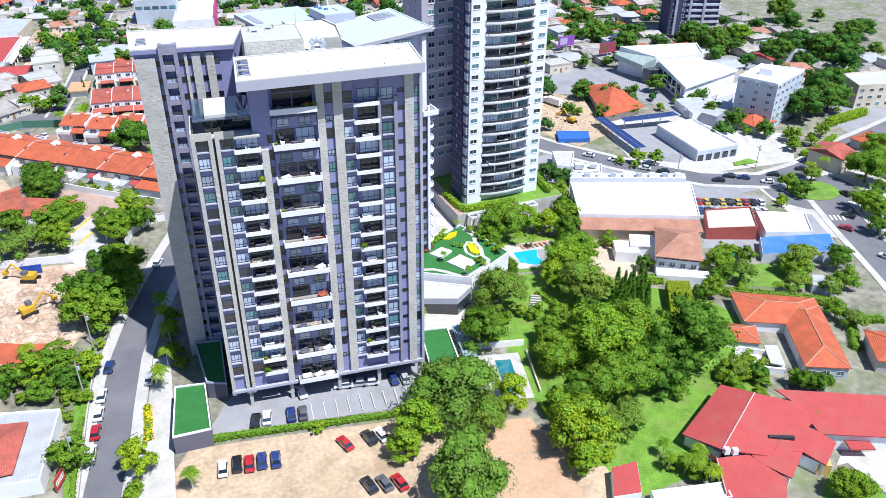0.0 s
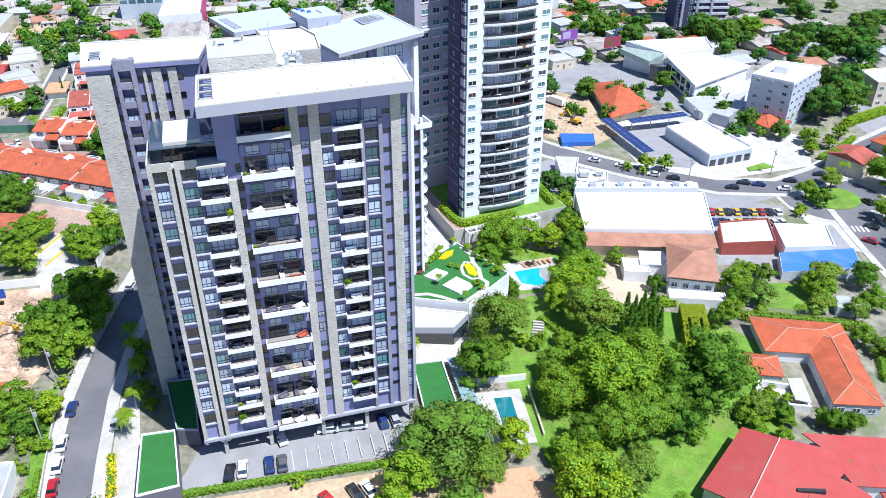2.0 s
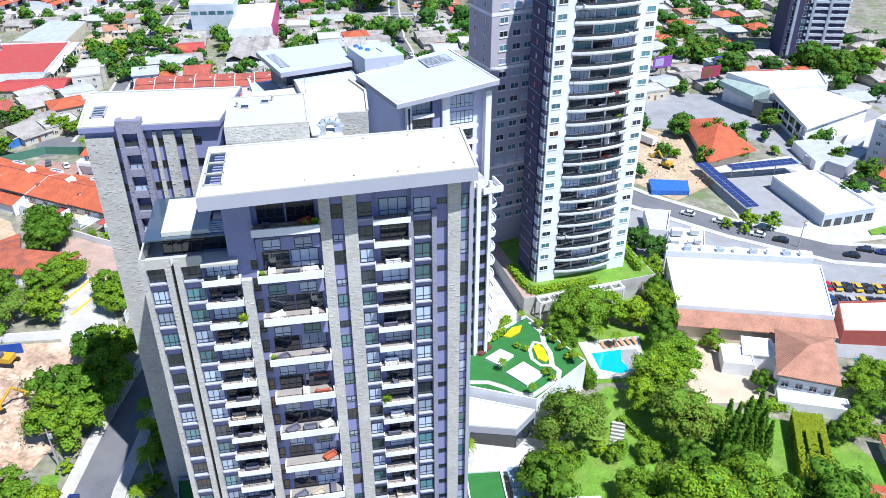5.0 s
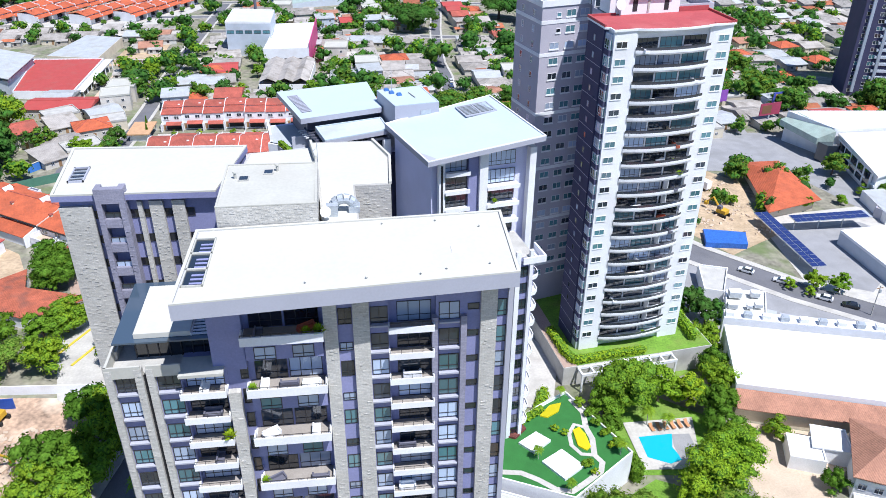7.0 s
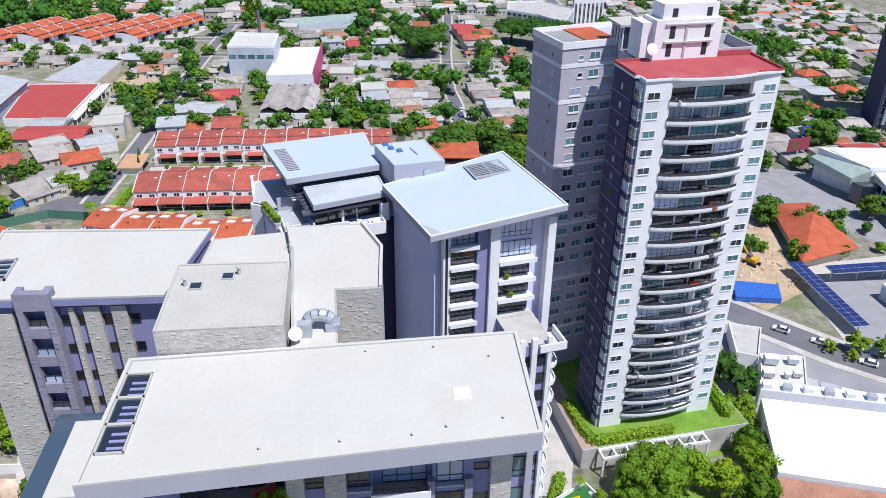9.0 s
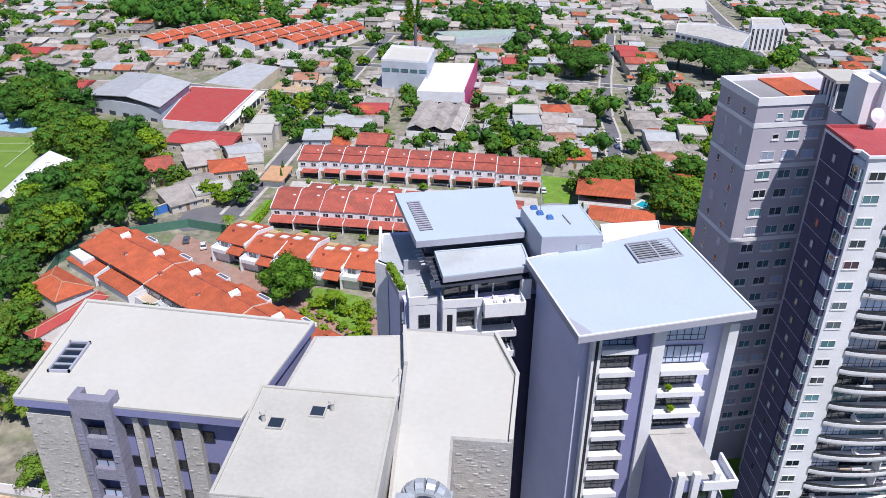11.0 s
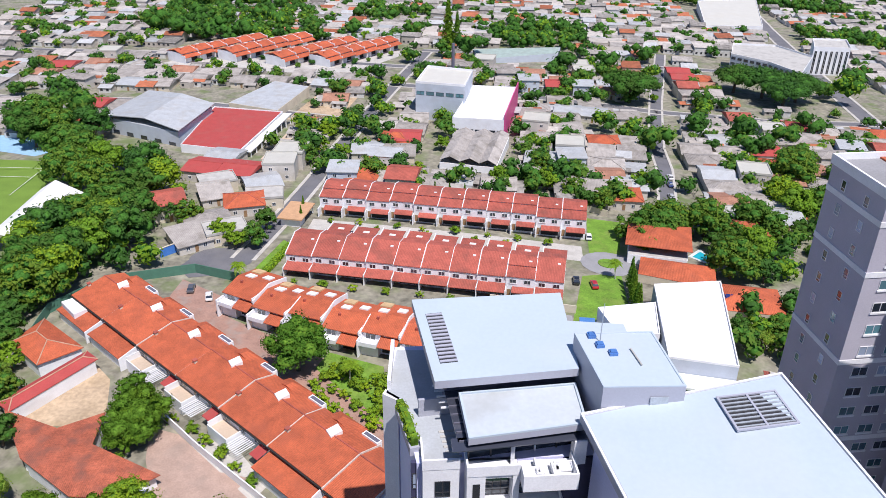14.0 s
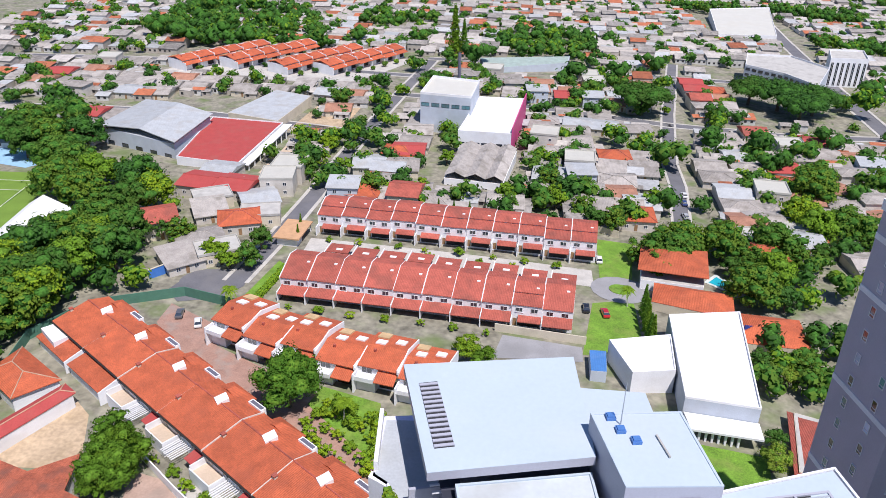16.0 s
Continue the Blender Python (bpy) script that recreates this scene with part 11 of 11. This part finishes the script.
def stuff_trees(name, spots, label):
    r = random.Random(31)
    verts, faces, norms, idx = [], [], [], []
    octa = [(1, 0, 0), (0, 1, 0), (-1, 0, 0), (0, -1, 0), (0, 0, 1), (0, 0, -1)]
    for x, y, s in spots:
        z = ground_z(x, y)
        kind = r.choice([0, 0, 1, 1, 1, 2])
        for i in range(5):
            c = (x + r.uniform(-2.6, 2.6) * s, y + r.uniform(-2.6, 2.6) * s, z + r.uniform(2.6, 5.6) * s)
            n0 = len(faces)
            leaf_cloud(verts, faces, r, c, (2.5 * s, 2.5 * s, 2.0 * s), 24 if y < 600 else 11, (0.5 if y < 600 else 0.75) + 0.3 * s, norms)
            idx.extend([kind] * (len(faces) - n0))
            b = len(verts)
            for o in octa:
                verts.append((c[0] + o[0] * 2.1 * s, c[1] + o[1] * 2.1 * s, c[2] + o[2] * 1.7 * s))
                norms.append(o)
            for i0 in range(4):
                i1 = (i0 + 1) % 4
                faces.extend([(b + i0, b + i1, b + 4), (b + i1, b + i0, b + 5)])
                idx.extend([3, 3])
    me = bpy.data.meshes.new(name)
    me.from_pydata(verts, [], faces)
    # last slot: tree cores with painted shade
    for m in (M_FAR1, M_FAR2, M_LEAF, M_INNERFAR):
        me.materials.append(m)
    me.polygons.foreach_set("material_index", idx)
    me.update()
    me.normals_split_custom_set_from_vertices(norms)
    tagged(new(name, me), label, "trees", kind="stuff")


WOOD_E = [(83, 355), (92, 361), (97, 355), (105, 361), (104, 339), (98, 328), (107, 333), (90, 307), (91, 298), (98, 299), (106, 308), (111, 316), (101, 309), (129, 367), (140, 378), (84, 290), (110, 345), (116, 352), (118, 338), (96, 290), (108, 298)]
WOOD_W = [(-88, 268), (-92, 276), (-90, 286), (-96, 284), (-94, 294), (-86, 300), (-98, 302), (-102, 292), (-78, 308), (-70, 312), (-96, 268), (-88, 258), (-84, 250), (-92, 246), (-104, 278), (-80, 316)]
for x, y in far_gardens:
    tree_cells.append((x, y, r2.uniform(0.3, 0.55)))
for x, y in WOOD_E + WOOD_W:
    tree_cells.append((x, y, r2.uniform(0.85, 1.2)))
# masses of trees of the farther gardens and of the wood on the rise
FAR_A = [(-275, 615), (-246, 544), (-215, 516), (-165, 413), (-174, 452), (-182, 476), (-153, 404), (-160, 446), (-54, 432), (-50, 402), (-43, 434), (-41, 496), (-42, 530), (-47, 635), (-30, 572), (-104, 685), (-34, 392), (-15, 387), (66, 535), (79, 552), (92, 583), (101, 560), (35, 530), (50, 553), (9, 553), (-1, 564), (-13, 591), (25, 662), (6, 666)]
FAR_B = [(57, 521), (69, 504), (193, 557), (210, 572), (230, 601), (278, 747), (306, 800), (310, 886), (84, 442), (80, 448), (40, 404), (32, 386), (52, 390), (62, 378), (119, 507), (124, 454), (130, 442), (139, 438), (142, 427), (146, 416), (160, 426), (129, 412), (131, 382), (142, 385), (141, 372), (174, 462), (74, 391), (68, 460), (46, 431), (94, 364), (102, 362)]
for x, y in FAR_A + FAR_B:
    for i in range(2):
        tree_cells.append((x + r2.uniform(-4, 4), y + r2.uniform(-4, 4), r2.uniform(0.9, 1.4)))
for i in range(14):
    for j in range(8):
        tree_cells.append((-195 + 7.5 * i - 6.0 * j + r2.uniform(-4, 4), 610 + 1.0 * i + 18 * j + r2.uniform(-5, 5), r2.uniform(1.1, 1.6)))
for i in range(240):
    x, y = r2.uniform(-210, 245), r2.uniform(372, 565)
    if not any(a < x < b and c < y < d for a, b, c, d in BUSY):
        tree_cells.append((x, y, r2.uniform(0.55, 1.1)))
for i in range(150):
    x, y = r2.uniform(120, 340), r2.uniform(255, 480)
    if math.dist((x, y), (225, 300)) > 30 and math.dist((x, y), (275, 378)) > 22:
        tree_cells.append((x, y, r2.uniform(0.5, 1.0)))
stuff_trees("far_trees", tree_cells, "far green trees between the houses")
# the pattern copies are only models to copy from
for ob in list(TREES.values()) + list(PROTO.values()) + list(CARS.values()):
    for o in (*ob.children_recursive, ob):
        bpy.data.objects.remove(o)
